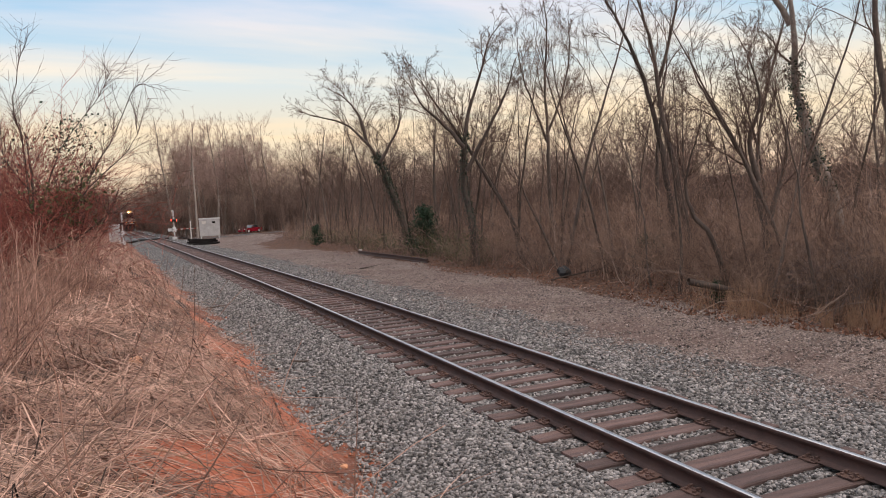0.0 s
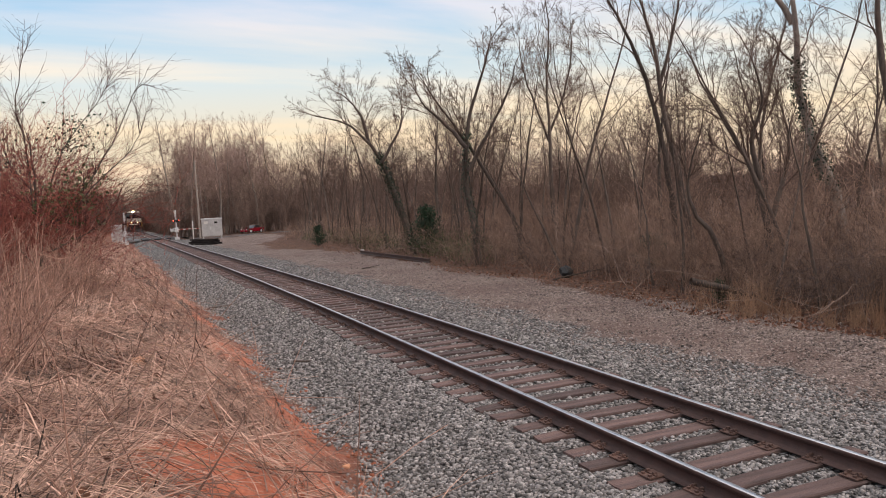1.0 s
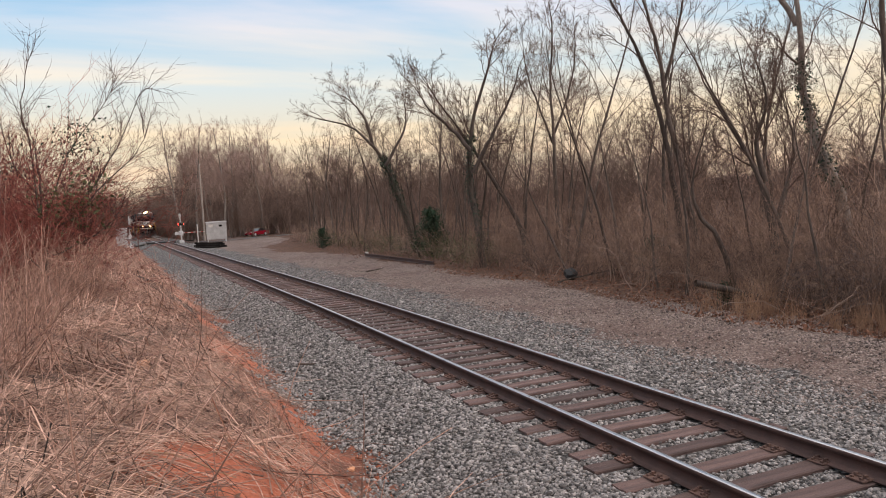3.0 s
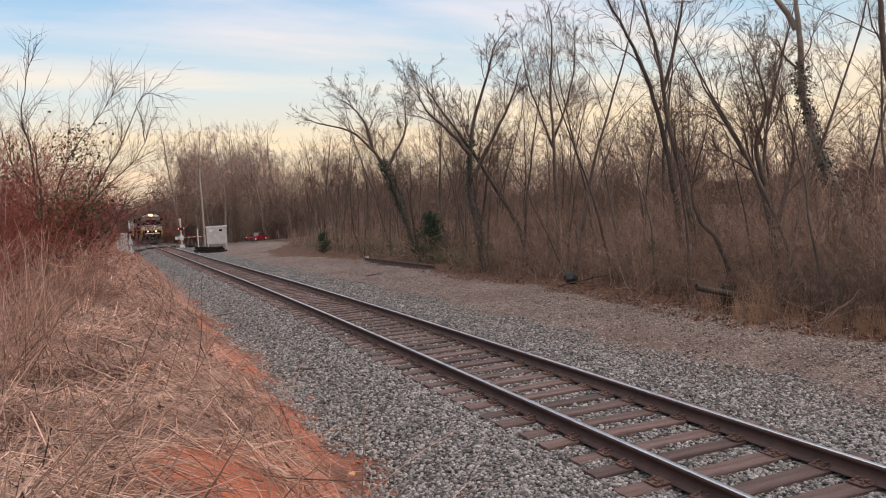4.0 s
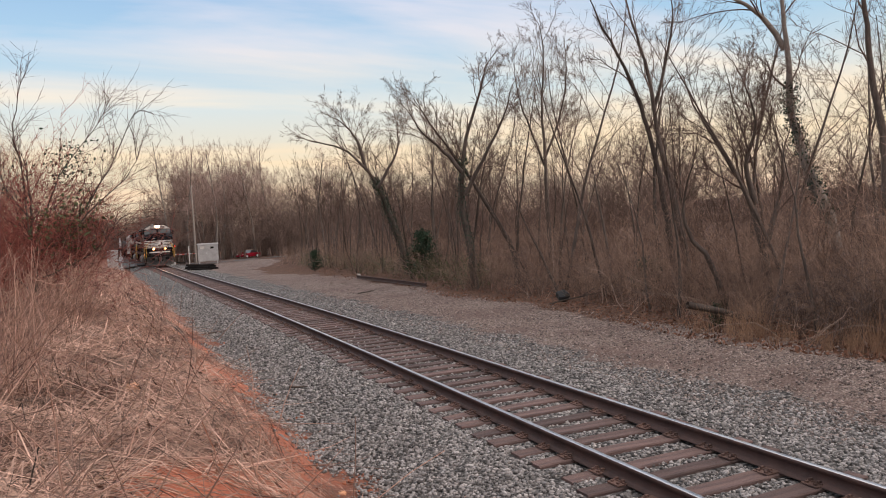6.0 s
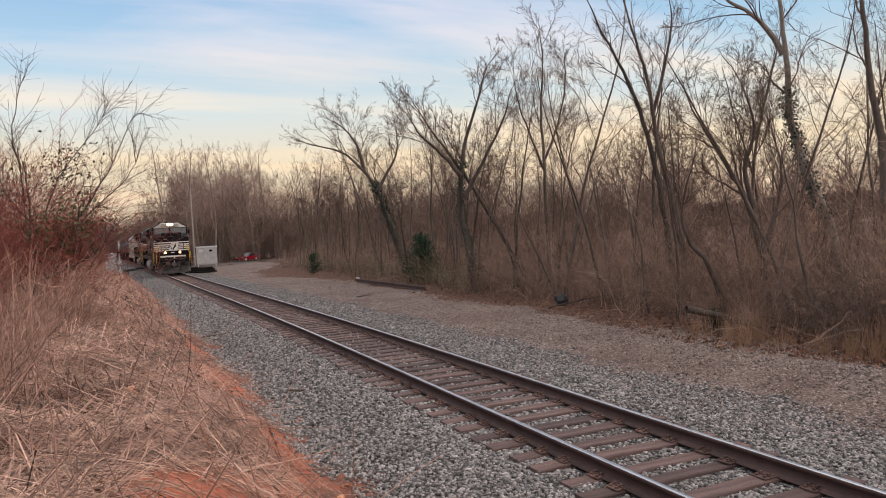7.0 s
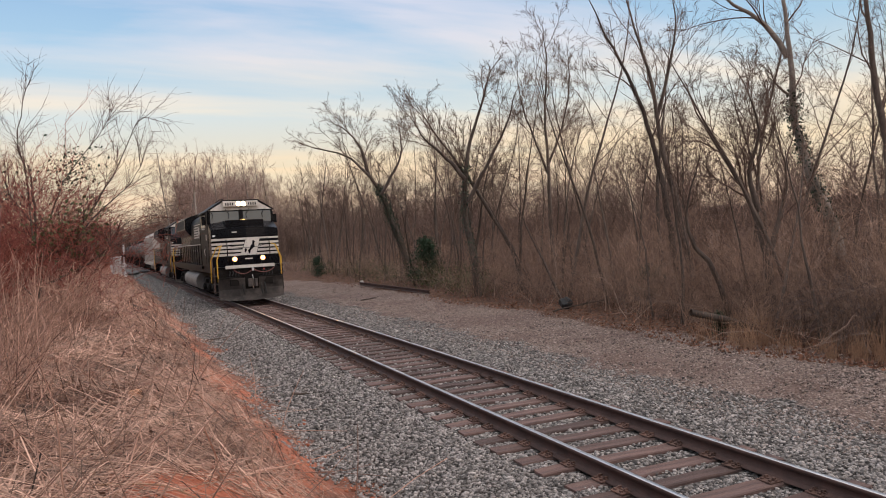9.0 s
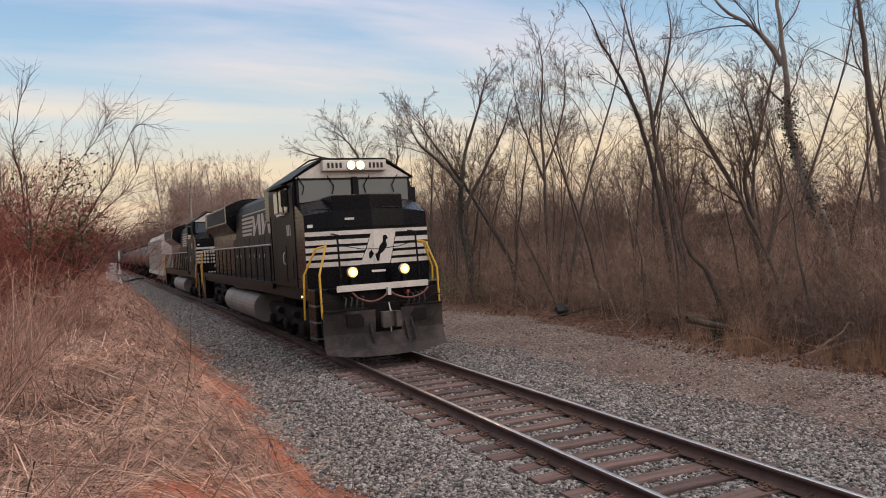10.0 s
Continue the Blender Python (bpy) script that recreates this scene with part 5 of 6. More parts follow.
def crossing_signal(x, s, label, facing, gate):
    g = thing("crossing_signal", label, "crossing signal", (x, s, float(ground_z(x, s))), facing, "crossing signals")
    part("base", boxed(-0.28, 0.28, -0.28, 0.28, -0.1, 0.35, bevel=0.02), GALV, g)
    part("mast", lathed([(0.3, 0.075), (3.7, 0.075), (3.75, 0.03)], "z", (0, 0, 0), 10), GALV, g)
    for a in (-45, 45):
        bl = part("crossbuck_blade", boxed(-0.03, -0.01, -0.6, 0.6, -0.11, 0.11, bevel=0.004), WHITE, g, "white crossbuck blade")
        bl.matrix_basis = pose(-0.09 - (0.03 if a > 0 else 0), 0, 3.25, a, 0, 0)
    part("lamp_arm", boxed(-0.06, 0.06, -0.40, 0.40, 2.36, 2.46), UNDER, g)
    for i, dy in enumerate((-0.36, 0.36)):
        for sx in (-1, 1):
            l_ = part("lamp", lathed([(0, 0.10), (sx * 0.22, 0.15), (sx * 0.30, 0.15)], "x", (0, dy, 2.42), 12), RUBBER, g, "round black warning lamp")
            part("backing", lathed([(0, 0.25), (sx * 0.015, 0.25)], "x", (sx * 0.02, dy, 2.42), 16), RUBBER, l_)
            part("lens", lathed([(sx * 0.302, 0.14), (sx * 0.34, 0.10)], "x", (0, dy, 2.42), 12), REDLAMP if i == 0 else REDMAT, l_)
    part("gate_motor", boxed(-0.22, 0.22, -0.3, 0.3, 0.95, 1.55, bevel=0.03), GALV, g)
    if gate:
        arm = part("gate_arm", boxed(0.1, 2.9, 0.34, 0.38, 1.23, 1.31, bevel=0.005), WHITE, g, "lowered white and red gate arm")
        for k in range(4):
            part("red_band", boxed(0.5 + 0.65 * k, 0.8 + 0.65 * k, 0.334, 0.386, 1.225, 1.315), REDMAT, arm)
        part("counterweight", boxed(-0.75, -0.25, 0.3, 0.42, 1.05, 1.45, bevel=0.02), GALV, arm)


def utility_pole(x, s, h, label, yaw=0):
    p_ = thing("utility_pole", label, "utility pole", (x, s, float(ground_z(x, s))), yaw, "utility poles")
    part("pole", rodded([(0, 0, -0.3), (0.04, 0, h * 0.5), (0.0, 0, h)], 0.15, 9, taper=[0.14, 0.12, 0.09]), POLE, p_)
    for z in (h - 0.1, h - 2.1, h - 4.1):
        part("insulator", lathed([(0, 0.03), (0.05, 0.05), (0.12, 0.03)], "z", (0.12, 0, z), 8), GALV, p_)
    return p_


def wires():
    for z0, z1, name in ((8.6, 8.3, 0), (6.6, 6.2, 1)):
        bm = bmesh.new()
        pts = []
        for k in range(15):
            f_ = k / 14
            pts.append((9.6 - 33.0 * f_, 108.0 + 8 * f_, z0 + (z1 - z0) * f_ - 0.9 * math.sin(f_ * math.pi)))
        rod(bm, pts, 0.02, 4)
        me = bpy.data.meshes.new("overhead_wire")
        bm.to_mesh(me)
        bm.free()
        me.materials.append(RUBBER)
        tagged(new("overhead_wire", me), "dark sagging overhead utility wire over the crossing", "wire", "overhead wires")


def left_cabinet():
    x, s = -0.62, 92.5
    b = thing("relay_cabinet", "pale grey metal relay cabinet beside the track", "equipment cabinet", (x, s, float(ground_z(x, s))), -4)
    part("plinth", boxed(-0.5, 0.5, -0.45, 0.45, -0.15, 0.22), GALV, b)
    part("body", boxed(-0.55, 0.55, -0.5, 0.5, 0.22, 2.25, bevel=0.02), ALU, b)
    part("cap", boxed(-0.60, 0.60, -0.55, 0.55, 2.25, 2.33, bevel=0.02), GALV, b)
    d = part("door", boxed(-0.48, 0.48, -0.52, -0.502, 0.35, 2.12, bevel=0.006), ALU, b)
    part("handle", boxed(0.32, 0.38, -0.55, -0.521, 1.1, 1.35), GALV, d)


def red_car():
    """A small open-topped red sports car, seen from its near front corner. Its own y runs back from its nose."""
    x, s = 17.9, 124.0
    c = thing("sports_car", "small red sports car with a black soft top", "car", (x, s, float(ground_z(x, s))), -52)
    W = 0.84
    side = [(0.0, 0.35), (0.05, 0.58), (0.9, 0.74), (1.45, 0.80), (2.9, 0.84), (3.75, 0.80), (3.95, 0.60), (3.92, 0.32), (3.45, 0.25), (0.35, 0.22)]
    part("body", prismed(side, "x", -W, W, 0.06), REDPAINT, c, smooth=False)
    part("soft_top", prismed([(1.75, 0.82), (2.1, 1.22), (2.75, 1.24), (3.15, 0.84)], "x", -0.66, 0.66, 0.06), RUBBER, c, "black folded soft top")
    part("windscreen", prismed([(1.42, 0.80), (1.46, 0.80), (2.02, 1.20), (1.98, 1.22)], "x", -0.68, 0.68), GLASS, c)
    for y in (0.72, 3.10):
        for sd in (-1, 1):
            w = part("wheel", lathed([(-0.10, 0.22), (-0.10, 0.30), (0.10, 0.30), (0.10, 0.22)], "x", (sd * 0.76, y, 0.30), 16), RUBBER, c)
            part("rim", lathed([(-0.11, 0.19), (-0.105, 0.20), (0.105, 0.20), (0.11, 0.19)], "x", (sd * 0.76, y, 0.30), 14), GALV, w)
    for sd in (-1, 1):
        part("headlight", lathed([(0, 0.10), (-0.05, 0.09)], "y", (sd * 0.58, 0.09, 0.60), 10), WHITE, c)
        part("mirror", boxed(sd * 0.92 - 0.08, sd * 0.92 + 0.08, 1.55, 1.68, 0.86, 0.98, bevel=0.02), REDPAINT, c)
    part("bumper", boxed(-0.80, 0.80, -0.04, 0.06, 0.30, 0.44, bevel=0.03), REDPAINT, c)
    part("door", boxed(-W - 0.008, -W + 0.01, 1.55, 2.65, 0.36, 0.79, bevel=0.004), REDPAINT, c)


# ---- lying about ----
def lump(name, label, category, at, size, material, seed, flat=0.7):
    rng = np.random.default_rng(seed)
    bm = bmesh.new()
    bmesh.ops.create_icosphere(bm, subdivisions=2, radius=1.0)
    for v in bm.verts:
        k = 0.82 + 0.3 * noise.noise(v.co * 1.7 + Vector((seed, 0, 0))) + rng.normal(0, 0.03)
        v.co = Vector((v.co.x * size[0], v.co.y * size[1], v.co.z * size[2])) * k
    me = bpy.data.meshes.new(name)
    bm.to_mesh(me)
    bm.free()
    me.materials.append(material)
    ob = new(name, me)
    ob.matrix_world = pose(at[0], at[1], float(ground_z(at[0], at[1])) + size[2] * flat, 0, 0, seed * 37)
    return tagged(ob, label, category)


def branch(label, at, way, length, r, seed, twigs=4, material=None):
    rng = np.random.default_rng(seed)
    w = Wood()
    pts = run(rng, (0, 0, 0), way, length, 7, 0.10, 0.0)
    pts[:, 2] = np.abs(pts[:, 2]) * 0.4
    w.tube(pts, r, r * 0.5, 6)
    for _ in range(twigs):
        k = int(rng.integers(2, 7))
        w.tube(run(rng, pts[k], sideways(rng, np.array(way) / np.linalg.norm(way), 0.7) * np.array([1, 1, 0.3]) + np.array([0, 0, 0.1]), length * 0.25, 3, 0.1, 0.0), r * 0.5, r * 0.25, 4)
    ob = new("fallen_branch", w.mesh("fallen_branch", material or BARK))
    ob.matrix_world = Matrix.Translation((at[0], at[1], float(ground_z(at[0], at[1])) + r + 0.02))
    return tagged(ob, label, "branch", "fallen branches")


def stalk(label, a, b, r, material, seed, lift=0.05, bow=0.06):
    """A single stem lying over the ground from a to b."""
    rng = np.random.default_rng(seed)
    k = np.linspace(0, 1, 10)
    x = a[0] + (b[0] - a[0]) * k + np.sin(k * math.pi) * bow + rng.normal(0, 0.012, 10)
    y = a[1] + (b[1] - a[1]) * k + rng.normal(0, 0.02, 10)
    pts = np.stack([x, y, ground_z(x, y) + lift * (0.6 + 0.6 * np.sin(k * math.pi))], -1)
    w = Wood()
    w.tube(pts - pts[0], r, r * 0.55, 6)
    for j in (3, 6):
        w.tube(run(rng, pts[j] - pts[0], (b[0] - a[0] + rng.normal(0, 0.4), b[1] - a[1] + rng.normal(0, 0.4), 0.15), 0.3, 3, 0.15, -0.05), r * 0.5, r * 0.25, 4)
    ob = new("dead_stalk", w.mesh("dead_stalk", material, smooth=True))
    ob.matrix_world = Matrix.Translation(pts[0])
    return tagged(ob, label, "weed stalk", "dead stalks on the bank")


def old_rail():
    x, s = 13.45, 33.5
    sec = rail_section()
    bm = prism(bmesh.new(), [(u, z) for u, z in sec], "y", 0, 10.5)
    me = bpy.data.meshes.new("discarded_rail")
    bm.to_mesh(me)
    bm.free()
    me.materials.append(RUST)
    ob = new("discarded_rail", me)
    ob.matrix_world = pose(x, s, float(ground_z(x, s)) + 0.01, 0, 0, 1.5)
    tagged(ob, "rusty discarded rail lying along the lot's edge", "rail")


bungalow()
tie_pile()
marker_post()
crossing_signal(6.35, 102.0, "crossing signal mast with red lamps and lowered gate", 0, True)
crossing_signal(0.25, 95.5, "crossing signal mast behind the relay cabinet", 180, False)
utility_pole(9.7, 108.0, 10.6, "weathered wooden utility pole by the crossing")
utility_pole(-23.5, 116.0, 9.6, "weathered wooden utility pole beyond the bank", 10)
wires()
left_cabinet()
red_car()
old_rail()
lump("orange_rock", "fist-sized orange sandstone rock on the straw", "rock", (0.05, 9.3), (0.105, 0.09, 0.08), ORANGE, 3)
lump("white_litter", "crumpled white litter at the lot's edge", "litter", (13.85, 45.8), (0.16, 0.13, 0.13), WHITE, 5)
lump("pale_stone", "single pale stone on the ballast shoulder", "rock", (7.2, 20.6), (0.07, 0.05, 0.04), WHITE, 6)
lump("black_bag", "slumped black rubbish bag in the leaves", "rubbish bag", (14.1, 22.4), (0.34, 0.28, 0.26), RUBBER, 7)
lump("red_clay_clod", "small red clay clod on the ballast edge", "clod", (2.05, 7.9), (0.07, 0.05, 0.04), ORANGE, 8)
branch("dark bent stick lying on the ballast", (2.3, 24.6), (1, -0.25, 0.02), 0.95, 0.025, 2, 1)
branch("short dark stick lying on the ballast", (2.82, 14.3), (0.8, -0.7, 0.0), 0.42, 0.028, 3, 0)
branch("bare fallen branch at the lot's edge", (13.2, 21.8), (0.9, -0.1, 0.25), 2.2, 0.03, 4, 5)
branch("dark stick lying on the gravel lot", (9.9, 33.0), (1, 0.1, 0.0), 1.1, 0.03, 6, 1)

PALE_STALK, DARK_STALK = "long pale dry stalk lying across the straw", "long dark dead stem trailing down the bank"
for seed, (a_, b_, r_) in enumerate([((-0.95, 6.83), (0.60, 7.38), 0.011), ((-0.46, 5.87), (0.56, 5.58), 0.010), ((-0.75, 5.2), (-0.25, 4.75), 0.012), ((-1.2, 8.6), (0.2, 9.5), 0.009), ((-0.2, 10.4), (1.0, 11.6), 0.009), ((-0.9, 6.2), (-0.1, 6.6), 0.008), ((-1.5, 10.5), (-0.3, 10.0), 0.010), ((0.3, 13.6), (0.0, 16.2), 0.010), ((-0.3, 5.2), (0.05, 4.7), 0.009)]):
    stalk(PALE_STALK, a_, b_, r_, SEDGE if seed % 3 else DRYSTEM, 60 + seed)
for seed in range(7):
    stalk(DARK_STALK, (0.05 + 0.12 * seed, 26.5 - 0.8 * seed), (1.45 - 0.05 * seed, 20.2 - 0.95 * seed), 0.014, BARK, 80 + seed, 0.09, 0.25)


# ---- the train ----
# Each car stands in its own space: x across, y back from its leading end, z above the rail.
SPEED, S10 = 18.3, 15.65
SPINNING = []


def facet_plate(bm, side, poly, y0, y1, half, thick=0.012, lift=0.004):
    """A thin plate on one half of a creased nose. poly: (u, z), u from the crease outwards."""
    a, b = Vector((0, y0, 0)), Vector((side * half, y1, 0))
    d = (b - a).normalized()
    nrm = Vector((-d.y, d.x, 0)) if side < 0 else Vector((d.y, -d.x, 0))
    if nrm.y > 0:
        nrm = -nrm
    back = [bm.verts.new(a + d * u + Vector((0, 0, z)) + nrm * lift) for u, z in poly]
    front = [bm.verts.new(a + d * u + Vector((0, 0, z)) + nrm * (lift + thick)) for u, z in poly]
    n = len(poly)
    bm.faces.new(front)
    for i in range(n):
        bm.faces.new((back[i], back[(i + 1) % n], front[(i + 1) % n], front[i]))
    bmesh.ops.recalc_face_normals(bm, faces=bm.faces[:])
    return bm


def wheelset(parent, y, r=0.51, spin=False):
    bm = bmesh.new()
    for sd in (-1, 1):
        x = sd * 0.76
        lathe(bm, [(-0.09, r + 0.025), (-0.06, r + 0.02), (-0.055, r), (0.06, r - 0.006), (0.065, r - 0.06), (0.03, r - 0.09), (0.03, 0.18), (0.10, 0.16), (0.10, 0.05)] if sd > 0 else
              [(-0.10, 0.05), (-0.10, 0.16), (-0.03, 0.18), (-0.03, r - 0.09), (-0.065, r - 0.06), (-0.06, r - 0.006), (0.055, r), (0.06, r + 0.02), (0.09, r + 0.025)], "x", (x, 0, 0), 20)
        for k in range(3):
            a = k * math.tau / 3
            box(bm, x + sd * 0.03 - 0.02, x + sd * 0.03 + 0.02, math.cos(a) * 0.28 - 0.05, math.cos(a) * 0.28 + 0.05, math.sin(a) * 0.28 - 0.05, math.sin(a) * 0.28 + 0.05)
    lathe(bm, [(-0.8, 0.08), (0.8, 0.08)], "x", (0, 0, 0), 10)
    w = part("wheelset", bm, UNDER, parent, "worn steel wheelset")
    w.matrix_basis = pose(0, y, r)
    if spin:
        SPINNING.append((w, y, r))
    return w


def bogie(parent, ys, lat=1.08, r=0.51, spin=False, low=False):
    """A truck: two side frames with journal boxes and springs, and its wheelsets."""
    y0, y1 = ys[0], ys[-1]
    for sd in (-1, 1):
        bm = bmesh.new()
        x0, x1 = (sd * lat, sd * (lat + 0.14)) if sd > 0 else (sd * (lat + 0.14), sd * lat)
        prism(bm, [(y0 - 0.75, 0.74), (y0 - 0.75, 0.92), (y0 - 0.35, 1.02), (y1 + 0.35, 1.02), (y1 + 0.75, 0.92), (y1 + 0.75, 0.74), (y1 + 0.3, 0.62)] + [(y, 0.62 if i % 2 else 0.44) for i, y in enumerate(np.linspace(y1 - 0.3, y0 + 0.3, 5 if len(ys) > 2 else 3))] + [(y0 - 0.3, 0.62)], "x", x0, x1)
        frame_ = part("side_frame", bm, UNDER, parent, "grimy cast side frame")
        for y in ys:
            part("journal_box", lathed([(-0.12, 0.17), (0.10, 0.17), (0.14, 0.11), (0.15, 0.04)] if sd > 0 else [(-0.15, 0.04), (-0.14, 0.11), (-0.10, 0.17), (0.12, 0.17)], "x", (sd * (lat + 0.14), y, r + 0.02), 12), UNDER, frame_)
            for dy in (-0.33, 0.33):
                bs = bmesh.new()
                for k in range(5):
                    lathe(bs, [(0, 0.085), (0.035, 0.085)], "z", (sd * (lat + 0.07), y + dy, 0.48 + 0.05 * k), 8)
                part("spring", bs, UNDER, frame_)
        for y in (ys[:-1]):
            part("brake_cylinder", lathed([(0, 0.10), (0.34, 0.10), (0.38, 0.05)], "y", (sd * (lat + 0.22), y + 0.55, 0.86), 10), UNDER, frame_)
    for y in ys:
        wheelset(parent, y, r, spin)
    part("bolster", boxed(-lat, lat, (y0 + y1) / 2 - 0.3, (y0 + y1) / 2 + 0.3, 0.72, 1.12), UNDER, parent)


def coupler(parent, y, sign):
    """sign -1: points forward."""
    bm = boxed(-0.08, 0.08, min(y, y + sign * 0.38), max(y, y + sign * 0.38), 0.78, 0.98, bevel=0.02)
    prism(bm, [(-0.17, y + sign * 0.30), (-0.19, y + sign * 0.52), (-0.06, y + sign * 0.60), (-0.03, y + sign * 0.45), (0.08, y + sign * 0.43), (0.10, y + sign * 0.58), (0.21, y + sign * 0.60), (0.21, y + sign * 0.30)], "z", 0.70, 1.04)
    return part("coupler", bm, PLOWMAT, parent, "dark cast knuckle coupler")


def digits(parent, spots, h, w, face_y, colour, name="number_bar"):
    """Plain bars in place of a running number; they face forward."""
    for x, z in spots:
        part(name, boxed(x - w / 2, x + w / 2, face_y - 0.008, face_y + 0.002, z - h / 2, z + h / 2), colour, parent)


def locomotive(label, lit=True, spin=False, flared=False):
    L = 22.2
    lo = thing("locomotive", label, "locomotive", group="locomotives of the train")
    # frame
    part("underframe", boxed(-1.46, 1.46, 1.25, L - 0.9, 1.30, 1.60, bevel=0.02), SIDEBLACK, lo)
    part("walkway", boxed(-1.54, 1.54, 4.6, L - 0.75, 1.60, 1.645, bevel=0.008), UNDER, lo)
    # pilot and plow
    bm = bmesh.new()
    zs = [0.10, 0.30, 0.60, 0.90, 1.10]
    xs = [-1.42, -1.1, -0.7, -0.3, 0.0, 0.3, 0.7, 1.1, 1.42]
    grid = []
    for z in zs:
        bow = 0.16 * ((z - 0.65) / 0.5) ** 2
        grid.append([bm.verts.new((x, 0.06 + 0.28 * (abs(x) / 1.42) ** 1.5 - bow * (1.2 if z < 0.6 else 0.3) + 0.05, z + (0.10 * (abs(x) / 1.42) ** 3 if z < 0.2 else 0))) for x in xs])
    for a, b in zip(grid, grid[1:]):
        for k in range(len(xs) - 1):
            if z and (abs(xs[k] + xs[k + 1]) < 0.7 and zs[grid.index(a)] >= 0.55):
                continue
            bm.faces.new((a[k], a[k + 1], b[k + 1], b[k]))
    bmesh.ops.solidify(bm, geom=bm.faces[:], thickness=0.03)
    part("snow_plow", bm, PLOWMAT, lo, "dusty grey steel snow plow", smooth=False)
    part("pilot_sheet", boxed(-1.40, 1.40, 0.50, 0.62, 0.55, 1.50, bevel=0.01), UNDER, lo)
    for sd in (-1, 1):
        # Solid dark boxes stand in for the shade inside the plow's openings.
        part("plow_hole_shade", boxed(sd * 0.74 - 0.19, sd * 0.74 + 0.19, 0.165, 0.45, 0.76, 1.04, bevel=0.01), UNDER, lo, "dark block standing in for a shaded opening above the plow")
        part("step_well", boxed(min(sd * 1.12, sd * 1.50), max(sd * 1.12, sd * 1.50), 0.60, 1.25, 0.42, 1.60, bevel=0.02), BLACK, lo)
        for z in (0.50, 0.86, 1.22):
            part("step", boxed(min(sd * 1.16, sd * 1.56), max(sd * 1.16, sd * 1.56), 0.56, 1.05, z, z + 0.035), PLOWMAT, lo)
    coupler(lo, 0.45, -1)
    # anticlimber with its pale edge
    part("anticlimber", prismed([(-1.20, 1.0), (-1.20, 0.52), (-1.05, 0.34), (1.05, 0.34), (1.20, 0.52), (1.20, 1.0)], "z", 1.50, 1.60, 0.01), BLACK, lo)
    part("anticlimber_edge", boxed(-1.08, 1.08, 0.318, 0.336, 1.52, 1.66, bevel=0.004), WHITE, lo, "pale weathered anticlimber edge strip")
    part("uncoupling_lever", rodded([(-1.40, 0.42, 1.30), (-1.20, 0.28, 1.34), (-1.0, 0.25, 1.22), (1.0, 0.25, 1.22), (1.20, 0.28, 1.34), (1.40, 0.42, 1.30)], 0.014), UNDER, lo)
    for x0, x1, sag in ((-0.75, 0.10, 0.17), (0.10, 1.05, 0.15)):
        pts = [(x0 + (x1 - x0) * k / 8, 0.26 - 0.05 * math.sin(k * math.pi / 8), 1.44 - sag * math.sin(k * math.pi / 8) + (0.05 if k in (0, 8) else 0)) for k in range(9)]
        part("air_hose", rodded(pts, 0.022), HOSE, lo, "dull red rubber air hose")
    for x in (-0.42, 0.38, 0.55):
        part("brake_hose", rodded([(x, 0.45, 0.95), (x, 0.20, 0.88), (x + 0.02, 0.08, 0.62), (x + 0.05, 0.08, 0.36)], 0.025), RUBBER, lo)
    for sd in (-1, 1):
        for k in range(4):
            x = sd * (0.52 + 0.13 * k)
            part("unit_hose", rodded([(x, 0.48, 1.40), (x + 0.02, 0.27, 1.38), (x + 0.03 * sd, 0.22, 1.22), (x - 0.02, 0.26, 1.10)], 0.021), RUBBER, lo, "short black hanging hose")
            part("hose_valve", boxed(x - 0.025, x + 0.025, 0.40, 0.47, 1.36, 1.44, bevel=0.006), UNDER, lo)
        part("pilot_step", boxed(min(sd * 0.42, sd * 1.36), max(sd * 0.42, sd * 1.36), 0.20, 0.48, 1.10, 1.135, bevel=0.006), UNDER, lo, "grating step above the plow")
    part("draft_pocket", prismed([(-0.42, 0.50), (-0.42, 1.10), (-0.30, 1.22), (0.30, 1.22), (0.42, 1.10), (0.42, 0.50)], "y", 0.40, 0.52, 0.02), UNDER, lo)
    part("pin_lifter", rodded([(0.04, 0.16, 1.22), (0.06, 0.10, 1.02), (0.05, 0.12, 0.55), (0.06, 0.10, 0.28)], 0.016), GALV, lo)
    part("hose_bracket", boxed(0.06, 0.14, 0.22, 0.36, 1.38, 1.56, bevel=0.01), GALV, lo)
    part("marker_lamp", lathed([(0, 0.04), (0.05, 0.045)], "y", (0.62, 0.40, 1.42), 10), REDMAT, lo, "red marker beside the hoses")
    # nose: creased front, sloping shoulders, raised middle
    NY0, NY1, NH = 0.86, 1.22, 1.50
    bm = bmesh.new()
    prism(bm, [(-NH, 2.2), (-NH, NY1), (0, NY0), (NH, NY1), (NH, 2.2)], "z", 1.60, 2.95)
    part("nose", bm, BLACK, lo, "black wide nose with a crease down its middle")
    bm = bmesh.new()
    low = [(-NH, NY1), (-0.85, NY0 + 0.16), (0, NY0), (0.85, NY0 + 0.16), (NH, NY1)]
    a = [bm.verts.new((x, y, 2.95)) for x, y in low]
    tops = [3.26, 3.34, 3.36, 3.34, 3.26]
    b = [bm.verts.new((x, y + 0.02, z)) for (x, y), z in zip(low, tops)]
    c = [bm.verts.new((x, 2.12, z)) for (x, y), z in zip(low, (3.60, 3.70, 3.74, 3.70, 3.60))]
    for k in range(4):
        bm.faces.new((a[k], a[k + 1], b[k + 1], b[k]))
        bm.faces.new((b[k], b[k + 1], c[k + 1], c[k]))
    e0, e1 = bm.verts.new((-NH, 2.12, 2.95)), bm.verts.new((NH, 2.12, 2.95))
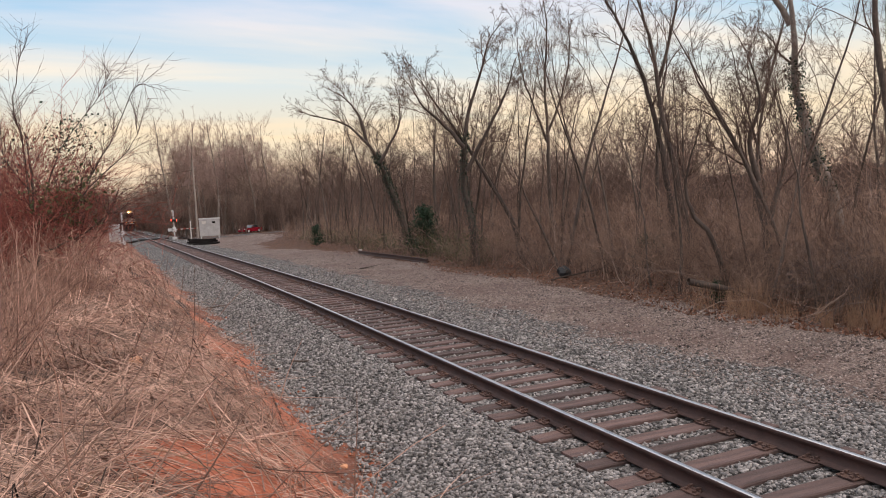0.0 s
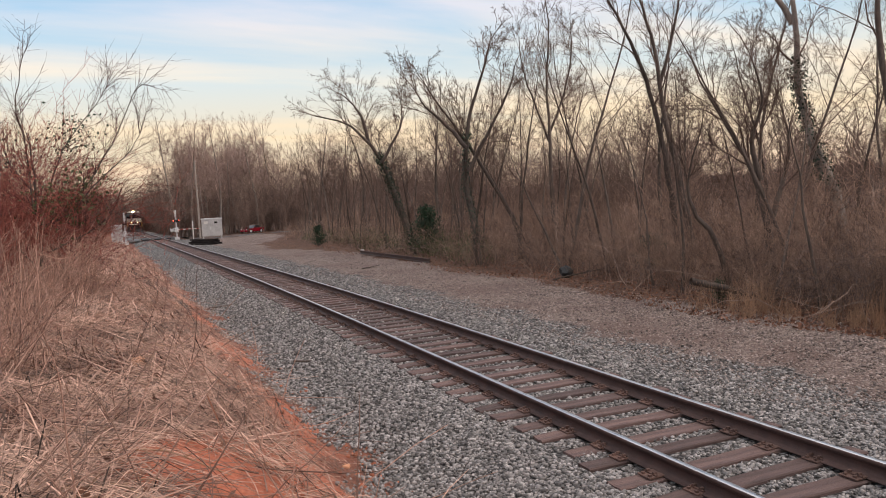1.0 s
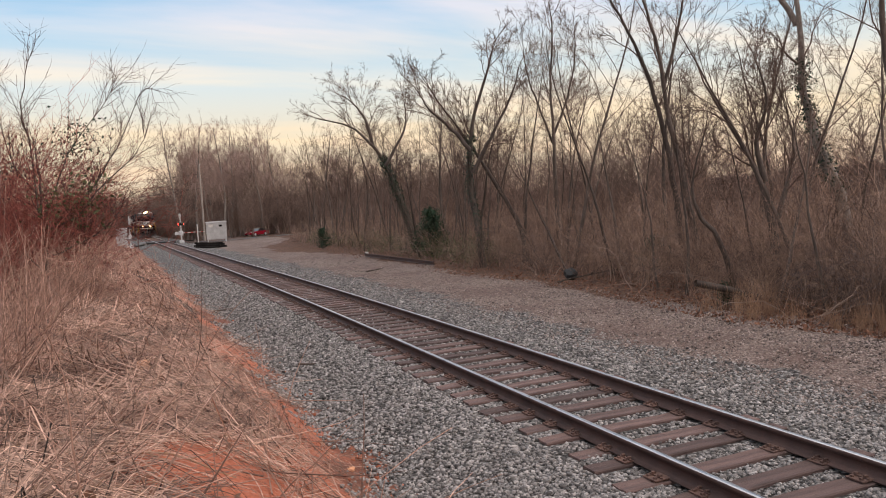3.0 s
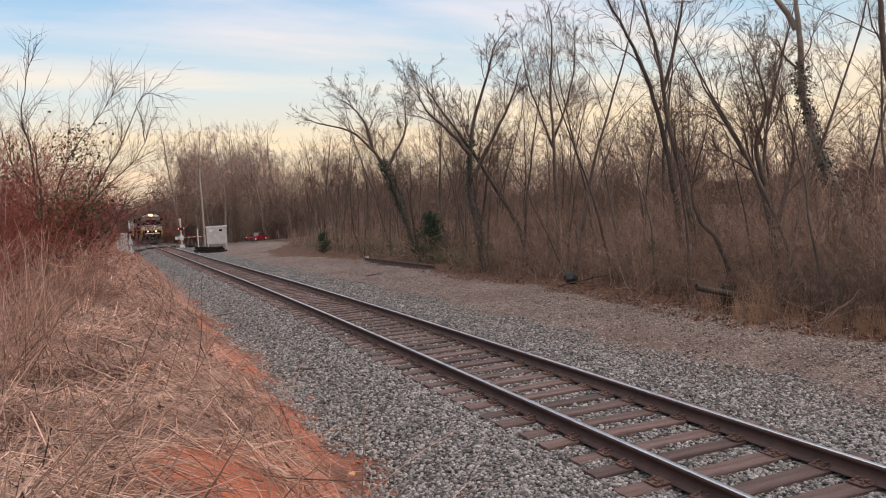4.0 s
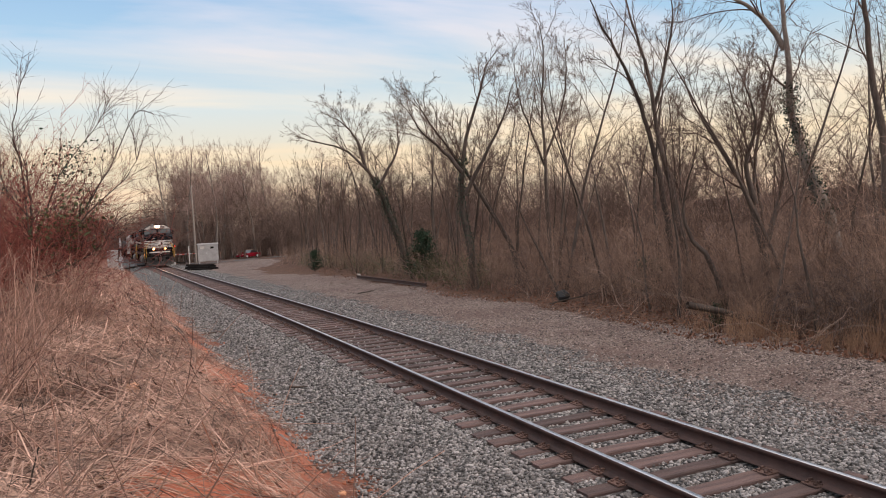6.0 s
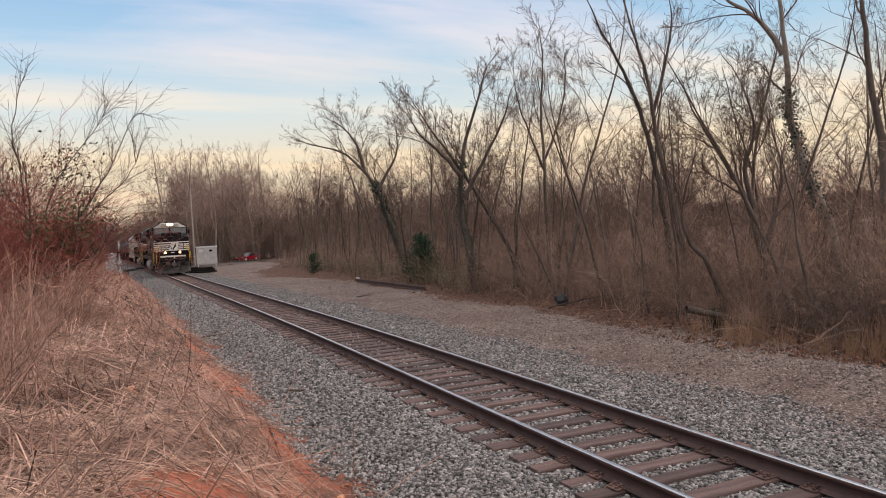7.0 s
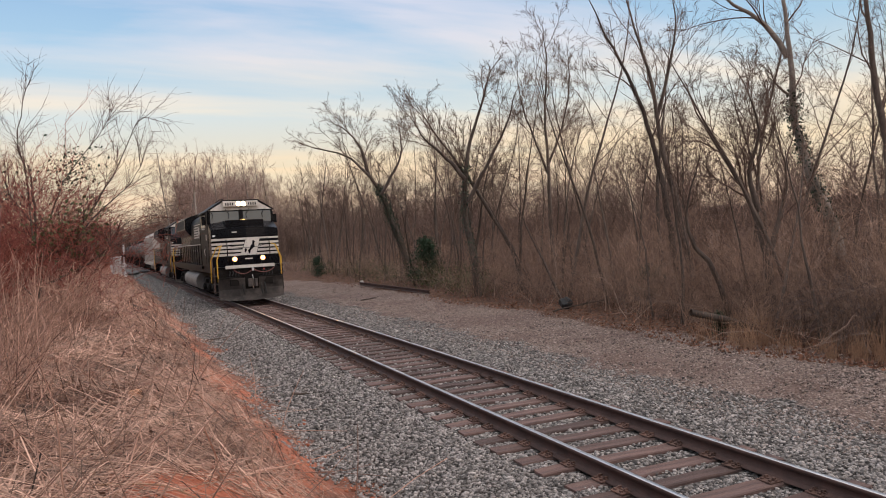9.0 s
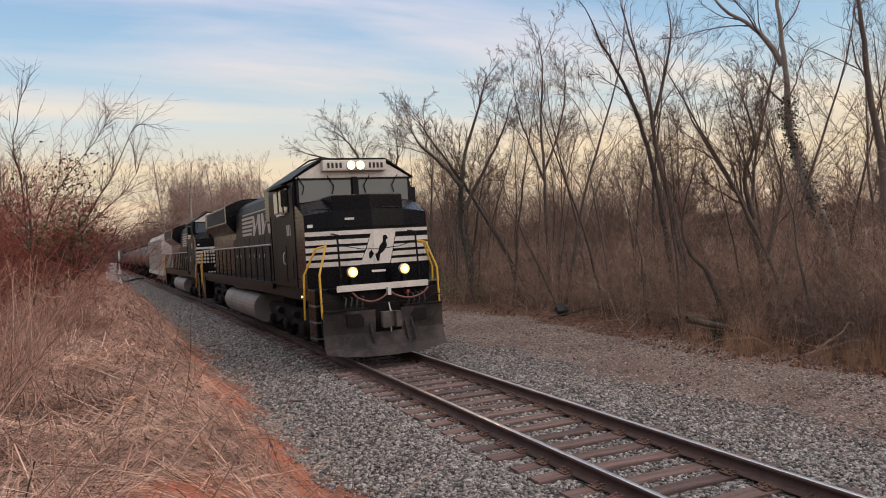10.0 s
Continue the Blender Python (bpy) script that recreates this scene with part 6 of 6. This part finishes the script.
    bm.faces.new((a[0], b[0], c[0], e0))
    bm.faces.new((a[4], e1, c[4], b[4]))
    bmesh.ops.recalc_face_normals(bm, faces=bm.faces[:])
    part("nose_top", bm, BLACK, lo)
    part("nose_hump", prismed([(-0.86, 2.05), (-0.86, NY0 + 0.24), (0, NY0 + 0.06), (0.86, NY0 + 0.24), (0.86, 2.05)], "z", 3.30, 3.70, 0.03), BLACK, lo)
    part("nose_placard", boxed(-0.62, -0.40, NY0 + 0.075, NY0 + 0.20, 3.12, 3.17), WHITE, lo, "small pale placard")
    part("shoulder_plate", boxed(-1.44, -1.32, NY1 - 0.06, NY1 - 0.03, 2.98, 3.05), GALV, lo)
    for x0, x1 in ((-1.32, -0.95), (0.25, 0.72)):
        part("grab_iron", rodded([(x0, NY0 + 0.14 + abs(x0) * 0.12, 3.36), (x0, NY0 + 0.04 + abs(x0) * 0.12, 3.38), (x1, NY0 + 0.04 + abs(x1) * 0.12, 3.38), (x1, NY0 + 0.14 + abs(x1) * 0.12, 3.36)], 0.014), BLACK, lo)
    # pale stripes over the nose
    full = math.hypot(NH, NY1 - NY0)
    pitch, h = 0.168, 0.105
    bm = bmesh.new()
    facet_plate(bm, -1, [(0.0, 2.80), (0.0, 2.88), (full, 2.88), (full, 2.78), (0.05, 2.78)], NY0, NY1, NH)
    facet_plate(bm, 1, [(0.0, 2.80), (0.0, 2.88), (full, 2.88), (full, 2.80), (0.5, 2.80)], NY0, NY1, NH)
    part("nose_stripe", bm, WHITE, lo, "dulled white stripe")
    for i in range(1, 5):
        z1 = 2.88 - pitch * i - 0.03
        bm = bmesh.new()
        u0 = 0.05 + (2.80 - z1) * 0.38
        facet_plate(bm, -1, [(u0, z1), (full, z1), (full, z1 - h), (u0 + 0.04, z1 - h)], NY0, NY1, NH)
        part("nose_stripe", bm, WHITE, lo, "dulled white stripe")
        bm = bmesh.new()
        v0 = 0.64 - (2.80 - z1) * 0.27
        facet_plate(bm, 1, [(v0, z1), (full, z1), (full, z1 - h), (v0 - 0.028, z1 - h)], NY0, NY1, NH)
        part("nose_stripe", bm, WHITE, lo, "dulled white stripe")
    bm = bmesh.new()
    facet_plate(bm, -1, [(0.0, 2.80), (0.04, 2.80), (0.17, 2.42), (0.33, 2.08), (0.0, 2.08)], NY0, NY1, NH, 0.012, 0.004)
    facet_plate(bm, 1, [(0.0, 2.80), (0.62, 2.80), (0.52, 2.42), (0.42, 2.08), (0.0, 2.08)], NY0, NY1, NH, 0.012, 0.004)
    part("nose_panel", bm, WHITE, lo, "dulled white panel between the stripes")
    bm = bmesh.new()
    facet_plate(bm, 1, [(0.02, 2.30), (0.10, 2.34), (0.16, 2.50), (0.25, 2.58), (0.26, 2.72), (0.34, 2.74), (0.40, 2.66), (0.33, 2.62), (0.36, 2.48), (0.26, 2.36), (0.16, 2.30), (0.12, 2.14), (0.07, 2.14)], NY0, NY1, NH, 0.006, 0.017)
    facet_plate(bm, -1, [(0.0, 2.32), (0.05, 2.40), (0.11, 2.36), (0.12, 2.24), (0.08, 2.20), (0.02, 2.28)], NY0, NY1, NH, 0.006, 0.017)
    part("emblem", bm, BLACK, lo, "plain dark emblem shape on the white panel")
    # uprights and yellow handrails before the nose
    for x in (-0.92, 0.95):
        part("handrail_post", rodded([(x, 0.50, 1.60), (x, 0.62, 2.78), (x, NY0 + 0.30, 2.82)], 0.022), BLACK, lo)
    part("safety_chain", rodded([(-0.92, 0.56, 2.55), (-0.4, 0.52, 2.44), (0.0, 0.50, 2.42), (0.5, 0.52, 2.46), (0.95, 0.56, 2.58)], 0.010), UNDER, lo)
    for sd in (-1, 1):
        part("yellow_handrail", rodded([(sd * 1.16, 0.42, 0.82), (sd * 1.34, 0.44, 0.84), (sd * 1.40, 0.46, 1.0), (sd * 1.40, 0.50, 1.92), (sd * 1.20, 0.62, 2.52), (sd * 1.10, 0.95, 2.56)], 0.026, 8), YELLOW, lo, "yellow bent step handrail")
        part("yellow_handrail", rodded([(sd * 1.58, 1.32, 0.90), (sd * 1.58, 1.28, 1.20), (sd * 1.58, 1.20, 1.90), (sd * 1.32, 1.02, 2.50), (sd * 1.12, 0.95, 2.54)], 0.026, 8), YELLOW, lo, "yellow bent step handrail")
    # ditch lights on the deck
    for x in (-0.62, 0.62):
        dl = part("ditch_light", lathed([(0.0, 0.12), (-0.10, 0.125), (-0.11, 0.10)], "y", (x, 0.66, 1.93), 14), RAILGREY, lo, "round ditch light, lit" if lit else "round ditch light, off")
        part("reflector", lathed([(-0.112, 0.108), (-0.118, 0.10)], "y", (x, 0.66, 1.93), 14), HALO if lit else GALV, dl)
        part("lens", lathed([(-0.119, 0.058), (-0.13, 0.03)], "y", (x, 0.66, 1.93), 14), DITCH if lit else GLASS, dl)
        part("bracket", boxed(x - 0.05, x + 0.05, 0.58, 0.72, 1.60, 1.82), BLACK, dl)
    part("deck_plate", boxed(-0.16, 0.18, 0.60, 0.615, 1.90, 1.95), WHITE, lo)
    # cab
    cabo = [(-1.52, 1.60), (-1.52, 3.95), (-1.47, 4.20), (-0.80, 4.60), (0.80, 4.60), (1.47, 4.20), (1.52, 3.95), (1.52, 1.60)]
    part("cab", prismed(cabo, "y", 2.12, 5.0, 0.02), SIDEBLACK, lo, "black wide cab with pale window frames")
    bm = bmesh.new()
    prism(bm, [(-1.45, 4.19), (-0.78, 4.57), (0.78, 4.57), (1.45, 4.19)], "y", 2.06, 2.118)
    part("cab_brow", bm, WHITE, lo, "dulled white band over the windscreens")
    part("cab_roof", prismed([(-1.56, 4.16), (-0.84, 4.60), (0.84, 4.60), (1.56, 4.16), (1.50, 4.22), (0.82, 4.66), (-0.82, 4.66), (-1.50, 4.22)], "y", 2.02, 5.1), SIDEBLACK, lo)
    for sd in (-1, 1):
        x0, x1 = (-1.38, -0.10) if sd < 0 else (0.10, 1.38)
        wf = part("windscreen_frame", prismed([(x0 - 0.06, 3.58), (x0 - 0.06, 4.18), (x1 + 0.06, 4.18), (x1 + 0.06, 3.68)], "y", 2.03, 2.10) if sd < 0 else prismed([(x0 - 0.06, 3.68), (x0 - 0.06, 4.18), (x1 + 0.06, 4.18), (x1 + 0.06, 3.58)], "y", 2.03, 2.10), BLACK, lo)
        part("pane", prismed([(x0, 3.60), (x0, 4.13), (x1, 4.13), (x1, 3.74)], "y", 2.018, 2.04) if sd < 0 else prismed([(x0, 3.74), (x0, 4.13), (x1, 4.13), (x1, 3.60)], "y", 2.018, 2.04), GLASS, wf)
        for xw in (x0 + 0.12, x0 + 0.85):
            part("wiper", rodded([(xw + 0.16 * sd, 1.985, 4.24), (xw, 1.975, 3.98), (xw + 0.05 * sd, 1.985, 3.80)], 0.012), BLACK, wf)
    part("cab_pillar", boxed(-0.06, 0.06, 1.98, 2.12, 3.62, 4.20), SIDEBLACK, lo)
    nb = part("number_board", boxed(-0.80, 0.80, 1.88, 2.10, 4.34, 4.60, bevel=0.02), WHITE, lo, "pale number board box with headlights between")
    for sd in (-1, 1):
        fb = part("board_face", boxed(sd * 0.52 - 0.24, sd * 0.52 + 0.24, 1.868, 1.882, 4.37, 4.56), NUMLIT, nb)
        digits(nb, [(sd * 0.52 + k, 4.465) for k in (-0.15, -0.05, 0.05, 0.15)], 0.13, 0.055, 1.868, RUBBER)
    for x in (-0.115, 0.115):
        hl = part("headlight", lathed([(0, 0.11), (-0.06, 0.115), (-0.065, 0.09)], "y", (x, 1.90, 4.46), 14), GALV, nb, "round headlight, lit" if lit else "round headlight, off")
        part("reflector", lathed([(-0.066, 0.098), (-0.072, 0.09)], "y", (x, 1.90, 4.46), 14), HALO if lit else GALV, nb)
        part("lens", lathed([(-0.073, 0.086), (-0.085, 0.04)], "y", (x, 1.90, 4.46), 14), LAMP if lit else GLASS, nb)
    # side windows, doors, ladder grips
    for sd in (-1, 1):
        x = sd * 1.52
        for y0, y1, mtl in ((2.62, 3.05, GLASS), (3.12, 3.62, GLASS), (3.68, 4.25, GLASS)):
            f_ = part("side_window", boxed(min(x, x + sd * 0.02), max(x, x + sd * 0.02), y0, y1, 3.42, 4.02, bevel=0.004), BLACK, lo, "dark cab side window")
            part("frame_edge", rodded([(x + sd * 0.03, y0 + 0.03, 3.45), (x + sd * 0.03, y0 + 0.03, 3.99)], 0.014, 4), RAILGREY, f_)
            part("pane", boxed(min(x + sd * 0.018, x + sd * 0.028), max(x + sd * 0.018, x + sd * 0.028), y0 + 0.05, y1 - 0.05, 3.47, 3.97), mtl, f_)
        part("window_awning", boxed(min(x, x + sd * 0.16), max(x, x + sd * 0.16), 2.55, 4.35, 4.06, 4.09), SIDEBLACK, lo)
        part("armrest", boxed(min(x, x + sd * 0.08), max(x, x + sd * 0.08), 3.1, 3.7, 3.36, 3.41), GALV, lo)
        dr = part("cab_door", boxed(min(x, x + sd * 0.012), max(x, x + sd * 0.012), 3.1, 3.9, 1.72, 2.62, bevel=0.004), SIDEBLACK, lo)
        part("door_handle", rodded([(x + sd * 0.02, 3.2, 2.15), (x + sd * 0.06, 3.2, 2.2), (x + sd * 0.06, 3.2, 2.4), (x + sd * 0.02, 3.2, 2.45)], 0.012), GALV, dr)
        part("access_hatch", boxed(min(x, x + sd * 0.012), max(x, x + sd * 0.012), 2.4, 2.95, 1.80, 2.3, bevel=0.004), SIDEBLACK, lo)
        part("mirror", boxed(min(x + sd * 0.05, x + sd * 0.22), max(x + sd * 0.05, x + sd * 0.22), 2.40, 2.44, 3.55, 3.95, bevel=0.01), BLACK, lo)
        digs = part("cab_number", boxed(min(x, x + sd * 0.006), max(x, x + sd * 0.006), 2.52, 2.58, 2.85, 3.12), RAILGREY, lo, "plain pale bar in place of a number")
        for k in range(1, 3):
            part("cab_number", boxed(min(x, x + sd * 0.006), max(x, x + sd * 0.006), 2.52 + 0.16 * k, 2.62 + 0.16 * k, 2.85, 3.12), RAILGREY, lo)
        part("cab_ladder_rail", rodded([(x + sd * 0.05, 4.55, 1.7), (x + sd * 0.06, 4.55, 3.4)], 0.018), BLACK, lo)
    # long hood
    hw = 1.02
    hood = [(-hw, 1.64), (-hw, 3.85), (-hw + 0.12, 4.15), (-0.6, 4.36), (0.6, 4.36), (hw - 0.12, 4.15), (hw, 3.85), (hw, 1.64)]
    part("long_hood", prismed(hood, "y", 5.0, 14.2, 0.015), SIDEBLACK, lo, "long black engine hood with doors")
    rad = 1.5 if flared else 1.36
    part("radiator_hood", prismed([(-hw, 1.64), (-hw, 3.25), (-rad, 3.65), (-rad, 4.30), (-0.9, 4.50), (0.9, 4.50), (rad, 4.30), (rad, 3.65), (hw, 3.25), (hw, 1.64)], "y", 14.2, L - 1.4, 0.015), BLACK, lo, "flared radiator end of the hood")
    part("blower_housing", boxed(-1.34, 1.34, 5.05, 6.5, 3.3, 4.28, bevel=0.04), BLACK, lo)
    for sd in (-1, 1):
        x = sd * hw
        y = 6.6
        while y < 14.0:
            d_ = part("hood_door", boxed(min(x, x + sd * 0.02), max(x, x + sd * 0.02), y, y + 0.86, 1.75, 3.0, bevel=0.006), SIDEBLACK, lo)
            part("latch", boxed(min(x + sd * 0.018, x + sd * 0.035), max(x + sd * 0.018, x + sd * 0.035), y + 0.05, y + 0.09, 2.3, 2.42), GALV, d_)
            y += 0.92
        # plain shapes in place of the lettering on the hood
        for i in range(5):
            part("hood_mark", boxed(min(x, x + sd * 0.008), max(x, x + sd * 0.008), 10.7 - 0.10 * i, 12.6, 3.08 + 0.14 * i, 3.16 + 0.14 * i), RAILGREY, lo, "plain pale stripe on the hood")
        for y0 in (7.4, 9.0):
            part("hood_mark", prismed([(y0, 3.05), (y0 + 0.35, 3.05), (y0 + 0.55, 3.5), (y0 + 1.15, 3.05), (y0 + 1.4, 3.05), (y0 + 1.4, 3.72), (y0 + 1.1, 3.72), (y0 + 0.9, 3.3), (y0 + 0.4, 3.72), (y0, 3.72)], "x", min(x, x + sd * 0.008), max(x, x + sd * 0.008)), RAILGREY, lo, "plain pale block shape on the hood")
        part("hood_mark", boxed(min(x, x + sd * 0.008), max(x, x + sd * 0.008), 7.4, 12.4, 3.80, 3.84), RAILGREY, lo)
        for y0 in np.arange(14.6, L - 2.2, 0.62):
            part("radiator_grille", boxed(min(sd * rad, sd * (rad + 0.015)), max(sd * rad, sd * (rad + 0.015)), y0, y0 + 0.52, 3.72, 4.24), RUBBER, lo)
        # side handrail
        x = sd * 1.50
        part("side_handrail", rodded([(x, 5.05, 2.68), (x, L - 1.0, 2.68)], 0.022), RAILGREY, lo, "pale grey handrail along the walkway")
        y = 5.3
        while y < L - 0.9:
            part("stanchion", rodded([(x, y, 1.60), (x, y, 2.68)], 0.020), BLACK, lo)
            y += 1.05
        part("sill_edge", boxed(min(sd * 1.47, sd * 1.545), max(sd * 1.47, sd * 1.545), 5.0, L - 0.9, 1.48, 1.655), SIDEBLACK, lo)
        # tank, reservoirs, pipes
        part("fuel_tank", prismed([(sd * 0.05, 1.18), (sd * 1.22, 1.18)] + [(sd * (1.16 + 0.36 * math.cos(radians(a))), 0.74 + 0.44 * math.sin(radians(a))) for a in range(75, -91, -15)] + [(sd * 0.05, 0.30)], "y", 8.2, 14.6), GREYTANK, lo, "dusty silver-grey fuel tank")
        part("air_reservoir", lathed([(0, 0.05), (0.06, 0.16), (2.4, 0.16), (2.46, 0.05)], "y", (sd * 1.28, 10.6, 1.38), 12), GREYTANK, lo)
        part("sand_pipe", rodded([(sd * 1.3, 1.9, 1.3), (sd * 1.25, 2.0, 0.9), (sd * 0.95, 2.05, 0.35)], 0.025), UNDER, lo)
        part("end_step", boxed(min(sd * 1.1, sd * 1.5), max(sd * 1.1, sd * 1.5), L - 1.2, L - 0.6, 0.45, 1.60, bevel=0.02), BLACK, lo)
        part("yellow_handrail", rodded([(sd * 1.5, L - 0.62, 0.7), (sd * 1.54, L - 0.58, 1.3), (sd * 1.52, L - 0.6, 2.6)], 0.026, 8), YELLOW, lo, "yellow step handrail at the rear")
        part("ground_light", lathed([(0, 0.028), (0.03, 0.028)], "x", (sd * 1.50 if sd > 0 else -1.53, 1.75, 1.40), 8), HALO if lit else GLASS, lo)
    # roof fittings
    for y in (15.4, 17.2, 19.0):
        part("cooling_fan", lathed([(4.49, 0.62), (4.60, 0.62), (4.62, 0.5), (4.60, 0.1)], "z", (0, y, 0), 18), UNDER, lo)
    part("exhaust_stack", boxed(-0.35, 0.35, 9.2, 10.4, 4.34, 4.52, bevel=0.02), UNDER, lo)
    part("air_horn", rodded([(-0.3, 5.6, 4.7), (-0.3, 5.2, 4.72), (-0.3, 5.0, 4.73)], 0.05, 8, taper=[0.02, 0.04, 0.08]), GALV, lo)
    part("antenna_plate", boxed(-0.4, 0.4, 3.0, 3.8, 4.66, 4.72, bevel=0.01), UNDER, lo)
    part("roof_rail", rodded([(-0.72, 2.3, 4.70), (-0.74, 3.4, 4.76), (-0.74, 4.8, 4.70)], 0.02), UNDER, lo)
    bogie(lo, [2.75, 4.65, 6.55], spin=spin)
    bogie(lo, [L - 6.75, L - 4.85, L - 2.95], spin=False)
    part("traction_gear", boxed(-0.8, 0.8, 2.2, 7.2, 0.45, 1.3), UNDER, lo)
    part("traction_gear", boxed(-0.8, 0.8, L - 7.3, L - 2.4, 0.45, 1.3), UNDER, lo)
    coupler(lo, L - 0.6, 1)
    return lo, L


def hopper_car():
    L = 18.6
    h = thing("hopper_car", "pale grey covered hopper car with ribbed sides", "railway wagon")
    part("hull", prismed([(-1.5, 1.35), (-1.52, 3.9), (-1.3, 4.22), (1.3, 4.22), (1.52, 3.9), (1.5, 1.35)], "y", 1.4, L - 1.4, 0.03), HOPPER, h)
    for sd in (-1, 1):
        x = sd * 1.52
        for y in np.linspace(1.7, L - 1.7, 15):
            part("side_rib", boxed(min(x, x + sd * 0.06), max(x, x + sd * 0.06), y - 0.05, y + 0.05, 1.4, 3.9), HOPPER, h)
        part("side_sill", boxed(min(sd * 1.35, sd * 1.6), max(sd * 1.35, sd * 1.6), 0.6, L - 0.6, 1.05, 1.36), HOPPER, h)
        for yy in (0.75, L - 0.75):
            part("corner_post", boxed(sd * 1.45 - 0.06, sd * 1.45 + 0.06, yy - 0.06, yy + 0.06, 1.2, 4.0), HOPPER, h)
            for z in np.arange(1.5, 3.9, 0.4):
                part("ladder_rung", rodded([(sd * 1.2, yy, z), (sd * 1.5, yy, z)], 0.015, 5), RAILGREY, h)
        part("running_board", boxed(min(sd * 0.6, sd * 1.2), max(sd * 0.6, sd * 1.2), 1.0, L - 1.0, 4.26, 4.30), GALV, h)
    for y in (4.2, 7.6, 11.0, 14.4):
        part("discharge_bay", prismed([(y - 1.4, 1.35), (y - 0.35, 0.5), (y + 0.35, 0.5), (y + 1.4, 1.35)], "x", -1.1, 1.1), HOPPER, h)
    for yy, sg in ((0.5, -1), (L - 0.5, 1)):
        part("end_platform", boxed(-1.4, 1.4, yy - 0.35, yy + 0.9 if sg < 0 else yy + 0.35, 1.0, 1.2), UNDER, h)
        part("slope_sheet", prismed([(yy - sg * 0.95, 1.3), (yy - sg * 1.0, 3.9), (yy - sg * 3.0, 1.3)], "x", -1.4, 1.4), HOPPER, h)
        coupler(h, yy, sg)
    bogie(h, [2.0, 3.8], lat=1.0, r=0.46)
    bogie(h, [L - 3.8, L - 2.0], lat=1.0, r=0.46)
    return h, L


def tank_car():
    L = 16.6
    h = thing("tank_car", "dark grimy tank car with dusty rings", "railway wagon", group="tank cars of the train")
    prof = [(0.95, 0.05), (1.0, 0.55), (1.15, 1.0), (1.4, 1.32), (1.75, 1.45)]
    part("tank", lathed(prof + [(L - a, r) for a, r in prof[::-1]], "y", (0, 0, 2.52), 24), TANKER, h, smooth=True)
    for y in np.linspace(2.2, L - 2.2, 6):
        part("tank_band", lathed([(-0.06, 1.455), (-0.05, 1.475), (0.05, 1.475), (0.06, 1.455)], "y", (0, y, 2.52), 24), TANKER, h)
    part("manway", lathed([(3.90, 0.5), (4.20, 0.5), (4.28, 0.42)], "z", (0, L / 2, 0), 14), TANKER, h)
    part("top_platform", boxed(-0.9, 0.9, L / 2 - 1.3, L / 2 + 1.3, 3.98, 4.03), UNDER, h)
    for sd in (-1, 1):
        part("platform_rail", rodded([(sd * 0.9, L / 2 - 1.3, 4.0), (sd * 0.9, L / 2 - 1.3, 4.6), (sd * 0.9, L / 2 + 1.3, 4.6), (sd * 0.9, L / 2 + 1.3, 4.0)], 0.02, 5), UNDER, h)
        part("ladder", rodded([(sd * 1.52, L / 2, 1.1), (sd * 1.52, L / 2, 2.8), (sd * 0.9, L / 2, 4.0)], 0.025, 5), UNDER, h)
        for yy in (0.5, L - 0.5):
            part("end_rail", rodded([(sd * 1.4, yy, 1.1), (sd * 1.4, yy, 2.1), (0, yy, 2.1)], 0.02, 5), UNDER, h)
    for yy, sg in ((0.5, -1), (L - 0.5, 1)):
        part("stub_sill", boxed(-1.35, 1.35, min(yy - 0.2, yy - sg * 2.2), max(yy + 0.2, yy - sg * 2.2), 0.95, 1.15), UNDER, h)
        part("saddle", prismed([(-1.2, 1.1), (-1.25, 2.0), (1.25, 2.0), (1.2, 1.1)], "y", yy - sg * 2.2 - 0.2, yy - sg * 2.2 + 0.2), UNDER, h)
        coupler(h, yy, sg)
    bogie(h, [1.7, 3.5], lat=1.0, r=0.46)
    bogie(h, [L - 3.5, L - 1.7], lat=1.0, r=0.46)
    return h, L


def build_train():
    train, back = [], 0.0
    a, L = locomotive("black diesel locomotive with white nose stripes, lights lit", True, True)
    train.append((a, back, L)); back += L + 0.35
    b, L = locomotive("second black diesel locomotive coupled behind, lights off", False, False, True)
    train.append((b, back, L)); back += L + 0.35
    c, L = hopper_car()
    train.append((c, back, L)); back += L + 0.35
    d, L = tank_car()
    train.append((d, back, L)); back += L + 0.35
    for _ in range(8):
        train.append((copy_thing(d, pose(0, back, 0)), back, L))
        back += L + 0.35
    return train


TRAIN = build_train()


def motions():
    for car, back, length in TRAIN:
        rows = []
        for i in range(21):
            t = i * 0.5
            s = S10 + SPEED * (10.0 - t) + back
            a, b = on_track(0, s + 0.15 * length, RAILTOP), on_track(0, s + 0.85 * length, RAILTOP)
            d = (b - a).normalized()
            rows.append((t, Matrix.Translation(a - d * 0.15 * length) @ pose(0, 0, 0, math.degrees(math.asin(d.z)), 0, -math.degrees(math.atan2(d.x, d.y)))))
        walk(car, rows)
    for w, y, r in SPINNING:
        walk(w, [(k / FPS, pose(0, y, r, math.degrees(SPEED / r * k / FPS))) for k in range(int(10 * FPS) + 1)])


motions()
